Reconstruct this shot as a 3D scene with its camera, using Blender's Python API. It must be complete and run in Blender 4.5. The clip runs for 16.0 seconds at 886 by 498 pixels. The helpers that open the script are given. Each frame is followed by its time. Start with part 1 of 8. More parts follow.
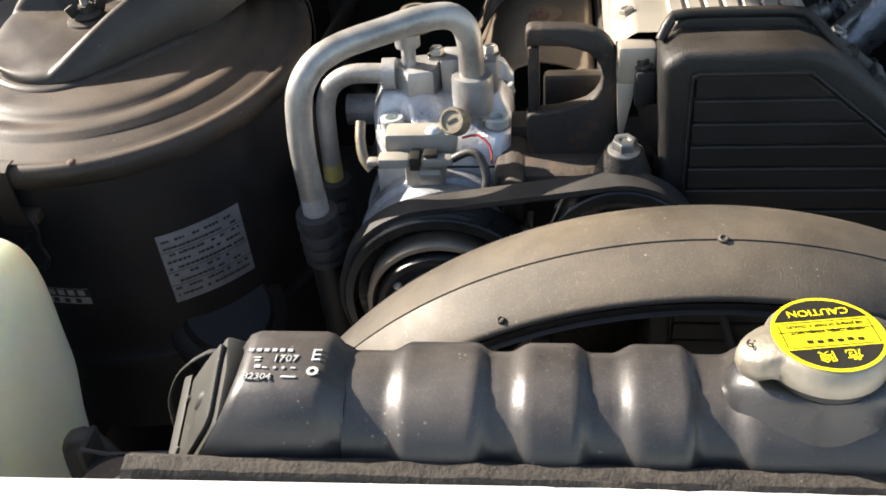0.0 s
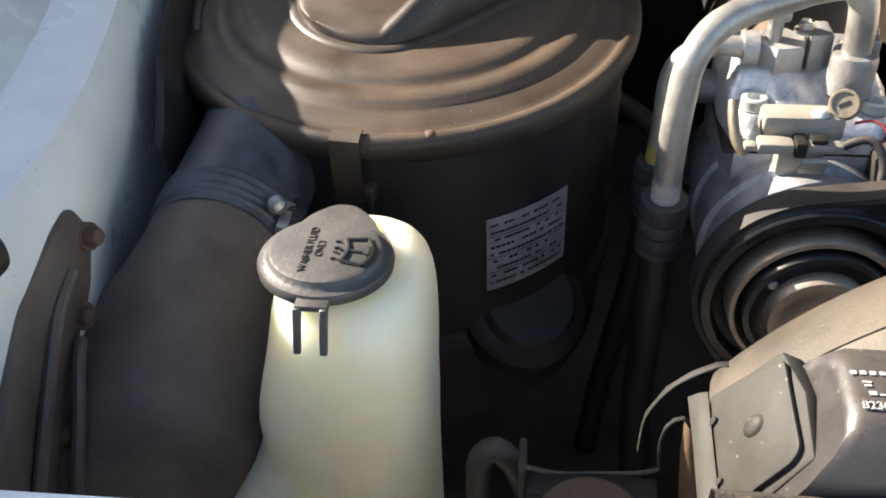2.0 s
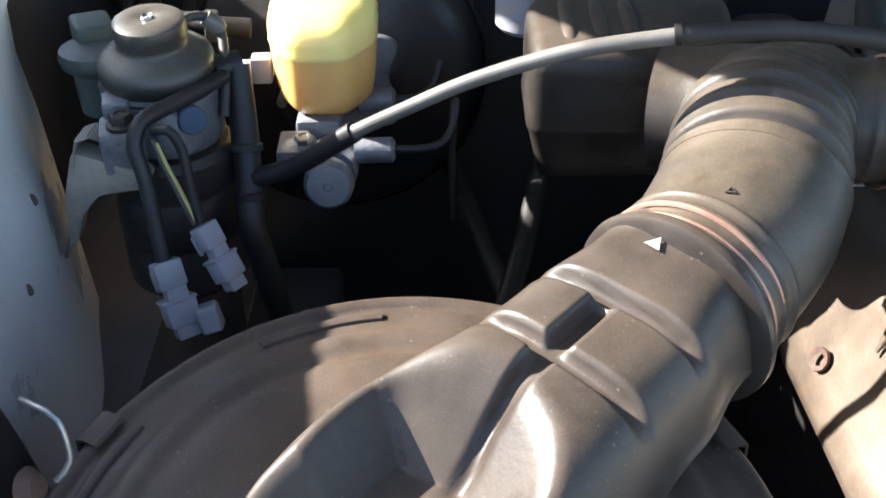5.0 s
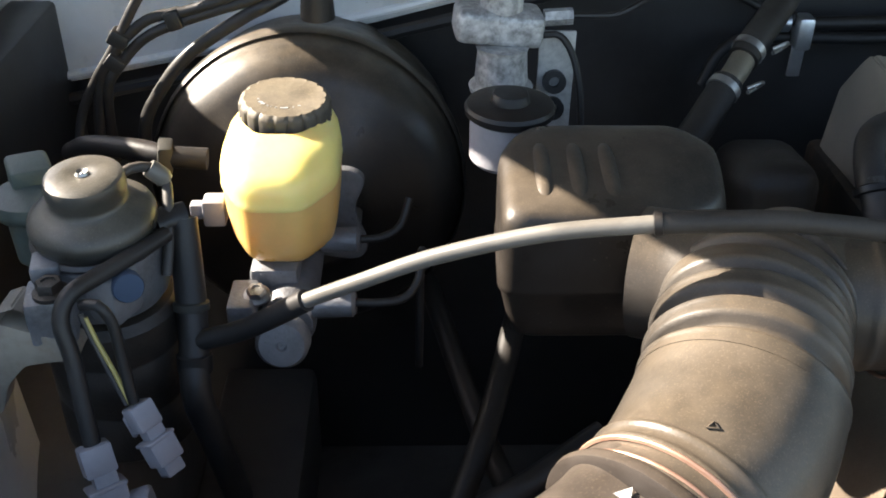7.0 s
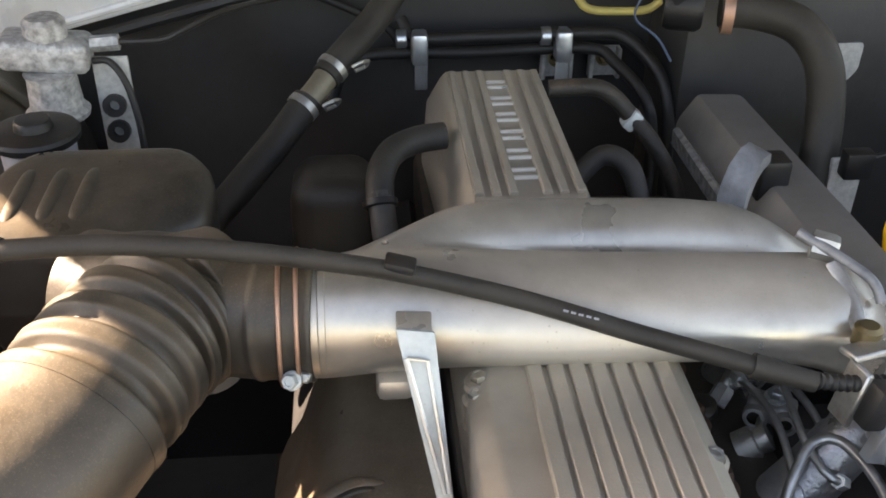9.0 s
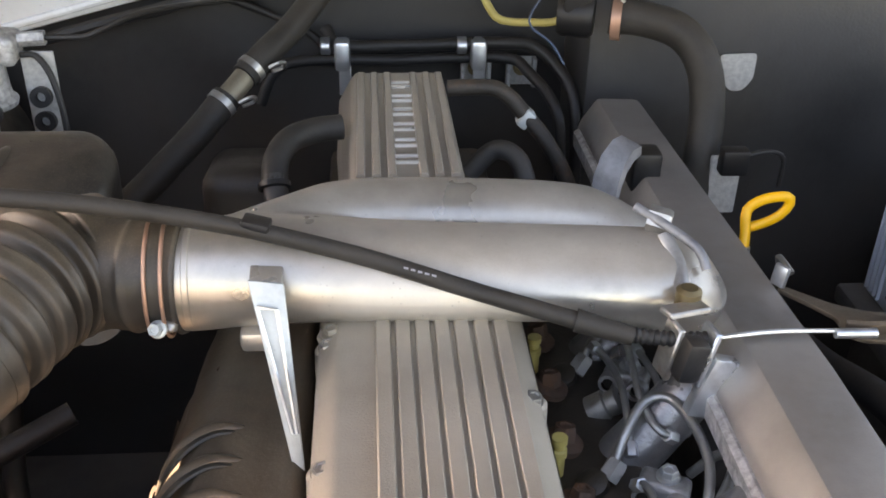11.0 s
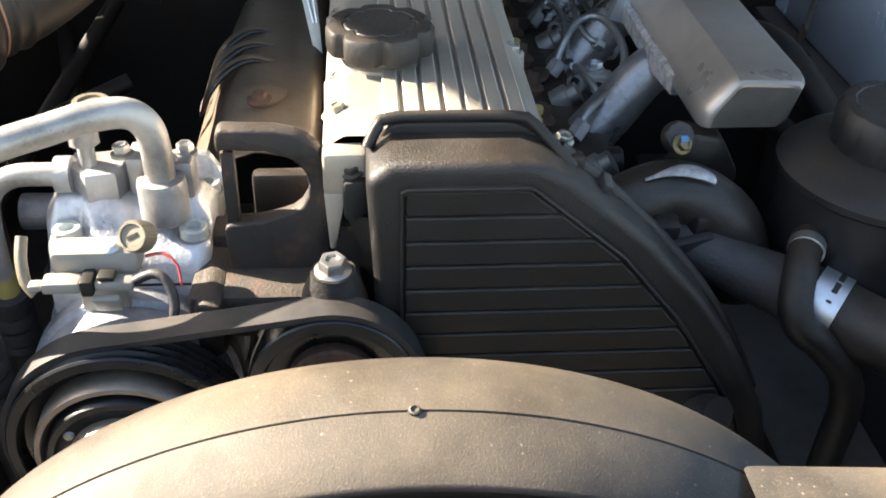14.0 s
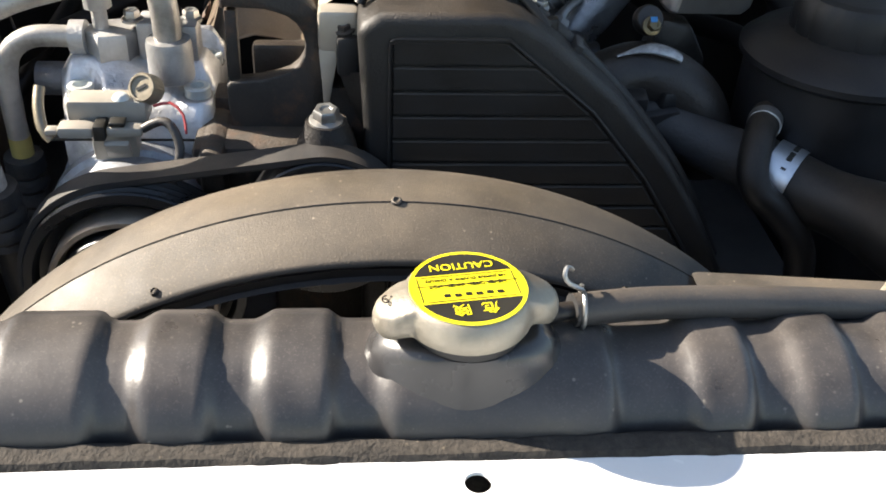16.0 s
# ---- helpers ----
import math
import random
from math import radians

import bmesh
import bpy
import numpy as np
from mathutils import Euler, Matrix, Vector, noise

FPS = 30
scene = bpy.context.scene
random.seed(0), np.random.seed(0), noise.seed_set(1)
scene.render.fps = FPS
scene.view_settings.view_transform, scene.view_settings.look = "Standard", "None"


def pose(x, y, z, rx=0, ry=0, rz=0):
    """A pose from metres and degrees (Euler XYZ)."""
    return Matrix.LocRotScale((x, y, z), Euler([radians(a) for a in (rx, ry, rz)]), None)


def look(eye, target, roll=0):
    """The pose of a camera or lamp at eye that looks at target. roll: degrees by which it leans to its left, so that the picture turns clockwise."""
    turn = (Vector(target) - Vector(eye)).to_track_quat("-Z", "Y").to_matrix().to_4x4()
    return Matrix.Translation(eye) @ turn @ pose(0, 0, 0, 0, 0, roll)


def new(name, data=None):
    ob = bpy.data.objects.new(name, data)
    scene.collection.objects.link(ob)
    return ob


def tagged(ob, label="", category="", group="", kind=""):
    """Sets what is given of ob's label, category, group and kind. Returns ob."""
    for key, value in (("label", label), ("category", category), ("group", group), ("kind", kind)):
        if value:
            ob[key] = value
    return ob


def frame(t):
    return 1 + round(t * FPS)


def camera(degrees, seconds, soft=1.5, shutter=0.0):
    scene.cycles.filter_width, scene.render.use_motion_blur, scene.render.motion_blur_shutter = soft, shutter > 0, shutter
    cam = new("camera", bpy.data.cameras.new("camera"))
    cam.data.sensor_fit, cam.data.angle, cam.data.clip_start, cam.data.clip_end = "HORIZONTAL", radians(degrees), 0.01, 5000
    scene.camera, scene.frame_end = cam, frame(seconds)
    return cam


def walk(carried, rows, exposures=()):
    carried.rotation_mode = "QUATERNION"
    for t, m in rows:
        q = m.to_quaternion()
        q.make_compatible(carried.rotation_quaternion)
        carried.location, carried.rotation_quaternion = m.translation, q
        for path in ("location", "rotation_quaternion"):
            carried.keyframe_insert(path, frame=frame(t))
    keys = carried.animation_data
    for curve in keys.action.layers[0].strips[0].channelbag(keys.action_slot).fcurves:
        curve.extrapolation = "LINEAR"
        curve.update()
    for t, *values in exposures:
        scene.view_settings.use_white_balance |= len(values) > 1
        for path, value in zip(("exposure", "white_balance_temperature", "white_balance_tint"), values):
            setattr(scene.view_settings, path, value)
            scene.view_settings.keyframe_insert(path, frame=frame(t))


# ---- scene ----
from mathutils.bvhtree import BVHTree

cam = camera(48.1, 16.0, soft=1.8)
METRES, EYE, TILT, LEAN, TURN = 1.55, 1.35, -36.0, 3.5, 5.0
ROWS = [
    (0.0, 0.0, 0.0, 0.0, 0.0, 0.0, -0.0),
    (0.5, -0.0364, 0.0017, -0.0065, -0.97, 0.12, -0.25),
    (1.0, -0.0651, 0.0151, -0.0055, -0.48, -0.48, -1.42),
    (1.5, -0.0961, 0.0404, 0.0032, 0.56, -1.35, -2.46),
    (2.0, -0.1419, 0.0416, 0.0028, -0.44, -1.46, -2.24),
    (2.5, -0.1588, 0.0408, -0.0017, -2.44, -1.17, -0.98),
    (3.0, -0.1503, 0.0606, 0.0199, -3.31, -0.93, -0.47),
    (3.5, -0.1412, 0.107, 0.0684, -2.33, -0.49, -1.55),
    (4.0, -0.1406, 0.1497, 0.0978, -2.83, -0.41, -1.08),
    (4.5, -0.1604, 0.1851, 0.1416, -5.19, 0.59, 0.96),
    (5.0, -0.1793, 0.2169, 0.1676, -7.55, 1.04, 1.11),
    (5.2, -0.184, 0.2282, 0.1769, -8.26, 1.04, 1.22),
    (7.3, -0.1497, 0.2435, 0.2206, -7.64, 2.97, 0.3),
    (7.5, -0.1325, 0.2406, 0.2199, -8.13, 2.99, 0.76),
    (8.0, -0.0786, 0.2316, 0.2277, -9.25, 3.09, 2.76),
    (8.5, -0.0335, 0.2187, 0.2279, -10.04, 3.48, 3.6),
    (9.0, 0.0159, 0.2018, 0.2194, -10.48, 3.02, 2.45),
    (9.2, 0.0272, 0.1986, 0.2155, -10.34, 3.1, 1.73),
    (11.3, 0.064, 0.147, 0.1768, -9.92, 5.51, 1.6),
    (11.5, 0.0563, 0.1358, 0.1676, -10.14, 5.06, 1.84),
    (12.0, 0.0524, 0.1107, 0.1364, -11.22, 4.3, 2.21),
    (12.5, 0.05, 0.09, 0.1036, -11.73, 3.32, 1.2),
    (13.0, 0.0495, 0.0749, 0.0799, -11.98, 2.01, 2.03),
    (13.5, 0.0453, 0.0603, 0.0537, -11.3, 1.55, 0.94),
    (14.0, 0.046, 0.0498, 0.0369, -10.41, 1.31, 1.42),
    (14.5, 0.0467, 0.0382, 0.0192, -10.84, 1.19, 1.12),
    (15.0, 0.0447, 0.032, 0.0059, -10.89, 1.4, 0.23),
    (15.5, 0.0438, 0.0219, -0.0048, -10.88, 1.37, 0.1),
    (16.0, 0.0439, 0.0208, -0.0146, -10.76, 0.88, 0.51),
]
walk(cam, [(t, pose(0, 0, EYE, TILT, LEAN, TURN) @ pose(METRES * x, METRES * y, METRES * z, 90 + pitch, roll, yaw)) for t, x, y, z, yaw, pitch, roll in ROWS],
     exposures=[(0.0, 1.73, 7000, 10), (1.0, 1.52, 7000, 10), (1.5, 1.76, 7200, 11), (2.0, 1.92, 7300, 12), (2.5, 1.87, 7800, 12), (3.0, 1.87, 7800, 11), (3.5, 2.00, 7700, 10), (4.5, 2.24, 6600, 10), (5.0, 2.44, 6300, 10), (7.5, 2.40, 7400, 12), (8.5, 2.93, 8400, 17), (9.0, 3.12, 9200, 19), (11.5, 3.40, 9200, 22), (12.0, 3.40, 9200, 20), (12.5, 3.20, 9200, 17), (13.0, 2.75, 9200, 16), (13.5, 2.80, 8300, 13), (14.0, 2.62, 7400, 10), (15.0, 2.16, 6900, 10), (16.0, 1.85, 7000, 10)])

# ---- world, sun ----
SUN_EL, SUN_AZ = 30.5, 20.0   # the sun stands to the car's own right side (-x), a little to the rear
world = bpy.data.worlds.new("world")
scene.world = world
world.use_nodes = True
wn = world.node_tree
sky = wn.nodes.new("ShaderNodeTexSky")
sky.sky_type = "NISHITA"
sky.sun_disc = False
sky.sun_elevation = radians(SUN_EL)
sky.sun_rotation = radians(-90.0 + SUN_AZ)
wn.links.new(sky.outputs[0], wn.nodes["Background"].inputs[0])
wn.nodes["Background"].inputs[1].default_value = 0.092
sun_data = bpy.data.lights.new("sun", "SUN")
sun_data.energy, sun_data.angle, sun_data.color = 5.0, radians(0.55), (1.0, 0.95, 0.88)
sun = new("sun", sun_data)
SUN_FROM = Vector((-math.cos(radians(SUN_EL)) * math.cos(radians(SUN_AZ)),
                   math.cos(radians(SUN_EL)) * math.sin(radians(SUN_AZ)), math.sin(radians(SUN_EL))))
sun.matrix_world = look(SUN_FROM * 6, (0, 0, 0))


# ---- materials ----
def surface(name, color=(0.5, 0.5, 0.5), rough=0.5, metal=0.0, vary=0.25, scale=30.0, dust=0.0, dust_color=(0.23, 0.17, 0.115),
            bump=0.15, bump_scale=350.0, spots=0.0, spot_color=(0.3, 0.24, 0.18), rust=0.0, coat=0.0, through_light=0.0, spec=0.5):
    """A worn surface: base colour with two scales of variation, dust settled on it in patches, specks, rust and fine relief."""
    m = bpy.data.materials.new(name)
    m.use_nodes = True
    nt = m.node_tree
    bsdf = nt.nodes["Principled BSDF"]
    tc = nt.nodes.new("ShaderNodeTexCoord")

    def noise_tex(sc, detail=5.0, rough_=0.6):
        n = nt.nodes.new("ShaderNodeTexNoise")
        n.inputs["Scale"].default_value, n.inputs["Detail"].default_value, n.inputs["Roughness"].default_value = sc, detail, rough_
        nt.links.new(tc.outputs["Object"], n.inputs["Vector"])
        return n.outputs["Fac"]

    def ramp(src, a, b):
        r = nt.nodes.new("ShaderNodeMapRange")
        r.inputs["From Min"].default_value, r.inputs["From Max"].default_value = a, b
        nt.links.new(src, r.inputs["Value"])
        return r.outputs["Result"]

    def times(a, b):
        r = nt.nodes.new("ShaderNodeMath")
        r.operation = "MULTIPLY"
        for i, v in enumerate((a, b)):
            if isinstance(v, (int, float)):
                r.inputs[i].default_value = v
            else:
                nt.links.new(v, r.inputs[i])
        return r.outputs[0]

    def mix(fac, a, b):
        r = nt.nodes.new("ShaderNodeMix")
        r.data_type = "RGBA"
        for i, v in ((0, fac), (6, a), (7, b)):
            if isinstance(v, (int, float)):
                r.inputs[i].default_value = v
            elif isinstance(v, tuple):
                r.inputs[i].default_value = (*v, 1)
            else:
                nt.links.new(v, r.inputs[i])
        return r.outputs[2]

    big = noise_tex(scale)
    fine = noise_tex(scale * 9, 4.0)
    dark = tuple(c * (1 - vary) for c in color)
    light = tuple(min(1, c * (1 + vary)) for c in color)
    col = mix(ramp(big, 0.35, 0.65), dark, light)
    col = mix(times(ramp(fine, 0.35, 0.75), 0.35), col, light)
    r_src = ramp(big, 0.3, 0.7)
    if rust:
        col = mix(times(ramp(noise_tex(scale * 2.3, 8.0, 0.7), 0.52, 0.68), rust), col, (0.17, 0.075, 0.035))
    if dust:
        geo = nt.nodes.new("ShaderNodeNewGeometry")
        sep = nt.nodes.new("ShaderNodeSeparateXYZ")
        nt.links.new(geo.outputs["Normal"], sep.inputs[0])
        up = ramp(sep.outputs["Z"], 0.1, 0.9)
        patches = ramp(noise_tex(scale * 0.7, 7.0, 0.65), 0.25, 0.72)
        settled = times(times(up, patches), dust)
        col = mix(settled, col, dust_color)
        grains = ramp(noise_tex(1100.0, 2.0), 0.56, 0.68)
        col = mix(times(times(up, grains), min(1, dust * 0.3)), col, tuple(min(1, c * 1.6) for c in dust_color))
    if spots:
        vor = nt.nodes.new("ShaderNodeTexVoronoi")
        vor.inputs["Scale"].default_value = 210.0
        nt.links.new(tc.outputs["Object"], vor.inputs["Vector"])
        near = ramp(vor.outputs["Distance"], 0.16, 0.08)
        col = mix(times(times(near, ramp(noise_tex(45.0), 0.5, 0.62)), spots), col, spot_color)
    nt.links.new(col, bsdf.inputs["Base Color"])
    rr = nt.nodes.new("ShaderNodeMapRange")
    rr.inputs["To Min"].default_value, rr.inputs["To Max"].default_value = max(0.03, rough - 0.1), min(1, rough + 0.12 + dust * 0.15)
    nt.links.new(r_src, rr.inputs["Value"])
    nt.links.new(rr.outputs["Result"], bsdf.inputs["Roughness"])
    bsdf.inputs["Metallic"].default_value = metal
    if dust and metal:
        bare = nt.nodes.new("ShaderNodeMapRange")
        bare.inputs["To Min"].default_value, bare.inputs["To Max"].default_value = metal, 0.0
        nt.links.new(settled, bare.inputs["Value"])
        nt.links.new(bare.outputs["Result"], bsdf.inputs["Metallic"])
    bsdf.inputs["Coat Weight"].default_value = coat
    bsdf.inputs["Specular IOR Level"].default_value = spec
    if through_light:
        bsdf.inputs["Subsurface Weight"].default_value = through_light
        bsdf.inputs["Subsurface Radius"].default_value = (0.03, 0.024, 0.012)
        bsdf.inputs["Subsurface Scale"].default_value = 0.5 + through_light
    if bump:
        b = nt.nodes.new("ShaderNodeBump")
        b.inputs["Strength"].default_value, b.inputs["Distance"].default_value = bump, 0.0012
        nt.links.new(noise_tex(bump_scale, 3.0), b.inputs["Height"])
        nt.links.new(b.outputs[0], bsdf.inputs["Normal"])
    return m


M = {
    "tank": surface("black_radiator_plastic", (0.022, 0.0212, 0.0225), 0.34, vary=0.30, dust=0.50, dust_color=(0.165, 0.140, 0.120), spots=0.6, spot_color=(0.26, 0.23, 0.19), bump=0.10),
    "tankclean": surface("clean_black_plastic", (0.024, 0.0235, 0.0245), 0.22, vary=0.25, dust=0.14, dust_color=(0.15, 0.12, 0.09), spots=0.3, spot_color=(0.2, 0.17, 0.13), bump=0.05),
    "shroud": surface("dusty_black_plastic", spec=0.35, color=(0.032, 0.030, 0.028), rough=0.50, vary=0.35, dust=0.62, dust_color=(0.200, 0.156, 0.108), spots=0.75, bump=0.22, bump_scale=1000, scale=18),
    "cover": surface("black_cover_plastic", spec=0.36, color=(0.0088, 0.0084, 0.0084), rough=0.46, vary=0.3, dust=0.20, bump=0.22, bump_scale=1100),
    "covergrain": surface("grainy_cover_plastic", spec=0.40, color=(0.0105, 0.0097, 0.0093), rough=0.45, vary=0.35, dust=0.26, dust_color=(0.16, 0.12, 0.085), bump=0.42, bump_scale=800),
    "lid": surface("brown_dusty_paint", (0.026, 0.019, 0.0145), 0.50, spec=0.45, vary=0.45, dust=0.62, dust_color=(0.145, 0.098, 0.064), spots=0.8, spot_color=(0.20, 0.15, 0.105), bump=0.16, bump_scale=1300, scale=22),
    "can": surface("black_can_paint", spec=0.3, color=(0.0175, 0.0166, 0.0180), rough=0.52, vary=0.3, dust=0.05, bump=0.1),
    "elbow": surface("satin_black_plastic", spec=0.32, color=(0.036, 0.029, 0.0245), rough=0.38, vary=0.25, dust=0.58, dust_color=(0.124, 0.094, 0.068), bump=0.10, spots=0.35),
    "rubber": surface("dusty_rubber", spec=0.38, color=(0.030, 0.026, 0.0225), rough=0.42, vary=0.25, dust=0.42, dust_color=(0.255, 0.193, 0.130), bump=0.15),
    "hose": surface("black_hose_rubber", spec=0.35, color=(0.016, 0.0155, 0.016), rough=0.45, vary=0.3, dust=0.10, bump=0.15),
    "grey_hose": surface("grey_hose_rubber", (0.032, 0.031, 0.031), 0.55, vary=0.3, dust=0.24, bump=0.2),
    "duct": surface("grey_duct_plastic", spec=0.35, color=(0.096, 0.077, 0.069), rough=0.44, vary=0.3, dust=0.45, dust_color=(0.150, 0.105, 0.080), bump=0.15, spots=0.2),
    "blueduct": surface("blue_grey_plastic", (0.042, 0.047, 0.058), 0.5, vary=0.65, dust=0.30, dust_color=(0.11, 0.11, 0.115), bump=0.3, spots=0.7, spot_color=(0.13, 0.14, 0.16), scale=55),
    "alu": surface("cast_aluminium", (0.38, 0.375, 0.37), 0.42, 0.6, vary=0.30, dust=0.25, bump=0.35, bump_scale=500),
    "alu_pale": surface("pale_sandcast_aluminium", (0.58, 0.585, 0.60), 0.36, 0.65, vary=0.30, dust=0.12, spots=0.7, spot_color=(0.10, 0.10, 0.11), bump=0.5, bump_scale=450, scale=48),
    "alu_dusty": surface("dusty_intake_aluminium", (0.56, 0.52, 0.465), 0.32, 0.82, vary=0.26, dust=0.74, dust_color=(0.235, 0.185, 0.137), spots=0.35, spot_color=(0.14, 0.11, 0.08), bump=0.08, bump_scale=700, scale=9),
    "vcover": surface("ribbed_cover_aluminium", (0.40, 0.358, 0.300), 0.40, 0.50, vary=0.18, dust=0.50, dust_color=(0.30, 0.24, 0.175), bump=0.25, bump_scale=700, scale=10),
    "bright": surface("bright_rib_aluminium", (0.72, 0.71, 0.68), 0.34, 0.75, vary=0.12, bump=0.2),
    "alu_stain": surface("stained_sandcast_aluminium", (0.33, 0.34, 0.365), 0.42, 0.50, vary=0.42, dust=0.10, spots=0.8, spot_color=(0.08, 0.08, 0.09), bump=0.5, bump_scale=500, scale=40),
    "pipe": surface("aluminium_tube", (0.39, 0.37, 0.345), 0.42, 0.58, vary=0.34, dust=0.42, dust_color=(0.20, 0.165, 0.125), spots=0.5, spot_color=(0.09, 0.085, 0.08), bump=0.2, bump_scale=800),
    "zinc": surface("zinc_plate", (0.62, 0.64, 0.66), 0.35, 0.9, vary=0.2, bump=0.15),
    "steel": surface("worn_steel", (0.40, 0.39, 0.37), 0.42, 0.9, vary=0.3, rust=0.35, bump=0.2),
    "tube": surface("steel_line", (0.38, 0.38, 0.37), 0.35, 0.80, vary=0.25, bump=0.1),
    "darksteel": surface("dark_cast_iron", (0.025, 0.0215, 0.019), 0.6, 0.2, vary=0.45, dust=0.26, rust=0.3, bump=0.5, bump_scale=500),
    "rusty": surface("rusty_iron", (0.085, 0.05, 0.035), 0.75, 0.1, vary=0.45, rust=0.8, bump=0.6, bump_scale=300),
    "shield": surface("brown_heat_shield", (0.105, 0.079, 0.058), 0.40, 0.45, vary=0.35, dust=0.38, dust_color=(0.40, 0.32, 0.23), rust=0.2, bump=0.2, scale=12),
    "black": surface("black_plastic", (0.012, 0.012, 0.013), 0.45, spec=0.32, vary=0.3, dust=0.12, bump=0.15),
    "bay": surface("black_bay_paint", (0.090, 0.085, 0.082), 0.6, vary=0.5, dust=0.2, bump=0.2, scale=8),
    "belt": surface("belt_rubber", (0.020, 0.020, 0.021), 0.55, vary=0.2, dust=0.2, bump=0.1),
    "pulley": surface("black_pulley_paint", (0.013, 0.013, 0.014), 0.32, 0.2, vary=0.3, bump=0.1),
    "white": surface("white_car_paint", (0.80, 0.80, 0.79), 0.25, vary=0.04, dust=0.06, bump=0.0, coat=0.5, scale=6),
    "whitedirty": surface("dirty_white_paint", (0.70, 0.70, 0.69), 0.30, vary=0.08, coat=0.3, dust=0.16, dust_color=(0.36, 0.32, 0.27), spots=0.5, spot_color=(0.16, 0.1, 0.07), bump=0.06, rust=0.06, scale=9),
    "washer": surface("milky_polyethylene", (0.88, 0.83, 0.62), 0.34, vary=0.06, bump=0.06, through_light=1.0, scale=10, spots=0.15, spot_color=(0.5, 0.45, 0.3)),
    "greycap": surface("grey_cap_plastic", (0.050, 0.049, 0.048), 0.42, vary=0.25, dust=0.45, dust_color=(0.15, 0.14, 0.13), bump=0.3),
    "ink": surface("dark_relief_plastic", (0.012, 0.012, 0.012), 0.5, vary=0.2, bump=0.0),
    "yellow": surface("yellow_print", (0.86, 0.72, 0.02), 0.35, vary=0.05, bump=0.0, dust=0.04),
    "inkblack": surface("black_print", (0.02, 0.018, 0.014), 0.4, vary=0.1, bump=0.0),
    "amber": surface("aged_yellow_plastic", (0.84, 0.70, 0.24), 0.34, vary=0.08, bump=0.03, through_light=0.4, scale=9),
    "fluid": surface("amber_fluid_plastic", (0.82, 0.50, 0.17), 0.34, vary=0.12, bump=0.03, through_light=0.4, scale=12),
    "capbrown": surface("dusty_black_cap", (0.024, 0.020, 0.017), 0.5, vary=0.3, dust=0.28, dust_color=(0.14, 0.11, 0.085), bump=0.35),
    "loop": surface("orange_yellow_plastic", (0.86, 0.42, 0.01), 0.4, vary=0.06, bump=0.05),
    "label": surface("silver_label", (0.21, 0.22, 0.25), 0.4, 0.2, vary=0.2, dust=0.0, bump=0.05, scale=60),
    "paint_white": surface("white_stencil", (0.38, 0.375, 0.36), 0.55, vary=0.2, bump=0.0, scale=200),
    "conn": surface("grey_connector", (0.29, 0.285, 0.31), 0.5, vary=0.12, bump=0.1, dust=0.15),
    "copper": surface("copper_band", (0.40, 0.235, 0.17), 0.45, 0.6, vary=0.25, bump=0.1),
    "brass": surface("aged_brass", (0.235, 0.20, 0.145), 0.5, 0.5, vary=0.25, bump=0.3, dust=0.2),
    "gold": surface("gold_passivate", (0.20, 0.15, 0.080), 0.42, 0.75, vary=0.2, bump=0.1),
    "paleyellow": surface("pale_yellow_plastic", (0.46, 0.37, 0.12), 0.5, vary=0.15, bump=0.1),
    "blue": surface("blue_mark", (0.03, 0.20, 0.46), 0.5, vary=0.2, bump=0.05),
    "red": surface("red_wire", (0.35, 0.04, 0.04), 0.5, vary=0.1, bump=0.0),
    "foam": surface("speckled_foam", (0.026, 0.022, 0.018), 0.95, vary=0.7, scale=260, dust=0.07, spots=0.6, spot_color=(0.20, 0.16, 0.11), bump=0.8, bump_scale=420),
    "capmetal": surface("aged_cap_steel", (0.26, 0.235, 0.190), 0.42, 0.60, vary=0.35, dust=0.25, rust=0.2, bump=0.2),
    "wing": surface("pale_blue_grey_paint", (0.42, 0.465, 0.53), 0.35, vary=0.05, bump=0.0, dust=0.05, spots=0.1, scale=6),
    "gravel": surface("gravel", (0.23, 0.21, 0.185), 0.9, vary=0.6, scale=70, bump=1.0, bump_scale=90),
    "dullblue": surface("faded_blue_seal", (0.022, 0.045, 0.085), 0.55, vary=0.3, bump=0.1, dust=0.2),
    "sheath": surface("pale_grey_sheath", (0.125, 0.118, 0.105), 0.42, vary=0.15, bump=0.1, dust=0.15),
    "hubsteel": surface("bare_worn_hub", (0.27, 0.23, 0.185), 0.40, 0.6, vary=0.3, rust=0.25, bump=0.25),
    "dustysteel": surface("dusty_grey_steel", (0.036, 0.035, 0.031), 0.62, 0.0, spec=0.25, vary=0.3, dust=0.12, dust_color=(0.11, 0.095, 0.075), spots=0.7, spot_color=(0.26, 0.22, 0.16), bump=0.06),
    "oily": surface("oily_dark_casting", (0.021, 0.0175, 0.0155), 0.40, 0.15, vary=0.4, dust=0.15, bump=0.4, bump_scale=400),
    "grime": surface("grimy_cream_paint", (0.26, 0.23, 0.19), 0.5, vary=0.3, dust=0.4, dust_color=(0.15, 0.115, 0.08), rust=0.3, spots=0.5, bump=0.1),
    "firewall": surface("black_firewall_paint", (0.029, 0.028, 0.028), 0.5, vary=0.35, dust=0.10, bump=0.2, scale=8),
    # dark matt surface of the added sheet that dims the bonnet's bounce light
    "bounce_blocker": surface("dark_bounce_blocker", (0.05, 0.048, 0.045), 0.9, vary=0.3, bump=0.6, bump_scale=200),
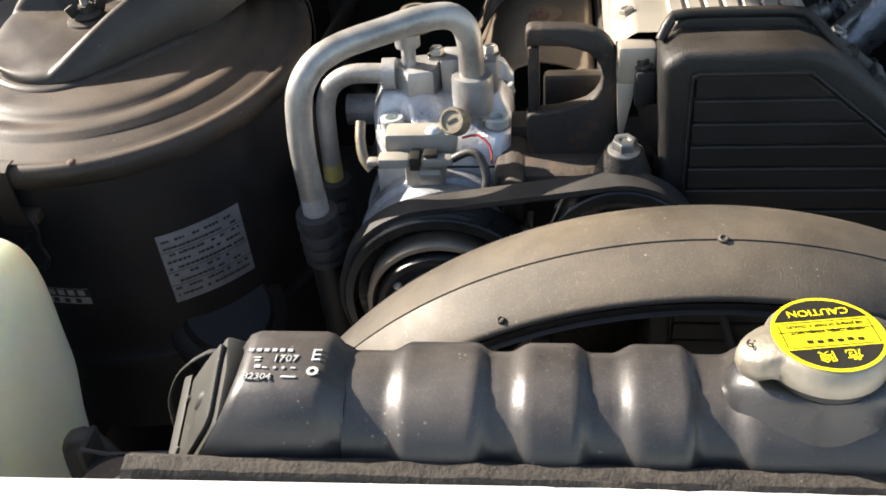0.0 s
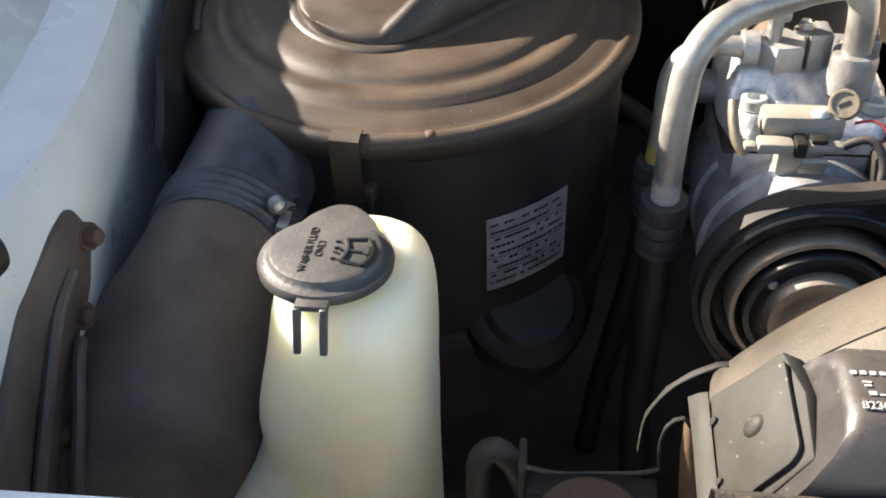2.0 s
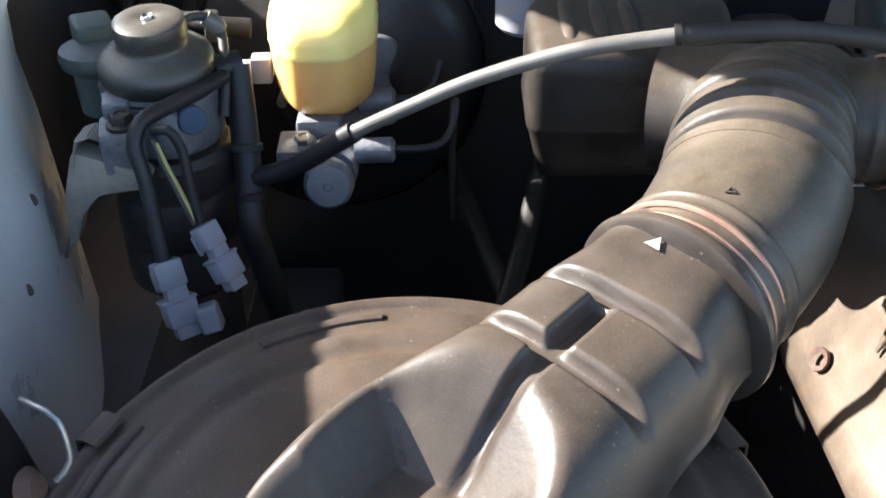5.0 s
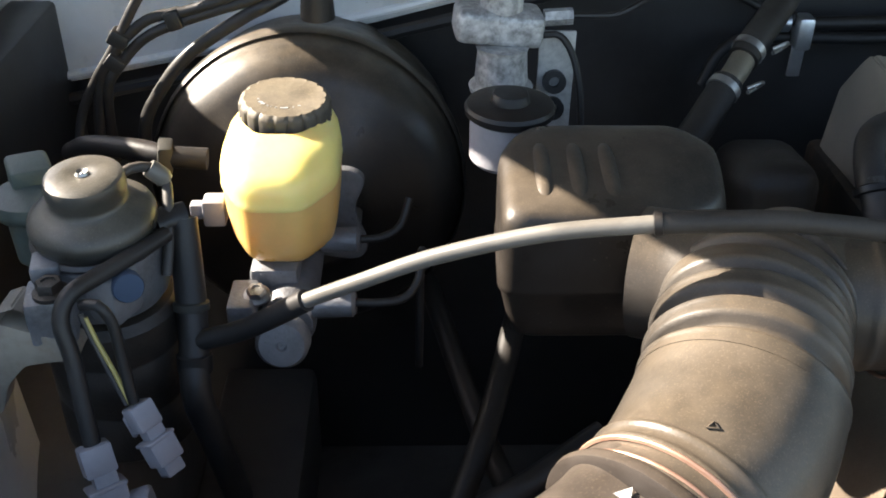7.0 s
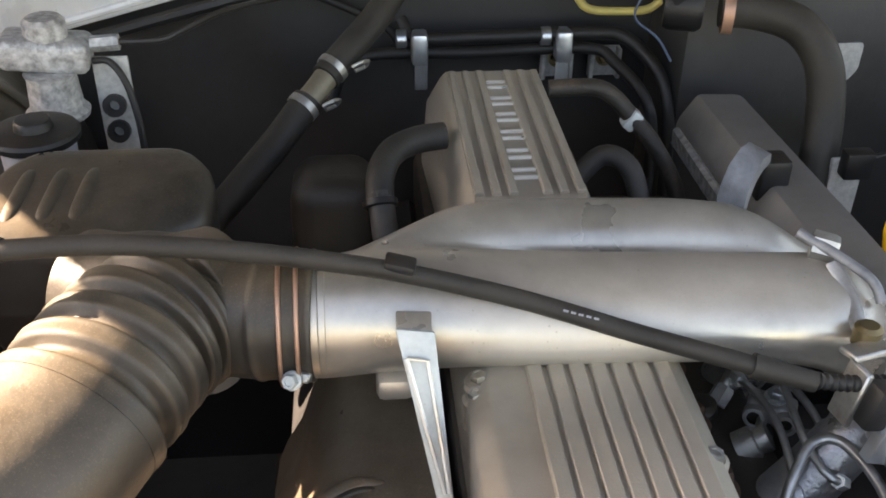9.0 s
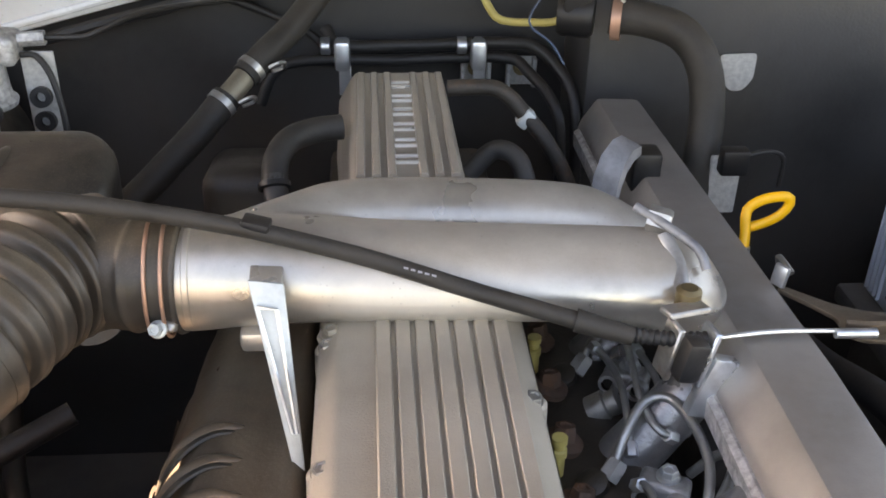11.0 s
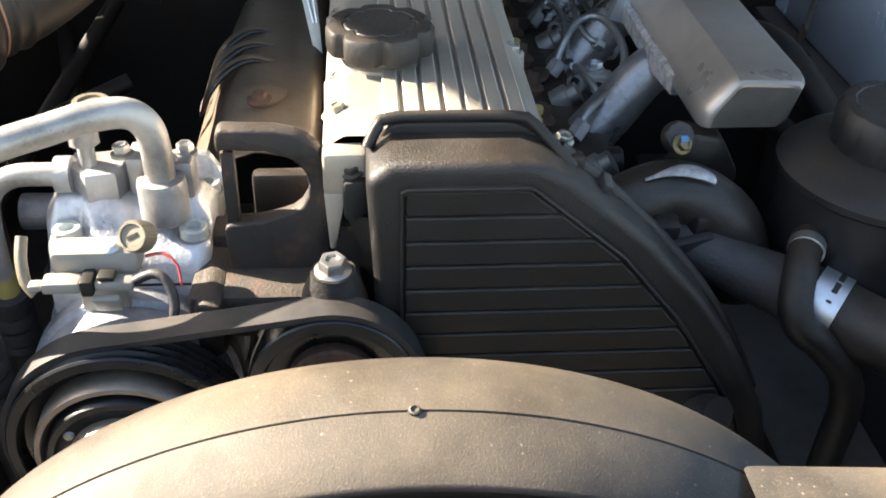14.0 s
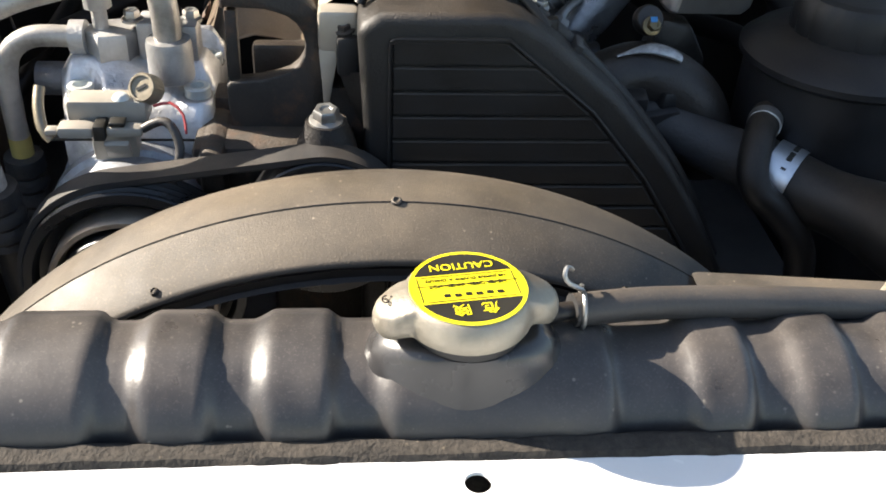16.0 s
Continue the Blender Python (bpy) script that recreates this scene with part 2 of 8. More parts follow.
    "resonator": surface("dark_resonator_plastic", spec=0.35, color=(0.024, 0.020, 0.017), rough=0.36, vary=0.3, dust=0.52, dust_color=(0.17, 0.132, 0.094), bump=0.12, spots=0.2),
    "spangle": surface("spangled_dull_zinc", (0.40, 0.40, 0.40), 0.5, 0.45, vary=0.5, scale=160, bump=0.4, dust=0.2),
    "booster": surface("black_booster_paint", (0.014, 0.0125, 0.0115), 0.36, vary=0.3, dust=0.55, dust_color=(0.22, 0.17, 0.115), bump=0.1, spots=0.15),
    "dome": surface("olive_black_rubber", (0.040, 0.037, 0.031), 0.36, vary=0.3, dust=0.62, dust_color=(0.19, 0.165, 0.130), bump=0.15, spots=0.4, spot_color=(0.2, 0.18, 0.14)),
    "dullalu": surface("dull_stained_aluminium", (0.19, 0.195, 0.21), 0.48, 0.45, vary=0.4, dust=0.15, spots=0.5, spot_color=(0.06, 0.06, 0.065), bump=0.4, bump_scale=450),
    "foldsteel": surface("rust_brown_steel", (0.12, 0.074, 0.045), 0.7, vary=0.4, rust=0.5, spots=0.6, spot_color=(0.24, 0.2, 0.15), bump=0.3),
    "capdust": surface("dust_covered_cap", (0.035, 0.030, 0.025), 0.55, vary=0.3, dust=0.75, dust_color=(0.30, 0.24, 0.16), bump=0.25),
    "green": surface("grey_green_plastic", (0.075, 0.095, 0.085), 0.5, vary=0.35, dust=0.3, dust_color=(0.17, 0.16, 0.13), bump=0.3),
    "runner": surface("cast_runner_aluminium", (0.30, 0.30, 0.31), 0.30, 0.75, vary=0.35, dust=0.2, spots=0.4, spot_color=(0.06, 0.06, 0.06), bump=0.4, bump_scale=400),
    "dullzinc": surface("dull_pale_zinc", (0.50, 0.53, 0.52), 0.50, 0.35, vary=0.25, dust=0.2, dust_color=(0.30, 0.28, 0.24), spots=0.4, bump=0.2),
    "plugbeige": surface("aged_beige_plastic", (0.29, 0.265, 0.225), 0.5, vary=0.14, bump=0.1, dust=0.2),
    "housing": surface("grainy_grey_casting", (0.036, 0.036, 0.038), 0.6, 0.1, vary=0.35, dust=0.15, bump=0.6, bump_scale=420),
    "dullhose": surface("dull_dusty_hose", spec=0.3, color=(0.024, 0.022, 0.020), rough=0.55, vary=0.35, dust=0.35, dust_color=(0.10, 0.080, 0.062), bump=0.2),
    "plenum": surface("dusty_box_aluminium", (0.36, 0.34, 0.325), 0.36, 0.75, vary=0.25, dust=0.68, dust_color=(0.195, 0.152, 0.116), bump=0.10, bump_scale=700, scale=9),
}


# ---- mesh tools ----
def mesh(name, bm, material, smooth=True, angle=38.0):
    me = bpy.data.meshes.new(name)
    bmesh.ops.recalc_face_normals(bm, faces=bm.faces[:])
    if smooth:
        for f in bm.faces:
            f.smooth = True
        lim = radians(angle)
        for e in bm.edges:
            if len(e.link_faces) == 2 and e.calc_face_angle(0.0) > lim:
                e.smooth = False
    bm.to_mesh(me)
    bm.free()
    me.materials.append(M[material])
    return me


def part(name, bm, material, parent=None, label="", smooth=True, angle=38.0):
    """One mesh object under a thing or a part, given in world coordinates or, under a thing, in the thing's own."""
    ob = new(name, mesh(name, bm, material, smooth, angle))
    if parent is not None:
        ob.parent = parent
    if label:
        ob["label"] = label
    return ob


def thing(name, m, label, category, group="", kind=""):
    """An empty at a thing's base, to carry its parts."""
    ob = new(name)
    ob.empty_display_size = 0.01
    ob.matrix_world = m
    return tagged(ob, label, category, group, kind)


def solo(name, bm, material, label, category, group="", kind="", smooth=True, angle=38.0):
    """A thing that is one mesh."""
    return tagged(part(name, bm, material, None, "", smooth, angle), label, category, group, kind)


def moved(bm, m):
    bmesh.ops.transform(bm, matrix=m, verts=bm.verts[:])
    return bm


def join(*bms):
    out = bmesh.new()
    for b in bms:
        me = bpy.data.meshes.new("tmp")
        b.to_mesh(me)
        b.free()
        out.from_mesh(me)
        bpy.data.meshes.remove(me)
    return out


def box(sx, sy, sz, bevel=0.0, segs=2, m=None):
    bm = bmesh.new()
    bmesh.ops.create_cube(bm, size=1.0, matrix=Matrix.Diagonal((sx, sy, sz, 1)))
    if bevel:
        bmesh.ops.bevel(bm, geom=bm.edges[:], offset=bevel, segments=segs, profile=0.5, affect="EDGES", clamp_overlap=True)
    return moved(bm, m) if m else bm


def block(x0, x1, y0, y1, z0, z1, bevel=0.0, segs=2):
    return box(x1 - x0, y1 - y0, z1 - z0, bevel, segs, Matrix.Translation(((x0 + x1) / 2, (y0 + y1) / 2, (z0 + z1) / 2)))


def turned(profile, segs=40, m=None, lobes=0, depth=0.0, part_of=None):
    """A body of revolution about z from (radius, height) pairs; lobes scallop its outline."""
    bm = bmesh.new()
    rings = []
    for r, z in profile:
        ring = []
        if r <= 1e-6:
            ring = [bm.verts.new((0, 0, z))]
        else:
            for i in range(segs):
                a = 2 * math.pi * i / segs
                k = 1.0
                if lobes:
                    k = 1 - depth * max(0.0, math.cos(lobes * a)) ** 3
                ring.append(bm.verts.new((r * k * math.cos(a), r * k * math.sin(a), z)))
        rings.append(ring)
    for a, b in zip(rings, rings[1:]):
        for i in range(segs):
            j = (i + 1) % segs
            if len(a) == 1 and len(b) == 1:
                continue
            if len(a) == 1:
                bm.faces.new((a[0], b[i], b[j]))
            elif len(b) == 1:
                bm.faces.new((a[i], b[0], a[j]))
            else:
                bm.faces.new((a[i], b[i], b[j], a[j]))
    return moved(bm, m) if m else bm


def spline(points, step=0.004):
    """A smooth line through the points (Catmull-Rom), sampled evenly enough to bend."""
    pts = [Vector(p) for p in points]
    if len(pts) == 2:
        return pts
    ext = [2 * pts[0] - pts[1], *pts, 2 * pts[-1] - pts[-2]]
    out = []
    for a, b, c, d in zip(ext, ext[1:], ext[2:], ext[3:]):
        n = max(2, min(40, int((c - b).length / step)))
        for i in range(n):
            t = i / n
            out.append(0.5 * (2 * b + (c - a) * t + (2 * a - 5 * b + 4 * c - d) * t * t + (3 * b - a - 3 * c + d) * t ** 3))
    out.append(pts[-1])
    return out


def tube(points, radius, segs=14, smooth=True, step=0.004, flat=1.0):
    """A closed tube along a line; radius and flat are numbers or functions of the fraction along it."""
    line = spline(points, step) if smooth else [Vector(p) for p in points]
    bm = bmesh.new()
    up = None
    rings = []
    total = sum((b - a).length for a, b in zip(line, line[1:]))
    run = 0.0
    for i, p in enumerate(line):
        if i:
            run += (p - line[i - 1]).length
        d = (line[min(i + 1, len(line) - 1)] - line[max(i - 1, 0)]).normalized()
        if up is None:
            up = Vector((0, 0, 1)) if abs(d.z) < 0.9 else Vector((0, 1, 0))
        side = d.cross(up).normalized()
        up = side.cross(d).normalized()
        r = radius(run / total) if callable(radius) else radius
        squash = flat(run / total) if callable(flat) else flat
        rings.append([bm.verts.new(p + r * (math.cos(2 * math.pi * k / segs) * side + squash * math.sin(2 * math.pi * k / segs) * up)) for k in range(segs)])
    for a, b in zip(rings, rings[1:]):
        for k in range(segs):
            bm.faces.new((a[k], a[(k + 1) % segs], b[(k + 1) % segs], b[k]))
    bm.faces.new(rings[0][::-1])
    bm.faces.new(rings[-1])
    return bm


def prism(outline, depth, bevel=0.0, segs=2, holes=()):
    """A plate from a 2D outline in x and z, depth along y from 0 back to depth; holes are outlines too."""
    bm = bmesh.new()
    loops = []
    for ring in (outline, *holes):
        vs = [bm.verts.new((x, 0, z)) for x, z in ring]
        loops += [bm.edges.new((vs[i], vs[(i + 1) % len(vs)])) for i in range(len(vs))]
    if holes:
        bmesh.ops.triangle_fill(bm, use_beauty=True, use_dissolve=False, edges=loops)
    else:
        bm.faces.new(bm.verts[:])
    faces = bm.faces[:]
    bmesh.ops.recalc_face_normals(bm, faces=faces)
    if faces[0].normal.y > 0:
        bmesh.ops.reverse_faces(bm, faces=faces)
    ext = bmesh.ops.extrude_face_region(bm, geom=faces)
    bmesh.ops.translate(bm, vec=(0, depth, 0), verts=[v for v in ext["geom"] if isinstance(v, bmesh.types.BMVert)])
    bmesh.ops.recalc_face_normals(bm, faces=bm.faces[:])
    if bevel:
        sharp = [e for e in bm.edges if len(e.link_faces) == 2 and e.calc_face_angle(0) > 0.6]
        bmesh.ops.bevel(bm, geom=sharp, offset=bevel, segments=segs, profile=0.5, affect="EDGES", clamp_overlap=True)
    return bm


def skin(rows, close_u=False, caps=False):
    """Quads over a grid of points; close_u joins each row into a ring."""
    bm = bmesh.new()
    grid = [[bm.verts.new(p) for p in row] for row in rows]
    for a, b in zip(grid, grid[1:]):
        n = len(a)
        for k in range(n if close_u else n - 1):
            bm.faces.new((a[k], a[(k + 1) % n], b[(k + 1) % n], b[k]))
    if caps:
        bm.faces.new(grid[0][::-1])
        bm.faces.new(grid[-1])
    return bm


def smooth01(a, b, x):
    t = min(1.0, max(0.0, (x - a) / (b - a)))
    return t * t * (3 - 2 * t)


def rounded(outline, r, n=5):
    """A polygon's outline with its corners rounded off."""
    out = []
    m = len(outline)
    for i in range(m):
        a, b, c = (Vector(outline[(i + k) % m]) for k in (-1, 0, 1))
        p = b + (a - b).normalized() * min(r, (a - b).length * 0.45)
        q = b + (c - b).normalized() * min(r, (c - b).length * 0.45)
        for k in range(n + 1):
            t = k / n
            w = p * (1 - t) ** 2 + b * 2 * t * (1 - t) + q * t * t
            out.append((w.x, w.y))
    return out


def arc(cx, cz, r, a0, a1, n):
    return [(cx + r * math.cos(radians(a0 + (a1 - a0) * i / n)), cz + r * math.sin(radians(a0 + (a1 - a0) * i / n))) for i in range(n + 1)]


def along(p, d):
    """The pose at p whose z axis points along d."""
    return Matrix.Translation(p) @ Vector(d).to_track_quat("Z", "Y").to_matrix().to_4x4()


def hexagon(r, h, flange=0.0, dish=True):
    """A hexagon bolt head, its seat at z = 0."""
    head = turned([(0, 0), (r, 0), (r, h * 0.82), (r * 0.86, h), (r * 0.55, h), (r * 0.5, h * (0.86 if dish else 1)), (0, h * (0.86 if dish else 1))], 6)
    if flange:
        return join(head, turned([(0, -0.001), (flange, -0.001), (flange, h * 0.12), (r * 0.9, h * 0.3), (0, h * 0.3)], 24))
    return head


def bolt(p, d, r=0.006, h=0.005, flange=0.0, material="steel", label="steel hexagon bolt", group="bolts", spin=0.0):
    return solo("bolt", moved(hexagon(r, h, flange), along(p, d) @ pose(0, 0, 0, 0, 0, spin)), material, label, "bolt", group)


def bars(name, parent, m, spec, material, height=0.0004):
    """Writing that cannot be read or is a mark of trade, as plain bars: (x, y, width, height) in the sheet's own plane."""
    bm = join(*[box(w, h, height, 0, 1, Matrix.Translation((x, y, 0))) for x, y, w, h in spec])
    return part(name, moved(bm, m), material, parent, smooth=False)


def lettering(text, size, m, material, parent, name="lettering", depth=0.0003, align="CENTER"):
    cu = bpy.data.curves.new(name, "FONT")
    cu.body, cu.size, cu.extrude, cu.align_x, cu.align_y, cu.resolution_u = text, size, depth, align, "CENTER", 3
    tmp = bpy.data.objects.new("tmp", cu)
    scene.collection.objects.link(tmp)
    me = bpy.data.meshes.new_from_object(tmp.evaluated_get(bpy.context.evaluated_depsgraph_get()))
    bpy.data.objects.remove(tmp)
    bpy.data.curves.remove(cu)
    me.transform(m)
    me.materials.clear()
    me.materials.append(M[material])
    ob = new(name, me)
    ob.parent = parent
    return ob

# ---- the setting: ground, body shell ----
def wing_edge(y):
    """The x and z of the inner wing's upper edge."""
    x = -0.445 - 0.05 * smooth01(0.38, 0.75, y) - 0.20 * max(0.0, y - 0.62)
    return x, 1.098 + 0.055 * smooth01(0.4, 1.1, y)


gb = bmesh.new()
bmesh.ops.create_grid(gb, x_segments=8, y_segments=8, size=150.0)
tagged(part("ground", gb, "gravel", smooth=False), "dry gravel under and round the car", "ground", kind="structure")

hole = [(0.1015 + 0.0045 * math.cos(2 * math.pi * i / 20), 0.2365 + 0.0045 * math.sin(2 * math.pi * i / 20)) for i in range(20)]
top = prism([(-0.70, 0.02), (0.72, 0.02), (0.72, 0.2445), (0.3, 0.2465), (0.0, 0.2460), (-0.2, 0.2435), (-0.285, 0.2425), (-0.292, 0.2385), (-0.30, 0.2375), (-0.70, 0.235)], 0.0016, 0, 1, [hole])
moved(top, Matrix(((1, 0, 0, 0), (0, 0, 1, 0), (0, -1, 0, 1.0615), (0, 0, 0, 1))))
front = block(-0.70, 0.72, 0.018, 0.022, 0.62, 1.0598, 0.001)
lip = join(block(-0.28, 0.094, 0.2395, 0.2415, 1.018, 1.0595, 0.0006), block(0.109, 0.72, 0.2395, 0.2415, 1.018, 1.0595, 0.0006))
tagged(part("front_panel", join(top, front, lip), "white", smooth=True), "white painted steel panel along the nose, with a round hole", "body panel", kind="structure")

strip = skin([[(x, y, z + 0.0012 * noise.noise((x * 90, y * 200, 0))) for x, y, z in
               ((x, 0.2430, 1.030), (x, 0.2440, 1.0590), (x, 0.2475, 1.0635), (x, 0.2540, 1.0640), (x, 0.2590, 1.0600), (x, 0.2620, 1.03))]
              for x in [-0.165 + 0.006 * i for i in range(110)]])
tagged(part("trim", strip, "foam"), "speckled dark foam sealing strip between panel and radiator", "seal", kind="structure")

rows = []
for i in range(70):
    y = 0.02 + i * 0.0195
    ex, ez = wing_edge(y)
    w = 0.0035 * noise.noise((y * 14, 0, 3)) + 0.004 * math.sin(y * 23)
    k = smooth01(0.42, 0.60, y)
    up = 0.008 + 0.045 * smooth01(0.6, 0.8, y) - 0.035 * smooth01(1.02, 1.12, y)
    back = 0.11 * smooth01(1.005, 1.035, y)
    rows.append([(ex + 0.022 * k - back, y, 0.66), (ex + 0.022 * k + w - back, y, 0.9), (ex + 0.012 * k + w - back, y, ez - 0.07), (ex + 0.006 + 0.5 * w - 0.6 * back, y, ez - 0.03), (ex + 0.002, y, ez - 0.008),
                 (ex - 0.004, y, ez), (ex - 0.02, y, ez + 0.003), (ex - 0.040, y, ez + 0.004), (ex - 0.044, y, ez + 0.009),
                 (ex - 0.058, y, ez + 0.020), (ex - 0.075, y, ez + 0.050 + 0.6 * up), (ex - 0.100, y, ez + 0.074 + up), (ex - 0.13, y, ez + 0.083 + up),
                 (ex - 0.2, y, ez + 0.055 + up), (ex - 0.26, y, ez - 0.02), (ex - 0.29, y, ez - 0.3), (ex - 0.29, y, 0.5)])
wing = tagged(part("wing_west", skin(rows), "whitedirty"), "dirty white inner wing with small drain holes", "body panel", kind="structure")
for hx, hy, hz in ((-0.4585, 0.496, 1.080), (-0.4585, 0.478, 1.058), (-0.476, 0.60, 1.09), (-0.532, 0.887, 1.076), (-0.525, 0.836, 1.050)):
    part("grommet", moved(turned([(0, -0.0002), (0.0016, 0.0), (0.0022, 0.0006), (0.0028, 0.0005), (0.0032, -0.001)], 14), along((hx + 0.0005, hy, hz), (1, -0.15, 0.35)) @ Matrix.Diagonal((0.7, 1.3, 1, 1))), "duct", wing, "dark rimmed drain hole")

rows = []
for i in range(40):
    y = 0.02 + i * 0.034
    rows.append([(0.70, y, 0.5), (0.70, y, 1.0), (0.705, y, 1.06), (0.73, y, 1.10), (0.80, y, 1.13), (0.90, y, 1.10), (0.92, y, 0.5)])
tagged(part("wing_east", skin(rows), "whitedirty"), "white inner wing on the far side", "body panel", kind="structure")

tagged(part("wall_firewall", block(-0.70, 0.270, 1.345, 1.375, 0.45, 1.26), "firewall", smooth=False), "black painted steel firewall", "bulkhead", kind="structure")
tagged(part("wall_heater_box", block(0.2705, 0.74, 1.245, 1.375, 0.45, 1.22, 0.012), "firewall"), "black raised step of the firewall", "bulkhead", kind="structure")
for ax in (-0.60, 0.60):
    tagged(part("wall_apron", block(ax, ax + 0.10, 0.023, 1.244, 0.45, 0.92), "bay", smooth=False), "black inner apron below the wing", "bulkhead", kind="structure")
# added solid block, painted black to give the gap behind the wing its shade
tagged(part("wall_apron", block(-0.640, -0.600, 1.012, 1.343, 0.921, 1.122, 0.004), "firewall"), "added black block standing in for the shade behind the inner wing", "bulkhead", kind="structure")
cowl = prism([(-0.78, 0.98), (-0.6, 1.045), (-0.324, 1.102), (-0.135, 1.152), (0.0, 1.182), (0.3, 1.185), (0.458, 1.165), (0.75, 1.10), (0.75, 1.32), (-0.50, 1.32), (-0.58, 1.235), (-0.78, 1.20)], 0.05, 0.006)
tagged(part("wall_cowl", moved(cowl, Matrix.Translation((0, 1.322, 0))), "whitedirty"), "white scuttle panel above the firewall with a rolled seam", "body panel", kind="structure")
seam = tube([(-0.62, 1.320, 1.05), (-0.324, 1.320, 1.113), (-0.135, 1.320, 1.163), (0.0, 1.32, 1.192), (0.3, 1.32, 1.195), (0.47, 1.31, 1.172)], 0.004, 8)
tagged(part("trim", seam, "white"), "rolled white seam along the scuttle", "seam", kind="structure")
weather = tube([(-0.60, 1.314, 1.034), (-0.324, 1.314, 1.094), (-0.135, 1.312, 1.143), (0.0, 1.312, 1.172), (0.25, 1.312, 1.174), (0.44, 1.225, 1.205)], 0.006, 8)
tagged(part("trim", weather, "hose"), "black rubber weather strip under the scuttle", "seal", kind="structure")

# the open bonnet, hinged at the rear, whose edge throws the shadow across the engine
BX0, BX1 = -0.64, 0.76
BY0, BZ0, BY1, BZ1 = 0.60, 1.758, 1.45, 1.196
bon = skin([[(x, BY0 + (BY1 - BY0) * v - 0.0, BZ0 + (BZ1 - BZ0) * v) for x in (BX0, BX0 + 0.02, 0.0, BX1 - 0.02, BX1)] for v in [i / 12 for i in range(13)]])
ext = bmesh.ops.extrude_face_region(bon, geom=bon.faces[:])
bmesh.ops.translate(bon, vec=(0, 0.012, 0.02), verts=[v for v in ext["geom"] if isinstance(v, bmesh.types.BMVert)])
bonnet = tagged(part("bonnet", bon, "whitedirty"), "open white bonnet hinged at the scuttle", "bonnet", kind="structure")
# unseen dark sheet, added so the bonnet's underside bounces less light
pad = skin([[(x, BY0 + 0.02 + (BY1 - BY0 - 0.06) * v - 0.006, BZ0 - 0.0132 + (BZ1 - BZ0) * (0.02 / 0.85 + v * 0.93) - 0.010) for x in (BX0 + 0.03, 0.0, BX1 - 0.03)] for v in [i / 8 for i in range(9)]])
part("unseen_dark_pad", pad, "bounce_blocker", bonnet, "unseen dark sheet added under the bonnet to cut its bounce light")

# the engine's dark mass below what is seen
eng = thing("engine_block", pose(0, 0, 0), "oily dark cast-iron engine block and head", "engine")
part("cylinder_head", block(0.035, 0.175, 0.56, 1.22, 0.93, 1.045, 0.008), "darksteel", eng)
part("crankcase", block(0.0, 0.2, 0.60, 1.2, 0.571, 0.929, 0.01), "darksteel", eng)

gap = rounded([(-0.172, 0.760), (-0.160, 0.768), (-0.156, 0.800), (-0.164, 0.812), (-0.170, 0.785)], 0.008, 2)
tray = prism([(-0.60, 0.20), (0.70, 0.20), (0.70, 1.36), (-0.60, 1.36)], 0.005, 0, 1, [gap])
moved(tray, Matrix(((1, 0, 0, 0), (0, 0, 1, 0), (0, -1, 0, 0.570), (0, 0, 0, 1))))
tagged(part("undertray", tray, "bay", smooth=False), "black undertray deep in the bay", "undertray", kind="structure")
for rx in (-0.45, 0.47):
    solo("frame_rail", block(rx - 0.05, rx + 0.05, 0.1, 1.34, 0.571, 0.70, 0.01), "bay", "black box-section frame rail low in the bay", "frame rail", "frame rails")
solo("cross_member", block(-0.395, 0.415, 0.50, 0.58, 0.571, 0.66, 0.02), "bay", "black cross member between the frame rails", "cross member")

root = thing("bonnet_stop", pose(-0.444, 0.300, 1.1035), "black rubber bonnet stop on the wing top", "bump stop")
part("block", moved(prism(rounded([(-0.016, 0.0), (0.016, 0.0), (0.016, 0.013), (0.010, 0.019), (-0.010, 0.019), (-0.016, 0.013)], 0.006), 0.038, 0.003, 3), pose(0, -0.024, -0.004, 0, 8, -6)), "hose", root)
part("socket", moved(turned([(0, 0), (0.0035, 0), (0.0045, 0.0012), (0.006, 0.0006)], 18), along((0.0, -0.0245, 0.008), (0, -1, 0.1))), "ink", root)

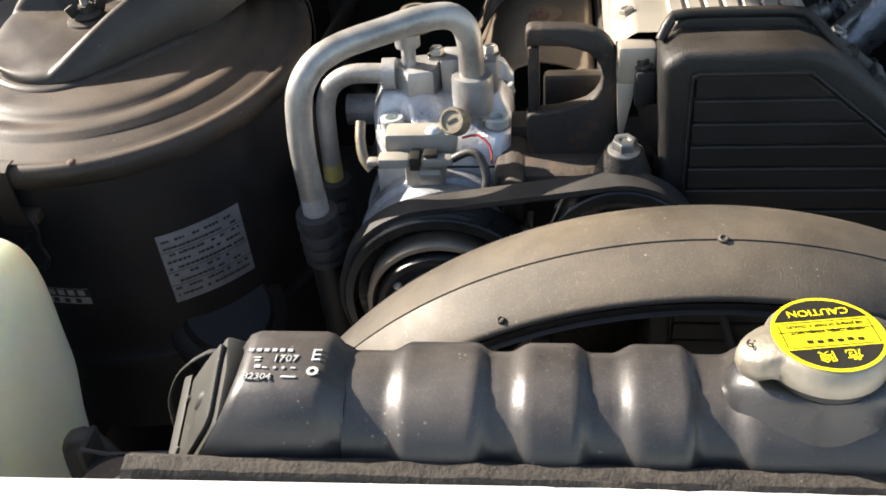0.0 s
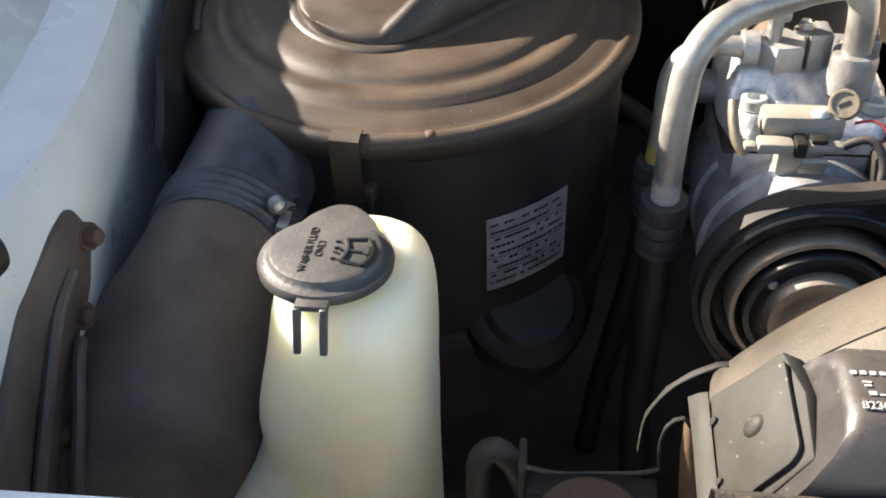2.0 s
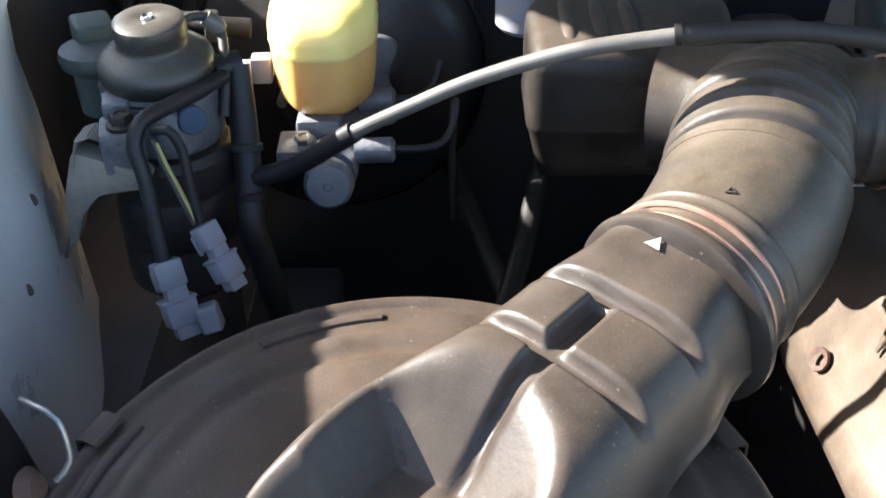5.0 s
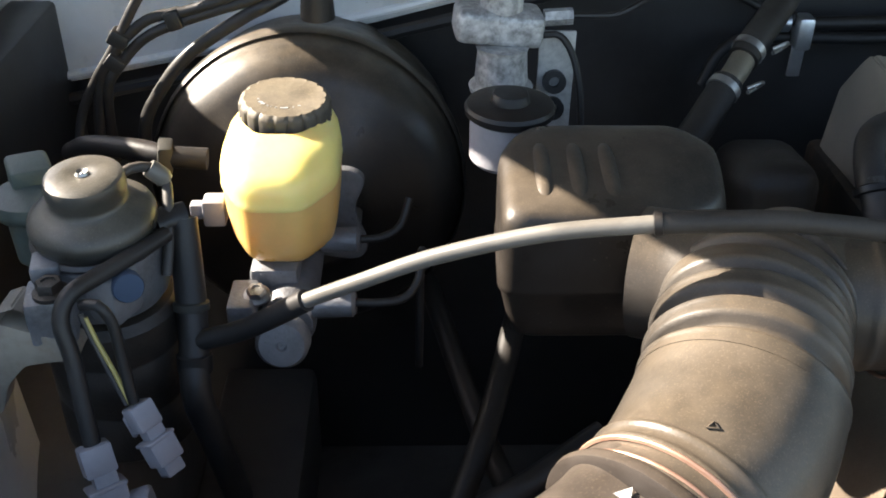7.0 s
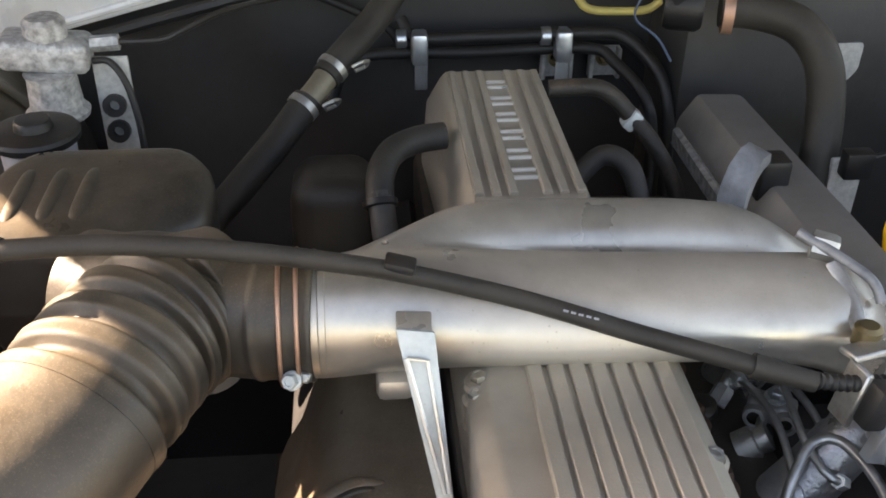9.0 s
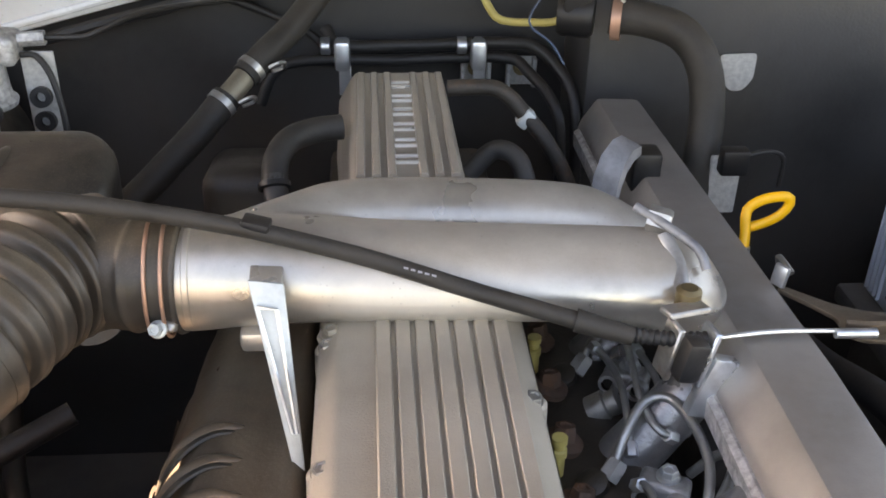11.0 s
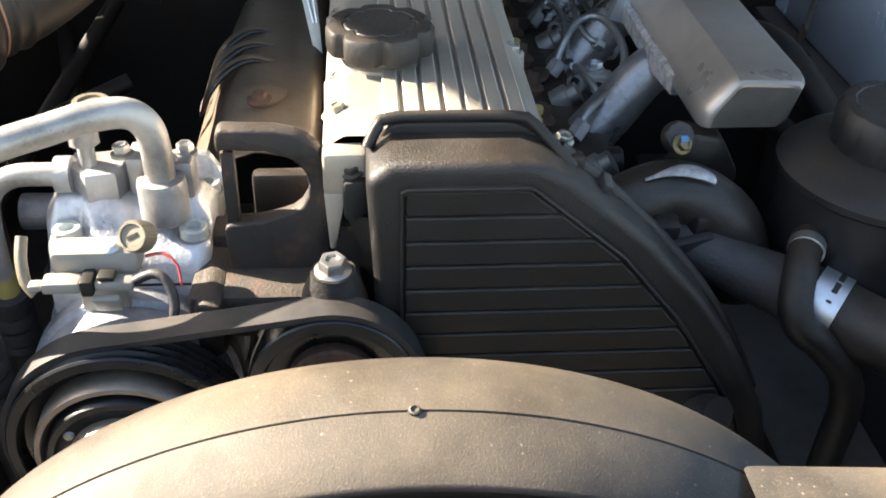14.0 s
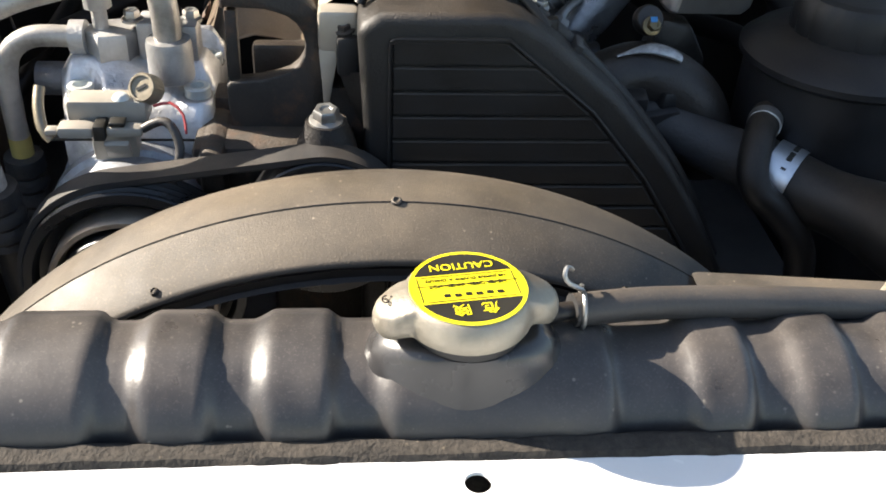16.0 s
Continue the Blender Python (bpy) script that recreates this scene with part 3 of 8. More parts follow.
# ---- radiator, cap, shroud ----
def radiator():
    root = thing("radiator", pose(0, 0, 0), "black ribbed radiator top tank dusted brown", "radiator")
    ridges = [(-0.058, -0.027), (-0.010, 0.012), (0.031, 0.053), (0.073, 0.150), (0.181, 0.200), (0.219, 0.238), (0.257, 0.276), (0.295, 0.314), (0.333, 0.352)]

    def lift(x):
        v = 0.0
        for a, b in ridges:
            v = max(v, smooth01(a - 0.006, a + 0.003, x) * (1 - smooth01(b - 0.002, b + 0.0045, x)))
        return v
    prof = [(0.3065, 1.015), (0.3065, 1.060), (0.3055, 1.071), (0.301, 1.0785), (0.294, 1.0815), (0.285, 1.0815), (0.277, 1.0805), (0.270, 1.0775),
            (0.2640, 1.0725), (0.2600, 1.0655), (0.2580, 1.0580), (0.2575, 1.045), (0.2585, 1.015)]
    rows = []
    x = -0.080
    while x < 0.44:
        k = lift(x)
        drop = 0.012 * smooth01(0.125, 0.165, x) * 0.25
        row = []
        for i, (y, z) in enumerate(prof):
            ny = (y - 0.285) / 0.03
            grow = 0.0052 * k * smooth01(1.03, 1.06, z)
            row.append((x, y + grow * max(-1, min(0.4, ny)), z + 0.72 * grow * max(0.0, 1 - abs(ny) * 0.35) - drop))
        rows.append(row)
        x += 0.0022
    tank = part("tank", skin(rows), "tank", root)
    # squared end block with the stencilled mark
    end = []
    outline = [(0.3075, 1.012), (0.3075, 1.062), (0.3075, 1.078), (0.303, 1.0865), (0.295, 1.0885), (0.274, 1.0875), (0.2665, 1.0855), (0.261, 1.077), (0.2575, 1.066), (0.2565, 1.055), (0.2570, 1.012)]
    for xx, s, dz in ((-0.1230, 0.90, -0.006), (-0.1215, 0.97, -0.0015), (-0.117, 1.0, 0), (-0.090, 1.0, 0), (-0.0865, 0.985, -0.0012), (-0.083, 0.93, -0.005), (-0.079, 0.90, -0.007)):
        end.append([(xx - (0.018 * (1.088 - z) / 0.03 if xx < -0.11 and z > 1.03 else 0.035 if xx < -0.11 else 0), 0.282 + (y - 0.282) * s, z + dz * (z > 1.03)) for i, (y, z) in enumerate(outline)])
    block_ob = part("end_block", skin(end, caps=True), "tank", root, "black tank end with white stencilled marks", angle=60)
    m = Matrix.Translation((-0.107, 0.281, 1.0883)) @ pose(0, 0, 0, 2, 0, 0)
    bars("marking", block_ob, m, [(-0.0115 + 0.0032 * i, 0.008, 0.0020, 0.0017) for i in range(6)] + [(-0.0080, 0.0038, 0.0030, 0.0009), (-0.0078, 0.0022, 0.0022, 0.0009), (-0.0070, -0.0012, 0.0024, 0.0017)], "paint_white", 0.0003)
    lettering("1707", 0.0052, m @ Matrix.Translation((0.0035, 0.0032, 0)), "paint_white", block_ob)
    lettering("E", 0.0088, m @ Matrix.Translation((0.0155, 0.0052, 0)), "paint_white", block_ob)
    lettering("82304", 0.0046, m @ Matrix.Translation((-0.006, -0.0068, 0)), "paint_white", block_ob)
    bars("marking", block_ob, m, [(-0.004, -0.0018, 0.002, 0.0007), (0.0, -0.0018, 0.0012, 0.0014), (0.0035, -0.0018, 0.0012, 0.0014), (0.0075, -0.0018, 0.002, 0.0007), (0.0065, -0.0066, 0.006, 0.0009)], "paint_white", 0.0003)
    part("marking", moved(turned([(0.0011, 0), (0.0024, 0), (0.0024, 0.0003), (0.0011, 0.0003), (0.0011, 0)], 18), m @ Matrix.Translation((0.0155, -0.0035, 0))), "paint_white", block_ob)
    # bent steel side plate, its folded edge and the curled seal beyond it
    U, V, N = Vector((0.16, -0.982, -0.103)), Vector((0.54, 0.0, 0.841)), Vector((-0.826, -0.19, 0.531))
    P0 = Vector((-0.145, 0.290, 1.059))
    face = Matrix(((U.x, -N.x, V.x, P0.x), (U.y, -N.y, V.y, P0.y), (U.z, -N.z, V.z, P0.z), (0, 0, 0, 1)))

    def on(u, v, h=0.0):
        return P0 + U * u + V * v + N * h
    out = rounded([(-0.0237, -0.0162), (-0.0202, 0.0037), (-0.0151, 0.0209), (-0.0017, 0.0180), (0.0191, 0.0138), (0.0216, 0.0081), (0.0215, -0.0124), (0.0252, -0.0148), (0.0184, -0.0266), (-0.0065, -0.0206)], 0.003, 4)
    brk = part("side_plate", moved(prism(out, 0.0022, 0.0007), face @ Matrix.Translation((0, -0.0012, 0))), "dustysteel", root, "dusty grey-brown steel side plate")
    part("backing", moved(prism([(-0.026, -0.03), (-0.021, 0.020), (0.0, 0.0225), (0.024, 0.016), (0.027, -0.03)], 0.012, 0.002), face @ Matrix.Translation((0, 0.0012, 0))), "dustysteel", root)
    fold = [[on(u, v, h) for u, v, h in ((-0.0253, -0.0150, 0.0022), (-0.0065, -0.0196, 0.0022), (0.0190, -0.0256, 0.0022))],
            [on(u, v, h) for u, v, h in ((-0.0262, -0.0185, 0.0040), (-0.0068, -0.0232, 0.0042), (0.0172, -0.0290, 0.0040))],
            [on(u, v, h) for u, v, h in ((-0.0290, -0.0245, 0.0030), (-0.0072, -0.0290, 0.0032), (0.0135, -0.0345, 0.0030))],
            [on(u, v, h) for u, v, h in ((-0.0302, -0.0268, -0.002), (-0.0076, -0.0315, -0.002), (0.0107, -0.0383, -0.002))],
            [on(u, v, h) for u, v, h in ((-0.0302, -0.0275, -0.02), (-0.0076, -0.0325, -0.02), (0.0107, -0.0395, -0.02))]]
    part("fold", skin(fold), "dustysteel", brk, "folded edge of the plate")
    part("boss", moved(turned([(0, 0.0016), (0.0028, 0.0015), (0.0040, 0.0009), (0.0045, 0.0002), (0.0050, 0.0)], 24), along(on(0, -0.001, 0.001), N) @ Matrix.Diagonal((0.85, 1.15, 1, 1))), "dustysteel", brk, "pressed oval dimple")
    for u, v in ((-0.0127, -0.0177), (0.0105, -0.0238)):
        part("slot", moved(turned([(0, 0.0004), (0.0016, 0.0003), (0.0018, 0)], 14), along(on(u, v, 0.0021), N) @ Matrix.Diagonal((0.8, 1.6, 1, 1))), "inkblack", brk)
    left, right = [(-0.1622, 0.331, 1.0156), (-0.1618, 0.331, 0.9988), (-0.16, 0.331, 0.9766), (-0.157, 0.331, 0.9511), (-0.1527, 0.331, 0.9195)], [(-0.1582, 0.328, 1.0141), (-0.1548, 0.328, 1.0024), (-0.1491, 0.328, 0.9807), (-0.1422, 0.328, 0.9557), (-0.1345, 0.328, 0.9247)]
    leaf = []
    for a, b in zip(left, right):
        a, b = Vector(a), Vector(b)
        leaf.append([a.lerp(b, f) + Vector((0.0, -0.0022 * math.sin(math.pi * f) + 0.0006 * noise.noise((a.z * 300, f * 5, 1)), 0)) for f in (0, 0.15, 0.35, 0.55, 0.75, 0.9, 1.0)])
    part("flap", skin(leaf), "foldsteel", brk, "rust-brown torn flap below the fold")
    for pts, back in (([(-0.1502, 0.325, 1.0542), (-0.1545, 0.325, 1.0535), (-0.1636, 0.325, 1.0476), (-0.1724, 0.325, 1.0384), (-0.1793, 0.325, 1.0234), (-0.1805, 0.325, 1.0097), (-0.1805, 0.325, 1.0009)], 0.0030),
                      ([(-0.1689, 0.333, 0.9803), (-0.17, 0.333, 0.9889), (-0.1703, 0.333, 0.9991), (-0.169, 0.333, 1.0076), (-0.1655, 0.333, 1.0127), (-0.1616, 0.333, 1.0139), (-0.1578, 0.333, 1.0102)], 0.0025)):
        part("seal", skin([[Vector(p) + Vector((0, d, -0.10 * d)) for p in pts] for d in (0.0004, back * 0.5, back)]), "can", brk, "thin black curled sealing sheet")
        part("seal_edge", tube(pts, 0.0008, 6, flat=0.6), "dustysteel", brk, "pale worn edge of the sheet")
    neck = []
    for rx, ry, z in ((0.0385, 0.0265, -0.030), (0.0380, 0.0235, -0.012), (0.0365, 0.0215, -0.004), (0.0340, 0.0210, 0.002), (0.0305, 0.0212, 0.0065), (0.0265, 0.0212, 0.0092), (0.0232, 0.0210, 0.0105), (0.0205, 0.0200, 0.0110)):
        neck.append([(0.1 + rx * math.cos(2 * math.pi * i / 56), 0.2812 + ry * math.sin(2 * math.pi * i / 56), 1.0815 + z) for i in range(56)])
    part("neck", skin(neck, True), "tankclean", root, "smooth black shoulder of the filler neck")
    part("collar", moved(turned([(0.0196, 0.006), (0.0196, 0.0135), (0.0206, 0.0145), (0.0206, 0.0175), (0.016, 0.0175), (0, 0.0175)], 48), Matrix.Translation((0.1, 0.280, 1.0815))), "hose", root, "black rubber collar under the cap")
    part("overflow_stub", tube([(0.112, 0.283, 1.090), (0.140, 0.292, 1.0885)], 0.0034, 12), "black", root)
    return root


def radiator_cap():
    root = thing("radiator_cap", pose(0.0995, 0.2795, 1.0985, 0, 0, 8), "aged steel radiator cap with a yellow caution disc", "radiator cap")
    n = 144
    rim = []
    for i in range(n):
        a = 2 * math.pi * i / n
        off = 0.0225 * abs(math.sin(a))
        lobe = 0.0225 * abs(math.cos(a)) + math.sqrt(max(0.0, 0.0098 ** 2 - off * off)) if off < 0.0098 else 0.0
        rim.append((max(0.0228, lobe), a))
    for _ in range(2):
        rim = [((rim[i - 1][0] + 2 * rim[i][0] + rim[(i + 1) % n][0]) / 4, rim[i][1]) for i in range(n)]
    rows = []
    for k, z in ((0.90, -0.0012), (0.975, -0.0008), (1.0, 0.0015), (0.995, 0.0042), (0.97, 0.0066), (0.925, 0.0082)):
        rows.append([(r * k * math.cos(a), r * k * math.sin(a), z - 0.0022 * smooth01(0.024, 0.031, r)) for r, a in rim])
    rows.append([(0.0205 * math.cos(a), 0.0205 * math.sin(a), 0.0092) for r, a in rim])
    rows.append([(0.0195 * math.cos(a), 0.0195 * math.sin(a), 0.0098) for r, a in rim])
    body = part("shell", skin(rows, True, True), "capmetal", root, angle=50)
    disc = part("label", moved(turned([(0.0199, 0), (0.0199, 0.0005), (0, 0.0005)], 60), Matrix.Translation((0, 0, 0.0098))), "yellow", body, "yellow and black printed caution disc")
    def sector(lo, hi, r):
        pts = []
        h0 = math.asin(lo / r)
        if hi is None:
            aa = [h0 + (math.pi - 2 * h0) * i / 20 for i in range(21)]
        pts = [(r * math.cos(a), r * math.sin(a)) for a in aa]
        b = bmesh.new()
        b.faces.new([b.verts.new((x, y, 0)) for x, y in pts])
        return b
    bands = join(moved(sector(0.0075, None, 0.0186), Matrix.Translation((0, 0, 0.01035))), moved(sector(0.0075, None, 0.0186), pose(0, 0, 0.01035, 0, 0, 180)))
    part("band", bands, "inkblack", disc, smooth=False)
    fr = join(box(0.0300, 0.0004, 0.0001, 0, 1, Matrix.Translation((0, 0.0066, 0.01038))), box(0.0300, 0.0004, 0.0001, 0, 1, Matrix.Translation((0, -0.0066, 0.01038))),
              box(0.0350, 0.0004, 0.0001, 0, 1, Matrix.Translation((0, 0.0018, 0.01038))), *[box(0.0004, 0.0132, 0.0001, 0, 1, Matrix.Translation((sx * 0.0164, 0, 0.01038))) for sx in (-1, 1)])
    part("border", fr, "inkblack", disc, smooth=False)
    flip = pose(0, 0, 0.0105, 0, 0, 180)
    lettering("CAUTION", 0.0050, flip @ Matrix.Translation((0, -0.0116, 0)), "yellow", disc, depth=0.0001)
    lettering("危  険", 0.0060, flip @ Matrix.Translation((0, 0.0118, 0)), "yellow", disc, depth=0.0001)
    lettering("NEVER OPEN WHEN HOT", 0.0023, flip @ Matrix.Translation((0, -0.0014, 0)), "inkblack", disc, depth=0.0001)
    lettering("NE JAMAIS OUVRIR A CHAUD", 0.0021, flip @ Matrix.Translation((0, -0.0046, 0)), "inkblack", disc, depth=0.0001)
    bars("small_print", disc, flip, [(-0.010 + 0.0036 * i, 0.0042 - 0.0003 * (i % 2), 0.0022, 0.0016) for i in range(6)], "inkblack", 0.0001)
    lettering("0.9", 0.0062, Matrix.Translation((-0.0258, 0.0005, 0.0076)) @ pose(0, 0, 0, 0, -14, 175), "capbrown", body, depth=0.0001)
    return root


def overflow_hose():
    root = thing("overflow_hose", pose(0, 0, 0), "dusty black rubber overflow hose with a wire clip", "hose")
    part("tube", tube([(0.139, 0.2915, 1.0885), (0.17, 0.297, 1.087), (0.215, 0.302, 1.083), (0.265, 0.305, 1.078), (0.33, 0.31, 1.07), (0.40, 0.33, 1.04), (0.43, 0.36, 0.95)], 0.0062, 18), "grey_hose", root)
    a = [(0.1425, 0.2925 + 0.0072 * math.cos(t), 1.0885 + 0.0072 * math.sin(t)) for t in [math.pi * 2 * i / 14 for i in range(13)]]
    clip = [(0.139, 0.2985, 1.1015), (0.1365, 0.297, 1.1035), (0.1355, 0.2945, 1.1015), (0.1375, 0.294, 1.0985), *a[3:], (0.143, 0.298, 1.095)]
    part("clip", tube(clip, 0.0009, 8, step=0.002), "steel", root, "bent spring wire clip")
    return root


def fan_shroud():
    root = thing("fan_shroud", pose(0, 0, 0), "large curved black plastic fan shroud covered in brown dust", "fan shroud")
    prof = [(0.3520, 0.2440), (0.3490, 0.2460), (0.3490, 0.2475), (0.3505, 0.2490), (0.360, 0.2535), (0.368, 0.2564), (0.3772, 0.25885), (0.3776, 0.2581), (0.3783, 0.2581), (0.3787, 0.25895),
            (0.388, 0.2590), (0.398, 0.2582), (0.408, 0.2560), (0.4165, 0.2525), (0.4200, 0.2480), (0.4185, 0.2440), (0.412, 0.243), (0.37, 0.2425), (0.3520, 0.2440)]
    rows = []
    for i in range(141):
        a = radians(-20 + 166 * i / 140)
        rows.append([(0.076 + r * math.cos(a), y, 0.8205 + r * math.sin(a)) for y, r in prof])
    ring = part("ring", skin(rows, True), "shroud", root, angle=55)
    for a in (66, 89.3, 113):
        y, r, s = (0.378, 0.2585, 0.0024) if 85 < a < 90 else (0.353, 0.2500, 0.0018)
        p = (0.076 + r * math.cos(radians(a)), y, 0.8205 + r * math.sin(radians(a)))
        part("nub", moved(turned([(0, 0.0012), (s * 0.55, 0.0012), (s * 0.7, 0.002), (s, 0.0016), (s * 1.15, -0.001)], 14), along(p, (math.cos(radians(a)), -0.2, math.sin(radians(a))))), "shroud", ring)
    # flat skirt towards the radiator
    sk = prism([(0.215, 1.0405), (0.44, 1.024), (0.44, 0.70), (0.26, 0.70), (0.30, 0.94)], 0.03, 0.004)
    part("skirt", moved(sk, Matrix.Translation((0, 0.352, 0))), "shroud", root)
    steps = prism([(0.235, 1.030), (0.44, 1.015), (0.44, 1.045), (0.345, 1.052), (0.315, 1.044), (0.255, 1.046)], 0.022, 0.004)
    part("step", moved(steps, Matrix.Translation((0, 0.333, 0))), "shroud", root)
    rows = [[(0.076 + r * math.cos(radians(a)), y, 0.8205 + r * math.sin(radians(a))) for y, r in ((0.352, 0.2425), (0.352, 0.239), (0.350, 0.2375), (0.352, 0.236), (0.40, 0.234))] for a in range(-20, 147, 3)]
    part("inner_ring", skin(rows), "black", root, "black inner ring of the shroud")
    return root


radiator()
radiator_cap()
overflow_hose()
fan_shroud()


# ---- front of the engine ----
def timing_cover():
    root = thing("timing_belt_cover", pose(0, 0, 0), "black plastic timing belt cover with ribbed panel", "engine cover")
    out = [(0.062, 1.100), (0.075, 1.1085), (0.140, 1.1085), (0.152, 1.105), (0.1665, 1.0965), (0.21, 1.060), (0.245, 1.020), (0.272, 0.980), (0.296, 0.935), (0.310, 0.88), (0.31, 0.76), (0.062, 0.76), (0.066, 1.03)]
    part("shell", moved(prism(out, 0.045, 0.0062, 4), Matrix.Translation((0, 0.5145, 0))), "covergrain", root, "grainy moulded shell", angle=50)
    inset = [(0.079, 1.0945), (0.0825, 1.0965), (0.1440, 1.0965), (0.1955, 1.0535), (0.232, 1.010), (0.262, 0.964), (0.284, 0.925), (0.292, 0.88), (0.292, 0.78), (0.079, 0.78)]
    fr = [(x, z) for x, z in inset]
    cx, cz = 0.16, 0.93
    inner = [(cx + (x - cx) * 0.977, cz + (z - cz) * 0.985) for x, z in fr]
    part("panel_frame", moved(prism(fr, 0.004, 0.0006, 1, [inner]), Matrix.Translation((0, 0.5118, 0))), "cover", root)

    def right_at(z):
        for (x0, z0), (x1, z1) in zip(inset[2:], inset[3:]):
            if z0 >= z >= z1 and z0 > z1:
                return x0 + (x1 - x0) * (z0 - z) / (z0 - z1)
        return 0.28
    z = 1.0945
    while z > 0.80:
        z1 = z - 0.0138
        b = prism([(0.0815, z), (right_at(z) - 0.004, z), (right_at(z1) - 0.004, z1), (0.0815, z1)], 0.004, 0.0009, 1)
        part("rib_panel", moved(b, Matrix.Translation((0, 0.5122, 0))), "cover", root)
        z = z1 - 0.0012
    # upper ledge with its raised lip, flange and side lugs
    lip = tube([(0.0635, 0.541, 1.104), (0.069, 0.546, 1.1135), (0.078, 0.549, 1.1165), (0.136, 0.549, 1.1165), (0.147, 0.547, 1.114), (0.158, 0.541, 1.104), (0.168, 0.535, 1.094)], 0.0032, 10)
    part("lip", lip, "cover", root)
    led = prism([(0.066, 1.095), (0.072, 1.1115), (0.079, 1.1148), (0.136, 1.1148), (0.146, 1.111), (0.160, 1.099), (0.160, 1.05), (0.066, 1.05)], 0.010, 0.003, 3)
    part("ledge", moved(led, Matrix.Translation((0, 0.5475, 0))), "cover", root, angle=50)
    side = tube([(0.162, 0.548, 1.098), (0.185, 0.545, 1.080), (0.215, 0.543, 1.052), (0.247, 0.541, 1.015), (0.272, 0.54, 0.978), (0.294, 0.54, 0.935)], 0.005, 10)
    part("rear_flange", side, "cover", root)
    part("lug", block(0.0505, 0.0635, 0.540, 0.552, 1.060, 1.084, 0.003), "black", root)
    part("lug", block(0.163, 0.176, 0.540, 0.55, 1.070, 1.097, 0.003), "cover", root)
    part("clip", moved(box(0.006, 0.012, 0.03, 0.0012), pose(0.181, 0.541, 1.072, 10, 30, 0)), "grey_hose", root, "grey sheet clip")
    part("web", skin([[(0.052, 0.546, 1.060), (0.060, 0.546, 1.036)], [(0.064, 0.535, 1.066), (0.066, 0.535, 1.03)]]), "cover", root)
    return root


timing_cover()
bolt((0.0555, 0.5475, 1.0865), (-0.2, -0.3, 1), 0.0042, 0.004, 0.0058, "darksteel", "small dark flange bolt at the cover's corner")
bolt((0.166, 0.557, 1.098), (0.2, -0.2, 1), 0.0046, 0.0045, 0.006, "steel", "small flange bolt at the cover's corner")


def lift_bracket():
    root = thing("lifting_bracket", pose(0, 0, 0), "black cast-iron lifting bracket with a D-shaped eye", "bracket")
    out = [(-0.0145, 1.1035), (-0.012, 1.1065), (0.016, 1.1055), *arc(0.0175, 1.080, 0.0245, 85, 0, 8), (0.0425, 1.025), (0.04, 0.99), (-0.013, 0.99), (-0.0145, 1.0465), (-0.0120, 1.049),
           (0.006, 1.0505), *arc(0.0130, 1.0725, 0.0195, -80, 80, 8), (0.010, 1.0935), (-0.0110, 1.0945), (-0.0145, 1.093)]
    part("eye", moved(prism(out, 0.012, 0.0022, 2), pose(0, 0.556, 0, 0, 0, 0)), "darksteel", root, angle=45)
    part("stem", block(-0.013, -0.006, 0.559, 0.566, 1.047, 1.092, 0.001), "darksteel", root)
    part("foot", block(-0.035, 0.060, 0.53, 0.575, 0.99, 1.020, 0.006), "darksteel", root, "dusty rust-flecked bracket foot")
    part("boss", turned([(0.020, -0.03), (0.017, -0.014), (0.0125, -0.003), (0.0118, 0.0), (0, 0.0)], 28, pose(0.0445, 0.5225, 1.042)), "darksteel", root)
    part("arm", block(-0.03, 0.0, 0.5755, 0.60, 0.98, 1.03, 0.006), "darksteel", root)
    part("back_web", block(-0.004, 0.036, 0.604, 0.615, 1.0, 1.052, 0.004), "oily", root)
    return root


lift_bracket()
bolt((0.0445, 0.5215, 1.0425), (0, -0.1, 1), 0.0076, 0.008, 0.0098, "steel", "large flanged hexagon bolt on the bracket", spin=12)


def compressor_pulley():
    root = thing("compressor_pulley", along((-0.067, 0.490, 0.949), (0, -1, 0)), "black grooved compressor clutch pulley with a bare worn hub", "pulley")
    prof = [(0.03, -0.026), (0.0610, -0.026), (0.0645, -0.025)]
    for i in range(4):
        prof += [(0.0645, -0.0235 + 0.0055 * i), (0.0605, -0.0210 + 0.0055 * i), (0.0645, -0.0185 + 0.0055 * i)]
    prof += [(0.0645, -0.001), (0.0635, 0.0), (0.0585, 0.0005), (0.0570, -0.001), (0.0560, -0.007), (0.0505, -0.009), (0.049, -0.012)]
    part("rim", turned(prof, 72), "pulley", root, "black grooved rim")
    part("clutch_ring", turned([(0.0495, -0.012), (0.0492, 0.0035), (0.0482, 0.0050), (0.0455, 0.0052), (0.0445, 0.0040), (0.0430, -0.003), (0.042, -0.006)], 72), "hubsteel", root, "bright worn clutch ring")
    plate = part("clutch_plate", turned([(0.0420, -0.006), (0.0418, 0.0070), (0.0408, 0.0085), (0.0375, 0.0088), (0.0360, 0.0072), (0.0300, 0.0060), (0.0280, 0.0062)], 72), "pulley", root, "black clutch plate")
    part("hub", turned([(0.0300, 0.004), (0.0295, 0.0130), (0.0280, 0.0150), (0.0240, 0.0155), (0.0200, 0.0140), (0.0120, 0.0130), (0.0110, 0.0090), (0, 0.0090)], 56), "hubsteel", root, "bare worn steel hub")
    for k in range(3):
        a = radians(25 + 120 * k)
        part("rivet", turned([(0, 0.0020), (0.0022, 0.0016), (0.0032, 0.0)], 14, pose(0.0335 * math.cos(a), 0.0335 * math.sin(a), 0.0066)), "steel", plate)
    return root


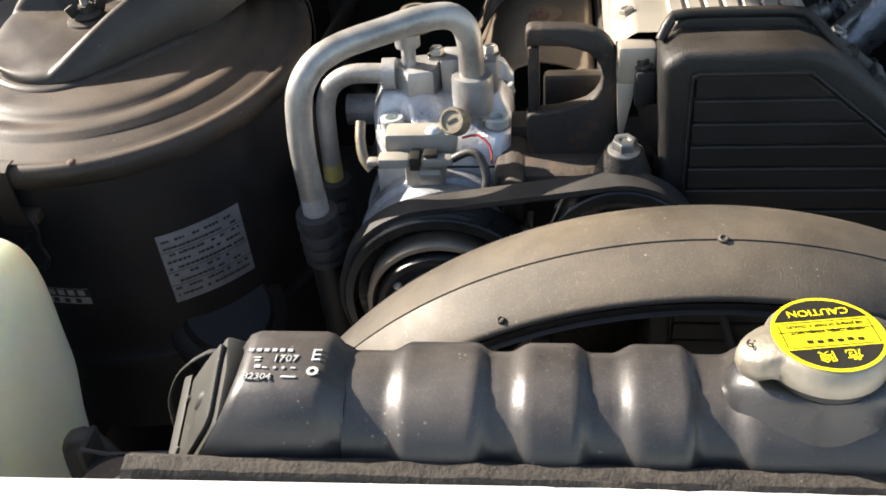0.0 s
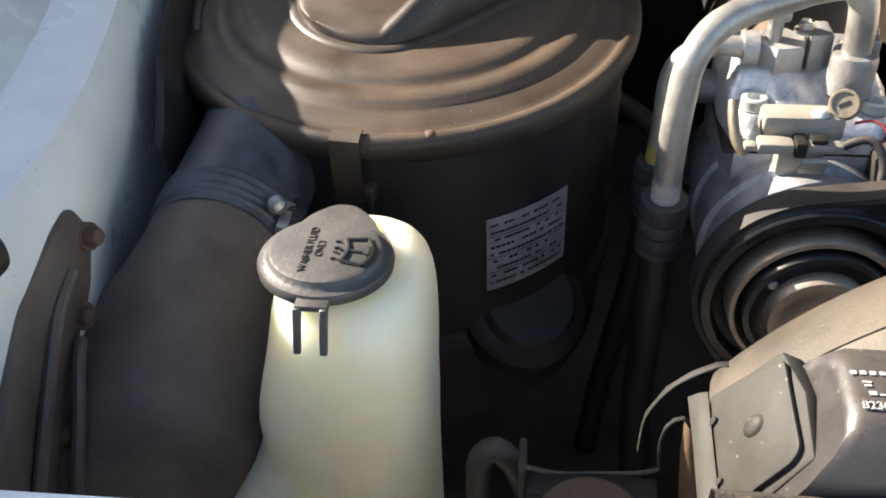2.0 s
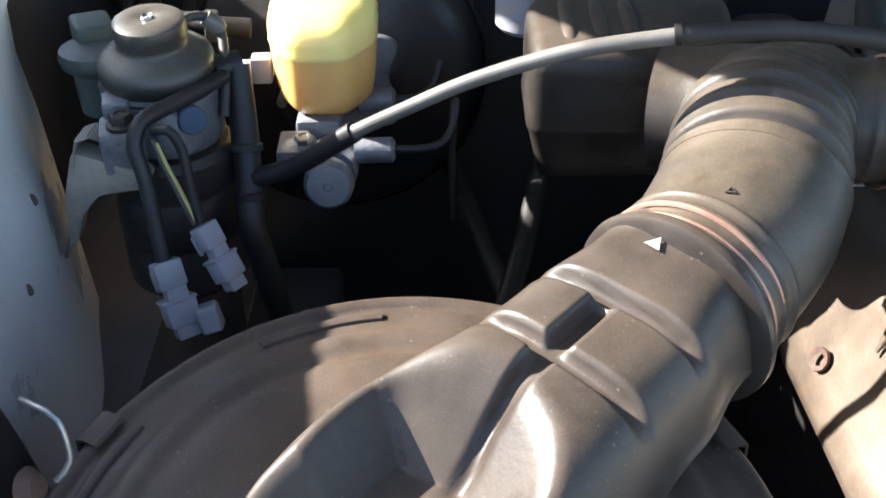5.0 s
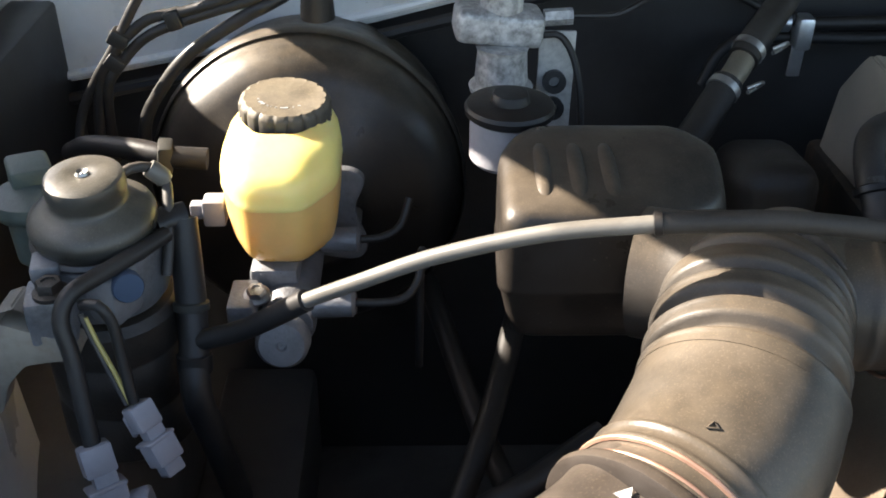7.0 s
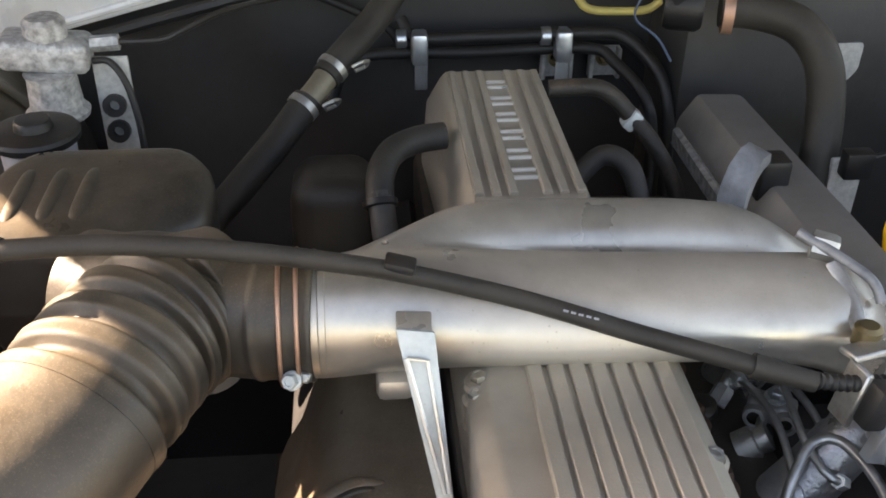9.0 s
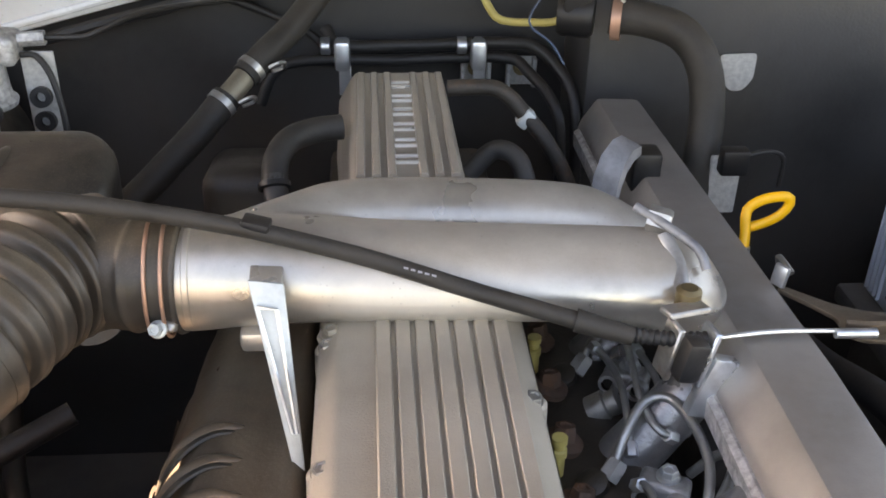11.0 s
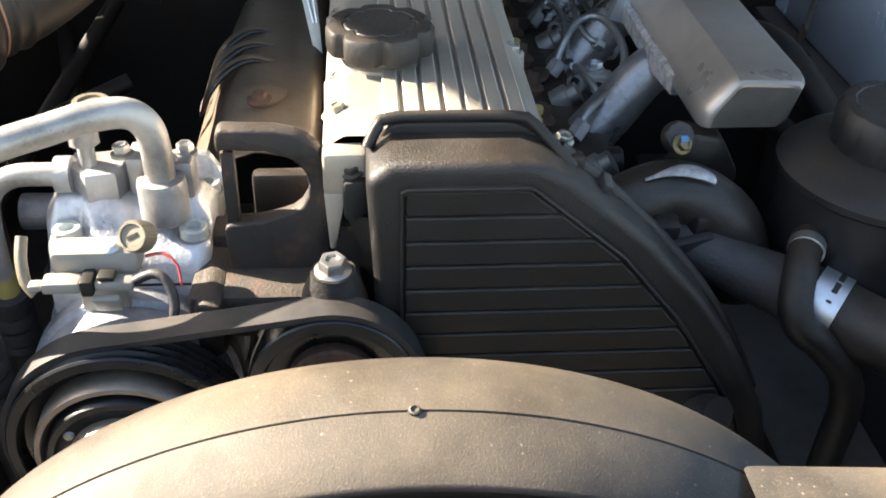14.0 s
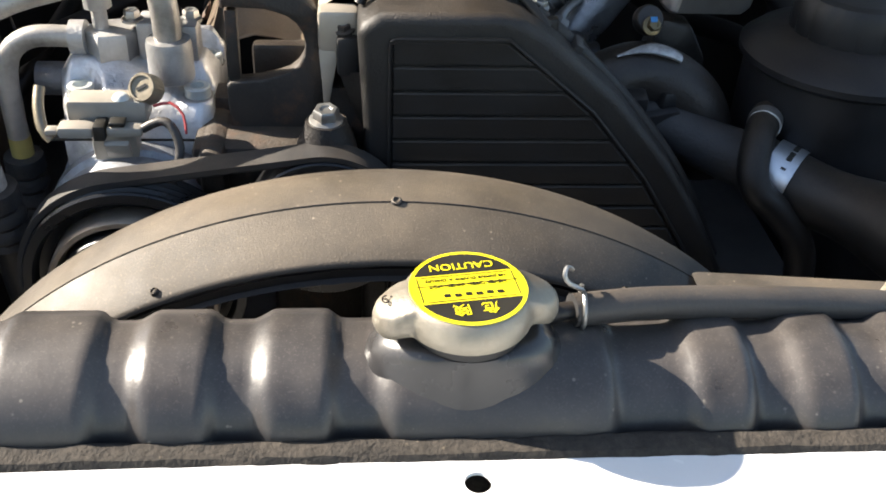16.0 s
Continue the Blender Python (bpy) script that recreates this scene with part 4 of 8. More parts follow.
def idler_pulley():
    root = thing("idler_pulley", along((0.043, 0.494, 0.985), (0, -1, 0)), "black belt idler pulley with a rusty bearing", "pulley")
    part("rim", turned([(0.012, -0.022), (0.0445, -0.022), (0.0450, -0.021), (0.0450, -0.001), (0.0442, 0.0), (0.0380, 0.0005), (0.0365, -0.002), (0.0355, -0.007), (0.024, -0.009)], 64), "pulley", root)
    part("bearing", turned([(0.0245, -0.010), (0.0240, -0.003), (0.0225, -0.002), (0.0170, -0.0025), (0.0160, -0.004), (0.0095, -0.003)], 48), "rusty", root, "rust-brown bearing ring")
    part("bolt", hexagon(0.0085, 0.004, 0.0105), "steel", root, "worn hexagon bolt").matrix_local = pose(0, 0, -0.003)
    return root


def crank_pulley():
    root = thing("crank_pulley", along((0.085, 0.492, 0.74), (0, -1, 0)), "black crankshaft pulley deep behind the shroud", "pulley")
    part("rim", turned([(0.03, -0.03), (0.083, -0.03), (0.085, -0.028), (0.085, -0.001), (0.083, 0.0), (0.076, 0.0), (0.074, -0.010), (0.035, -0.012)], 64), "pulley", root)
    part("hub", turned([(0.036, -0.013), (0.034, -0.002), (0.030, 0.0), (0, 0.0)], 40), "darksteel", root)
    return root


compressor_pulley()
idler_pulley()
crank_pulley()


def belt_loop():
    """The outer path of the belt round its three pulleys, as (x, z), and the same shrunk by its thickness."""
    discs = [((-0.067, 0.949), 0.0682), ((0.043, 0.985), 0.0487), ((0.085, 0.74), 0.0882)]

    def ring(extra):
        pts = []
        n = len(discs)
        for i in range(n):
            (cx, cz), r = discs[i]
            (px, pz), pr = discs[i - 1]
            (nx, nz), nr = discs[(i + 1) % n]

            def normal(ax, az, ar, bx, bz, br):
                d = Vector((bx - ax, bz - az))
                base = math.atan2(d.y, d.x)
                return base + math.acos((ar - br) / d.length)
            a0 = normal(px, pz, pr, cx, cz, r)
            a1 = normal(cx, cz, r, nx, nz, nr)
            while a1 > a0:
                a1 -= 2 * math.pi
            while a0 - a1 > 2 * math.pi:
                a1 += 2 * math.pi
            for k in range(25):
                a = a0 + (a1 - a0) * k / 24
                pts.append((cx + (r - extra) * math.cos(a), cz + (r - extra) * math.sin(a)))
        return pts
    return ring(0.0), ring(0.0034)


outer, inner = belt_loop()
rows = []
for (x, z), (u, w) in zip(outer, inner):
    rows.append([(x, 0.4955, z), (x, 0.4965, z), (x, 0.5115, z), (x, 0.5125, z), (u, 0.5125, w), (u, 0.4955, w)])
rows.append(rows[0])
belt = thing("drive_belt", pose(0, 0, 0), "black ribbed rubber drive belt over the pulleys", "belt")
part("backing", skin(rows, True), "belt", belt, "smooth outer face of the belt", angle=50)
for y in (0.4972, 0.5006, 0.5040, 0.5074, 0.5108):
    ridge = [[(u, y - 0.0012, w), (u + (u - x) * 0.5, y, w + (w - z) * 0.5), (u, y + 0.0012, w)] for (x, z), (u, w) in zip(outer + outer[:1], inner + inner[:1])]
    part("rib", skin(ridge), "belt", belt, angle=50)


# ---- air-conditioning compressor and its pipes ----
def compressor():
    root = thing("compressor", pose(0, 0, 0), "pale cast-aluminium air-conditioning compressor with fittings", "compressor")
    body = moved(turned([(0, 0), (0.030, 0), (0.034, 0.002), (0.050, 0.004), (0.0555, 0.007), (0.0555, 0.022), (0.0590, 0.024), (0.0590, 0.034), (0.0560, 0.036), (0.0560, 0.062), (0.0590, 0.064), (0.0590, 0.078), (0.0560, 0.080), (0.0560, 0.125), (0, 0.125)], 56),
                 along((-0.070, 0.5175, 0.953), (0, 1, 0)))
    part("body", body, "alu_stain", root, "sand-cast aluminium barrel stained grey")
    seats = ((-0.103, 0.573, 1.0320), (-0.034, 0.572, 1.0322), (-0.0325, 0.622, 1.0310))
    cast = []
    for j in range(34):
        y = 0.556 + 0.084 * j / 33
        row = []
        for i in range(41):
            x = -0.119 + 0.094 * i / 40 + 0.006 * smooth01(0.60, 0.556, y) * (1 - i / 40)
            z = 1.0285 + 0.0205 * smooth01(0.560, 0.592, y) - 0.0050 * math.exp(-((x + 0.067) / 0.009) ** 2) * smooth01(0.565, 0.585, y)
            z -= 0.011 * (1 - smooth01(0.0, 0.009, min(x + 0.1195 - 0.006 * smooth01(0.60, 0.556, y), -0.0245 - x))) + 0.009 * (1 - smooth01(0.556, 0.562, y))
            for bx, by, bz in seats:
                z += (bz - z) * (1 - smooth01(0.0092, 0.0135, math.hypot(x - bx, y - by)))
            row.append((x, y, z + 0.0005 * noise.noise((x * 160, y * 160, 2))))
        cast.append([(row[0][0], y, 0.985), *row, (row[-1][0], y, 0.985)])
    cast.insert(0, [(x, y, 0.985) for x, y, z in cast[0]])
    cast.append([(x, y, 0.985) for x, y, z in cast[-1]])
    head = part("head", skin(cast), "alu_pale", root, "cast cylinder head sloping to its corner bolts", angle=55)
    part("fitting", turned([(0, 0), (0.0160, 0), (0.0165, 0.002), (0.0165, 0.023), (0.0155, 0.0250), (0, 0.0255)], 6, pose(-0.0870, 0.601, 1.038, 0, 0, 12)), "alu", root, "faceted machined pipe fitting")
    part("fitting", block(-0.0715, -0.058, 0.596, 0.618, 1.036, 1.068, 0.002), "alu", root, "square machined pipe fitting")
    part("fitting", turned([(0, 0), (0.0125, 0), (0.0135, 0.001), (0.0135, 0.022), (0.0127, 0.0255), (0.0105, 0.0262), (0, 0.0262)], 32, pose(-0.0495, 0.580, 1.040)), "alu", root, "round machined pipe fitting")
    part("fitting", moved(box(0.014, 0.018, 0.028, 0.002), pose(-0.0405, 0.596, 1.056)), "alu", root)
    part("collar", moved(turned([(0, 0), (0.0105, 0), (0.0105, 0.009), (0, 0.009)], 24), along((-0.1105, 0.598, 1.058), (1, 0, 0))), "alu", root)
    for x, y, z in seats:
        b = part("socket_bolt", turned([(0, 0), (0.0078, 0), (0.0078, 0.0062), (0.0070, 0.0070), (0.0044, 0.0070), (0.0042, 0.003), (0, 0.003)], 24, pose(x, y, z)), "dullzinc", root, "socket-head bolt")
        part("washer", turned([(0.0079, 0), (0.0092, 0), (0.0092, 0.0008), (0.0079, 0.0008)], 24, pose(x, y, z)), "alu", b)
    for x, y, z in ((-0.074, 0.603, 1.068), (-0.0385, 0.602, 1.069)):
        part("hex_bolt", moved(hexagon(0.0050, 0.006, 0.0066), pose(x, y, z)), "steel", root, "worn fitting bolt")
    valve = part("valve_stem", turned([(0, 0), (0.0048, 0), (0.0048, 0.014), (0.0085, 0.0155), (0.0085, 0.024), (0.0072, 0.0255), (0, 0.0255)], 10, pose(-0.0925, 0.600, 1.0615)), "alu", root)
    part("valve_cap", turned([(0, 0), (0.0098, 0), (0.0104, 0.001), (0.0104, 0.013), (0.0098, 0.0145), (0.007, 0.0145), (0.0068, 0.0132), (0, 0.0132)], 48, pose(-0.0860, 0.6035, 1.0865), 24, 0.05), "brass", root, "knurled grey service cap")
    bc = part("brass_cap", moved(turned([(0, 0), (0.0084, 0), (0.0088, 0.001), (0.0088, 0.011), (0.0080, 0.0125), (0.0068, 0.0125), (0.0066, 0.0114), (0, 0.0114)], 56, None, 28, 0.04), along((-0.057, 0.553, 1.0450), (-0.28, -0.75, 0.52))), "brass", root, "knurled aged brass cap")
    part("slot", moved(box(0.0065, 0.0018, 0.0006), along((-0.057, 0.553, 1.045), (-0.28, -0.75, 0.52)) @ pose(0, 0, 0.0116, 0, 0, 35)), "inkblack", bc)
    # pressure switch block and its plug
    sw = part("switch", block(-0.1035, -0.058, 0.538, 0.5555, 1.0300, 1.0450, 0.003), "plugbeige", root, "pale grey switch housing")
    part("switch_foot", block(-0.092, -0.066, 0.5385, 0.550, 1.006, 1.0298, 0.002), "plugbeige", sw)
    part("screw", turned([(0, 0.003), (0.002, 0.003), (0.004, 0.002), (0.005, 0)], 16, pose(-0.0725, 0.5425, 1.0450)), "dullzinc", sw)
    part("gasket", block(-0.1200, -0.0240, 0.5555, 0.6405, 1.0095, 1.0115, 0.0008), "inkblack", head)
    pl = part("plug", block(-0.1068, -0.0868, 0.5255, 0.5370, 1.0275, 1.0345, 0.0018), "plugbeige", root, "grey two-way wiring plug")
    part("tail", block(-0.1140, -0.1070, 0.527, 0.534, 1.0285, 1.0325, 0.0015), "plugbeige", pl)
    part("mate", block(-0.0800, -0.0597, 0.5265, 0.5360, 1.0280, 1.0340, 0.0018), "plugbeige", pl)
    part("lock_tab", block(-0.0866, -0.0802, 0.5245, 0.5375, 1.0265, 1.0360, 0.001), "inkblack", pl)
    part("lock_tab", block(-0.078, -0.069, 0.527, 0.5355, 1.0342, 1.0372, 0.001), "inkblack", pl)
    part("wire", tube([(-0.0600, 0.531, 1.0315), (-0.0500, 0.530, 1.0370), (-0.0430, 0.527, 1.0355), (-0.0385, 0.521, 1.0250), (-0.0420, 0.514, 1.010), (-0.052, 0.506, 0.995)], 0.0027, 10), "grey_hose", root, "taped grey wiring")
    part("wire", tube([(-0.0540, 0.539, 1.0420), (-0.0440, 0.537, 1.0450), (-0.0365, 0.532, 1.0400), (-0.0350, 0.526, 1.0310)], 0.0009, 6), "red", root, "thin red wire")
    part("sleeve", tube([(-0.112, 0.532, 1.024), (-0.117, 0.535, 1.030), (-0.1195, 0.543, 1.040), (-0.1195, 0.551, 1.0475)], 0.0032, 10), "brass", root, "short brown wire sleeve")
    part("tab", moved(box(0.014, 0.004, 0.012, 0.001), pose(-0.0745, 0.528, 1.0200, 25)), "plugbeige", root)
    part("lug", block(-0.03, -0.014, 0.52, 0.60, 0.985, 1.022, 0.006), "darksteel", root, "dark bracket arm behind the compressor")
    part("port", moved(turned([(0, 0), (0.011, 0), (0.011, 0.03), (0, 0.03)], 20), along((-0.112, 0.62, 1.02), (-1, 0, 0))), "dullalu", root)
    return root


compressor()


def ac_pipe(points, r, label, hose_points, tag):
    root = thing("refrigerant_pipe", pose(0, 0, 0), label, "pipe", "refrigerant pipes")
    part("tube", tube(points, r, 24, step=0.003), "pipe", root)
    end = Vector(points[-1])
    d = (end - Vector(points[-2])).normalized()
    prof = [(r, -0.004), (r + 0.0055, -0.003), (r + 0.0062, 0.0)]
    for i in range(3):
        z = 0.003 + 0.0115 * i
        prof += [(r + 0.006, z), (r + 0.0065, z + 0.0045), (r + 0.0045, z + 0.0068), (r + 0.0040, z + 0.0085), (r + 0.0052, z + 0.0105)]
    prof += [(r + 0.006, 0.038), (r + 0.003, 0.0395), (0, 0.0395)]
    part("crimp", moved(turned(prof, 32), along(end, d)), "housing", root, "crimped grey steel hose ferrule")
    part("tape", moved(turned([(r + 0.0003, 0), (r + 0.0004, 0.016)], 28), along(end - d * 0.018, d)), tag, root, "strip of pale tape")
    part("hose", tube([end + d * 0.038, *hose_points], r + 0.0028, 18), "hose", root, "black rubber refrigerant hose")
    return root


ac_pipe([(-0.0495, 0.580, 1.060), (-0.0498, 0.5805, 1.082), (-0.0525, 0.580, 1.0975), (-0.062, 0.577, 1.1065), (-0.080, 0.570, 1.1075), (-0.100, 0.5615, 1.1045), (-0.124, 0.551, 1.1005), (-0.140, 0.538, 1.095),
         (-0.1495, 0.530, 1.081), (-0.1525, 0.527, 1.060), (-0.1535, 0.529, 1.03), (-0.153, 0.535, 0.987)], 0.0083,
        "bare aluminium refrigerant pipe arching from the compressor", [(-0.152, 0.545, 0.90), (-0.15, 0.56, 0.78), (-0.14, 0.58, 0.66)], "paint_white")
ac_pipe([(-0.104, 0.5965, 1.0585), (-0.118, 0.595, 1.0600), (-0.134, 0.5945, 1.0590), (-0.1460, 0.594, 1.051), (-0.1515, 0.593, 1.036), (-0.1525, 0.592, 1.01), (-0.1535, 0.595, 0.975)], 0.0066,
        "thinner aluminium refrigerant pipe beside the large one", [(-0.157, 0.605, 0.88), (-0.17, 0.62, 0.77), (-0.18, 0.63, 0.66)], "paleyellow")


# ---- air cleaner, its duct and the washer bottle ----
AIR = pose(-0.3183, 0.6330, 1.0668, 6.1, 0, 0)


def air_cleaner():
    root = thing("air_cleaner", AIR, "round black air cleaner canister with a dusty brown lid", "air cleaner")
    can = turned([(0.1405, -0.004), (0.1420, -0.012), (0.1418, -0.02), (0.1410, -0.16), (0.139, -0.168), (0.140, -0.172), (0.144, -0.176), (0.144, -0.186), (0.140, -0.19), (0.137, -0.26), (0.06, -0.28), (0, -0.28)], 96)
    body = part("canister", can, "can", root, "satin black steel canister")
    prof = [(0.1375, -0.0135), (0.1470, -0.0135), (0.1492, -0.0115), (0.1500, -0.006), (0.1497, -0.001), (0.1470, 0.0022), (0.1440, 0.0030), (0.1415, 0.0015), (0.1395, 0.0010), (0.1370, 0.0022), (0.1265, 0.0040), (0.1235, 0.0048),
            (0.1205, 0.0078), (0.1170, 0.0088), (0.1135, 0.0090), (0.1110, 0.0084), (0.1080, 0.0080), (0.1055, 0.0086), (0.1030, 0.0104), (0.1000, 0.0120), (0.094, 0.0128), (0.075, 0.0130), (0.0, 0.0130)]
    lid = part("lid", turned(prof, 128), "lid", root, "pressed lid under rust-brown dust", angle=60)
    for a0, a1, r in ((148, 200, 0.133), (95, 120, 0.133)):
        pts = [(r * math.cos(radians(a0 + (a1 - a0) * i / 10)), r * math.sin(radians(a0 + (a1 - a0) * i / 10)), 0.0036) for i in range(11)]
        part("bead", tube(pts, 0.0028, 8, flat=0.5), "lid", lid)
    for a in (264.5, 152, 24):
        m = pose(0, 0, 0, 0, 0, a)
        strap = [(0.1415, 0.0050), (0.1480, 0.0052), (0.1518, 0.003), (0.1530, -0.004), (0.1528, -0.022), (0.1505, -0.040)]
        rows = [[(r, y, z) for r, z in strap] for y in (-0.0085, 0.0085)]
        s = skin(rows)
        ex = bmesh.ops.extrude_face_region(s, geom=s.faces[:])
        bmesh.ops.translate(s, vec=(-0.0012, 0, -0.0012), verts=[v for v in ex["geom"] if isinstance(v, bmesh.types.BMVert)])
        c = part("clip", moved(s, m), "lid", root, "dusty brown sprung steel clip")
        loop = [(0.150, 0.010, -0.034), (0.151, 0.012, -0.044), (0.152, 0.010, -0.056), (0.153, 0.013, -0.066), (0.154, 0.006, -0.074), (0.154, -0.003, -0.072), (0.153, -0.005, -0.063), (0.152, 0.004, -0.055), (0.150, 0.006, -0.045)]
        part("wire_loop", tube([m @ Vector(p) for p in loop], 0.0013, 6), "hose", c)
        part("pivot", moved(block(0.140, 0.150, -0.004, 0.014, -0.040, -0.032, 0.002), m), "darksteel", c)
    part("drip_mark", moved(turned([(0, 0.0012), (0.002, 0.001), (0.0032, 0)], 10), pose(0.031, -0.1405, 0.0025)), "rusty", lid)
    # silver information sheet and the small part label
    def patch(a0, a1, z0, z1, rad, n=14, tilt=0.0):
        return [[(rad * math.cos(radians(a0 + (a1 - a0) * i / n)), rad * math.sin(radians(a0 + (a1 - a0) * i / n)), z + tilt * i / n) for i in range(n + 1)] for z in (z0, z1)]
    sheet = part("sheet", skin(patch(-65.0, -40.8, -0.1295, -0.0690, 0.1424)), "label", root, "scuffed silver information sheet")
    strips = []
    rnd = random.Random(4)
    for row in range(9):
        z = -0.0740 - 0.0060 * row
        a = -64.0
        while a < -42.5:
            w = rnd.uniform(0.5, 1.5)
            if rnd.random() < (0.8 if row not in (2, 5) else 0.45):
                strips.append(skin(patch(a, a + w * 0.8, z - 0.0022, z, 0.14265, 3)))
            a += w
        if row in (1, 4, 6):
            strips.append(skin(patch(-64.9, -40.9, z - 0.0044, z - 0.0039, 0.14265)))
    part("print", join(*strips), "inkblack", sheet, smooth=False)
    lab = part("part_label", skin(patch(-103.0, -87.0, -0.1190, -0.1040, 0.1417)), "inkblack", root, "small black and white label")
    wl = [skin(patch(-102.7, -87.3, -0.1184, -0.1122, 0.14185)), *[skin(patch(-102.0 + 2.9 * i, -100.0 + 2.9 * i, -0.1106, -0.1056, 0.14185, 3)) for i in range(5)],
          skin(patch(-102.9, -87.1, -0.1046, -0.1041, 0.14185))]
    part("bars", join(*wl), "paint_white", lab, smooth=False)
    part("digits", join(*[skin(patch(-101.6 + 3.3 * i, -100.0 + 3.3 * i, -0.1174, -0.1132, 0.14200, 3)) for i in range(4)]), "inkblack", lab, smooth=False)
    # round dust-ejector seat low on the canister's side
    seat = along((0.1405 * math.cos(radians(-52)), 0.1405 * math.sin(radians(-52)), -0.155), (math.cos(radians(-52)) * 0.55, math.sin(radians(-52)) * 0.55, 0.84))
    part("drain_seat", moved(turned([(0, 0.004), (0.030, 0.004), (0.032, 0.002), (0.034, -0.002), (0.040, -0.004), (0.044, -0.008), (0.044, -0.03)], 40), seat), "can", root, "round black pressed seat low on the side")
    return root


air_cleaner()

# moulded outlet on the lid
EO, ES, EW = Vector((-0.328, 0.613, 0)), Vector((0.7071, 0.7071, 0)), Vector((0.7071, -0.7071, 0))




def outlet_mid(s):
    """How far the moulding's middle stands off its duct's axis."""
    return -0.0060 * smooth01(-0.052, -0.004, s) * (1 - smooth01(0.03, 0.095, s))


def outlet_half_width(s):
    if s < 0:
        return 0.0585 * math.sqrt(max(0.0, 1 - (s / 0.0545) ** 2))
    return 0.0585 - 0.0095 * smooth01(0.02, 0.12, s) - 0.0065 * smooth01(0.13, 0.17, s)


def outlet_dish(s, w):
    """How far the walls round the wing nut's dish rise over its floor."""
    right = 1.05 * ((s - 0.038) * 0.402 + (w - 0.008) * 0.916)
    rear = 1.25 * ((s - 0.041) * 0.90 + (w - 0.004) * 0.43) - 3.0 * max(0.0, -0.003 - w)
    wedge = 1.0 * s - 0.36 * w - 0.0490 - 2.6 * max(0.0, -0.94 * (s - 0.044) - 0.33 * (w + 0.0345))
    left = 1.2 * (-0.031 - 0.95 * max(0.0, 0.008 - s) - w)
    return sum(max(0.0, v) ** 5 for v in (right, rear, wedge, left)) ** 0.2


def outlet_height(s, w, hw):
    """Height over the lid: a rounded body, less a dish round the wing nut with sloping walls, less shallow channels."""
    u = min(1.0, abs(w - outlet_mid(s)) / max(hw, 1e-4))
    top = 0.012 + 0.031 * smooth01(-0.052, 0.022, s) + 0.007 * smooth01(0.0, 0.08, s) + 0.0042 * smooth01(0.12, 0.19, s)
    body = top * (1 - u ** 4.2) ** 0.52
    cone = 0.0115 + outlet_dish(s, w)
    soft = 0.009
    d = max(0.0, soft - abs(body - cone)) / soft
    h = min(body, cone) - d * d * soft * 0.25
    inside = 1 - smooth01(-0.004, 0.006, cone - body)

    def channel(d, half):
        return 1 - smooth01(half * 0.5, half * 1.3, abs(d))
    fade = 1 - smooth01(0.55, 0.92, u)
    cut = max(channel(s - 0.0965, 0.0046) * fade, channel(s - 0.1355 - 0.05 * w, 0.0042) * fade,
              channel(w + 0.0048, 0.0052) * smooth01(0.036, 0.056, s) * (1 - smooth01(0.128, 0.136, s)),
              0.32 * channel(s - 0.036 - 0.28 * (w - 0.010), 0.0060) * smooth01(0.012, 0.022, w) * (1 - smooth01(0.70, 0.95, u)))
    return max(0.0, h - 0.0072 * cut * (1 - 0.6 * inside * (1 - smooth01(0.055, 0.080, s))))


def on_lid(y):
    """The height of the lid's plateau."""
    return 1.0797 + 0.107 * (y - 0.633)


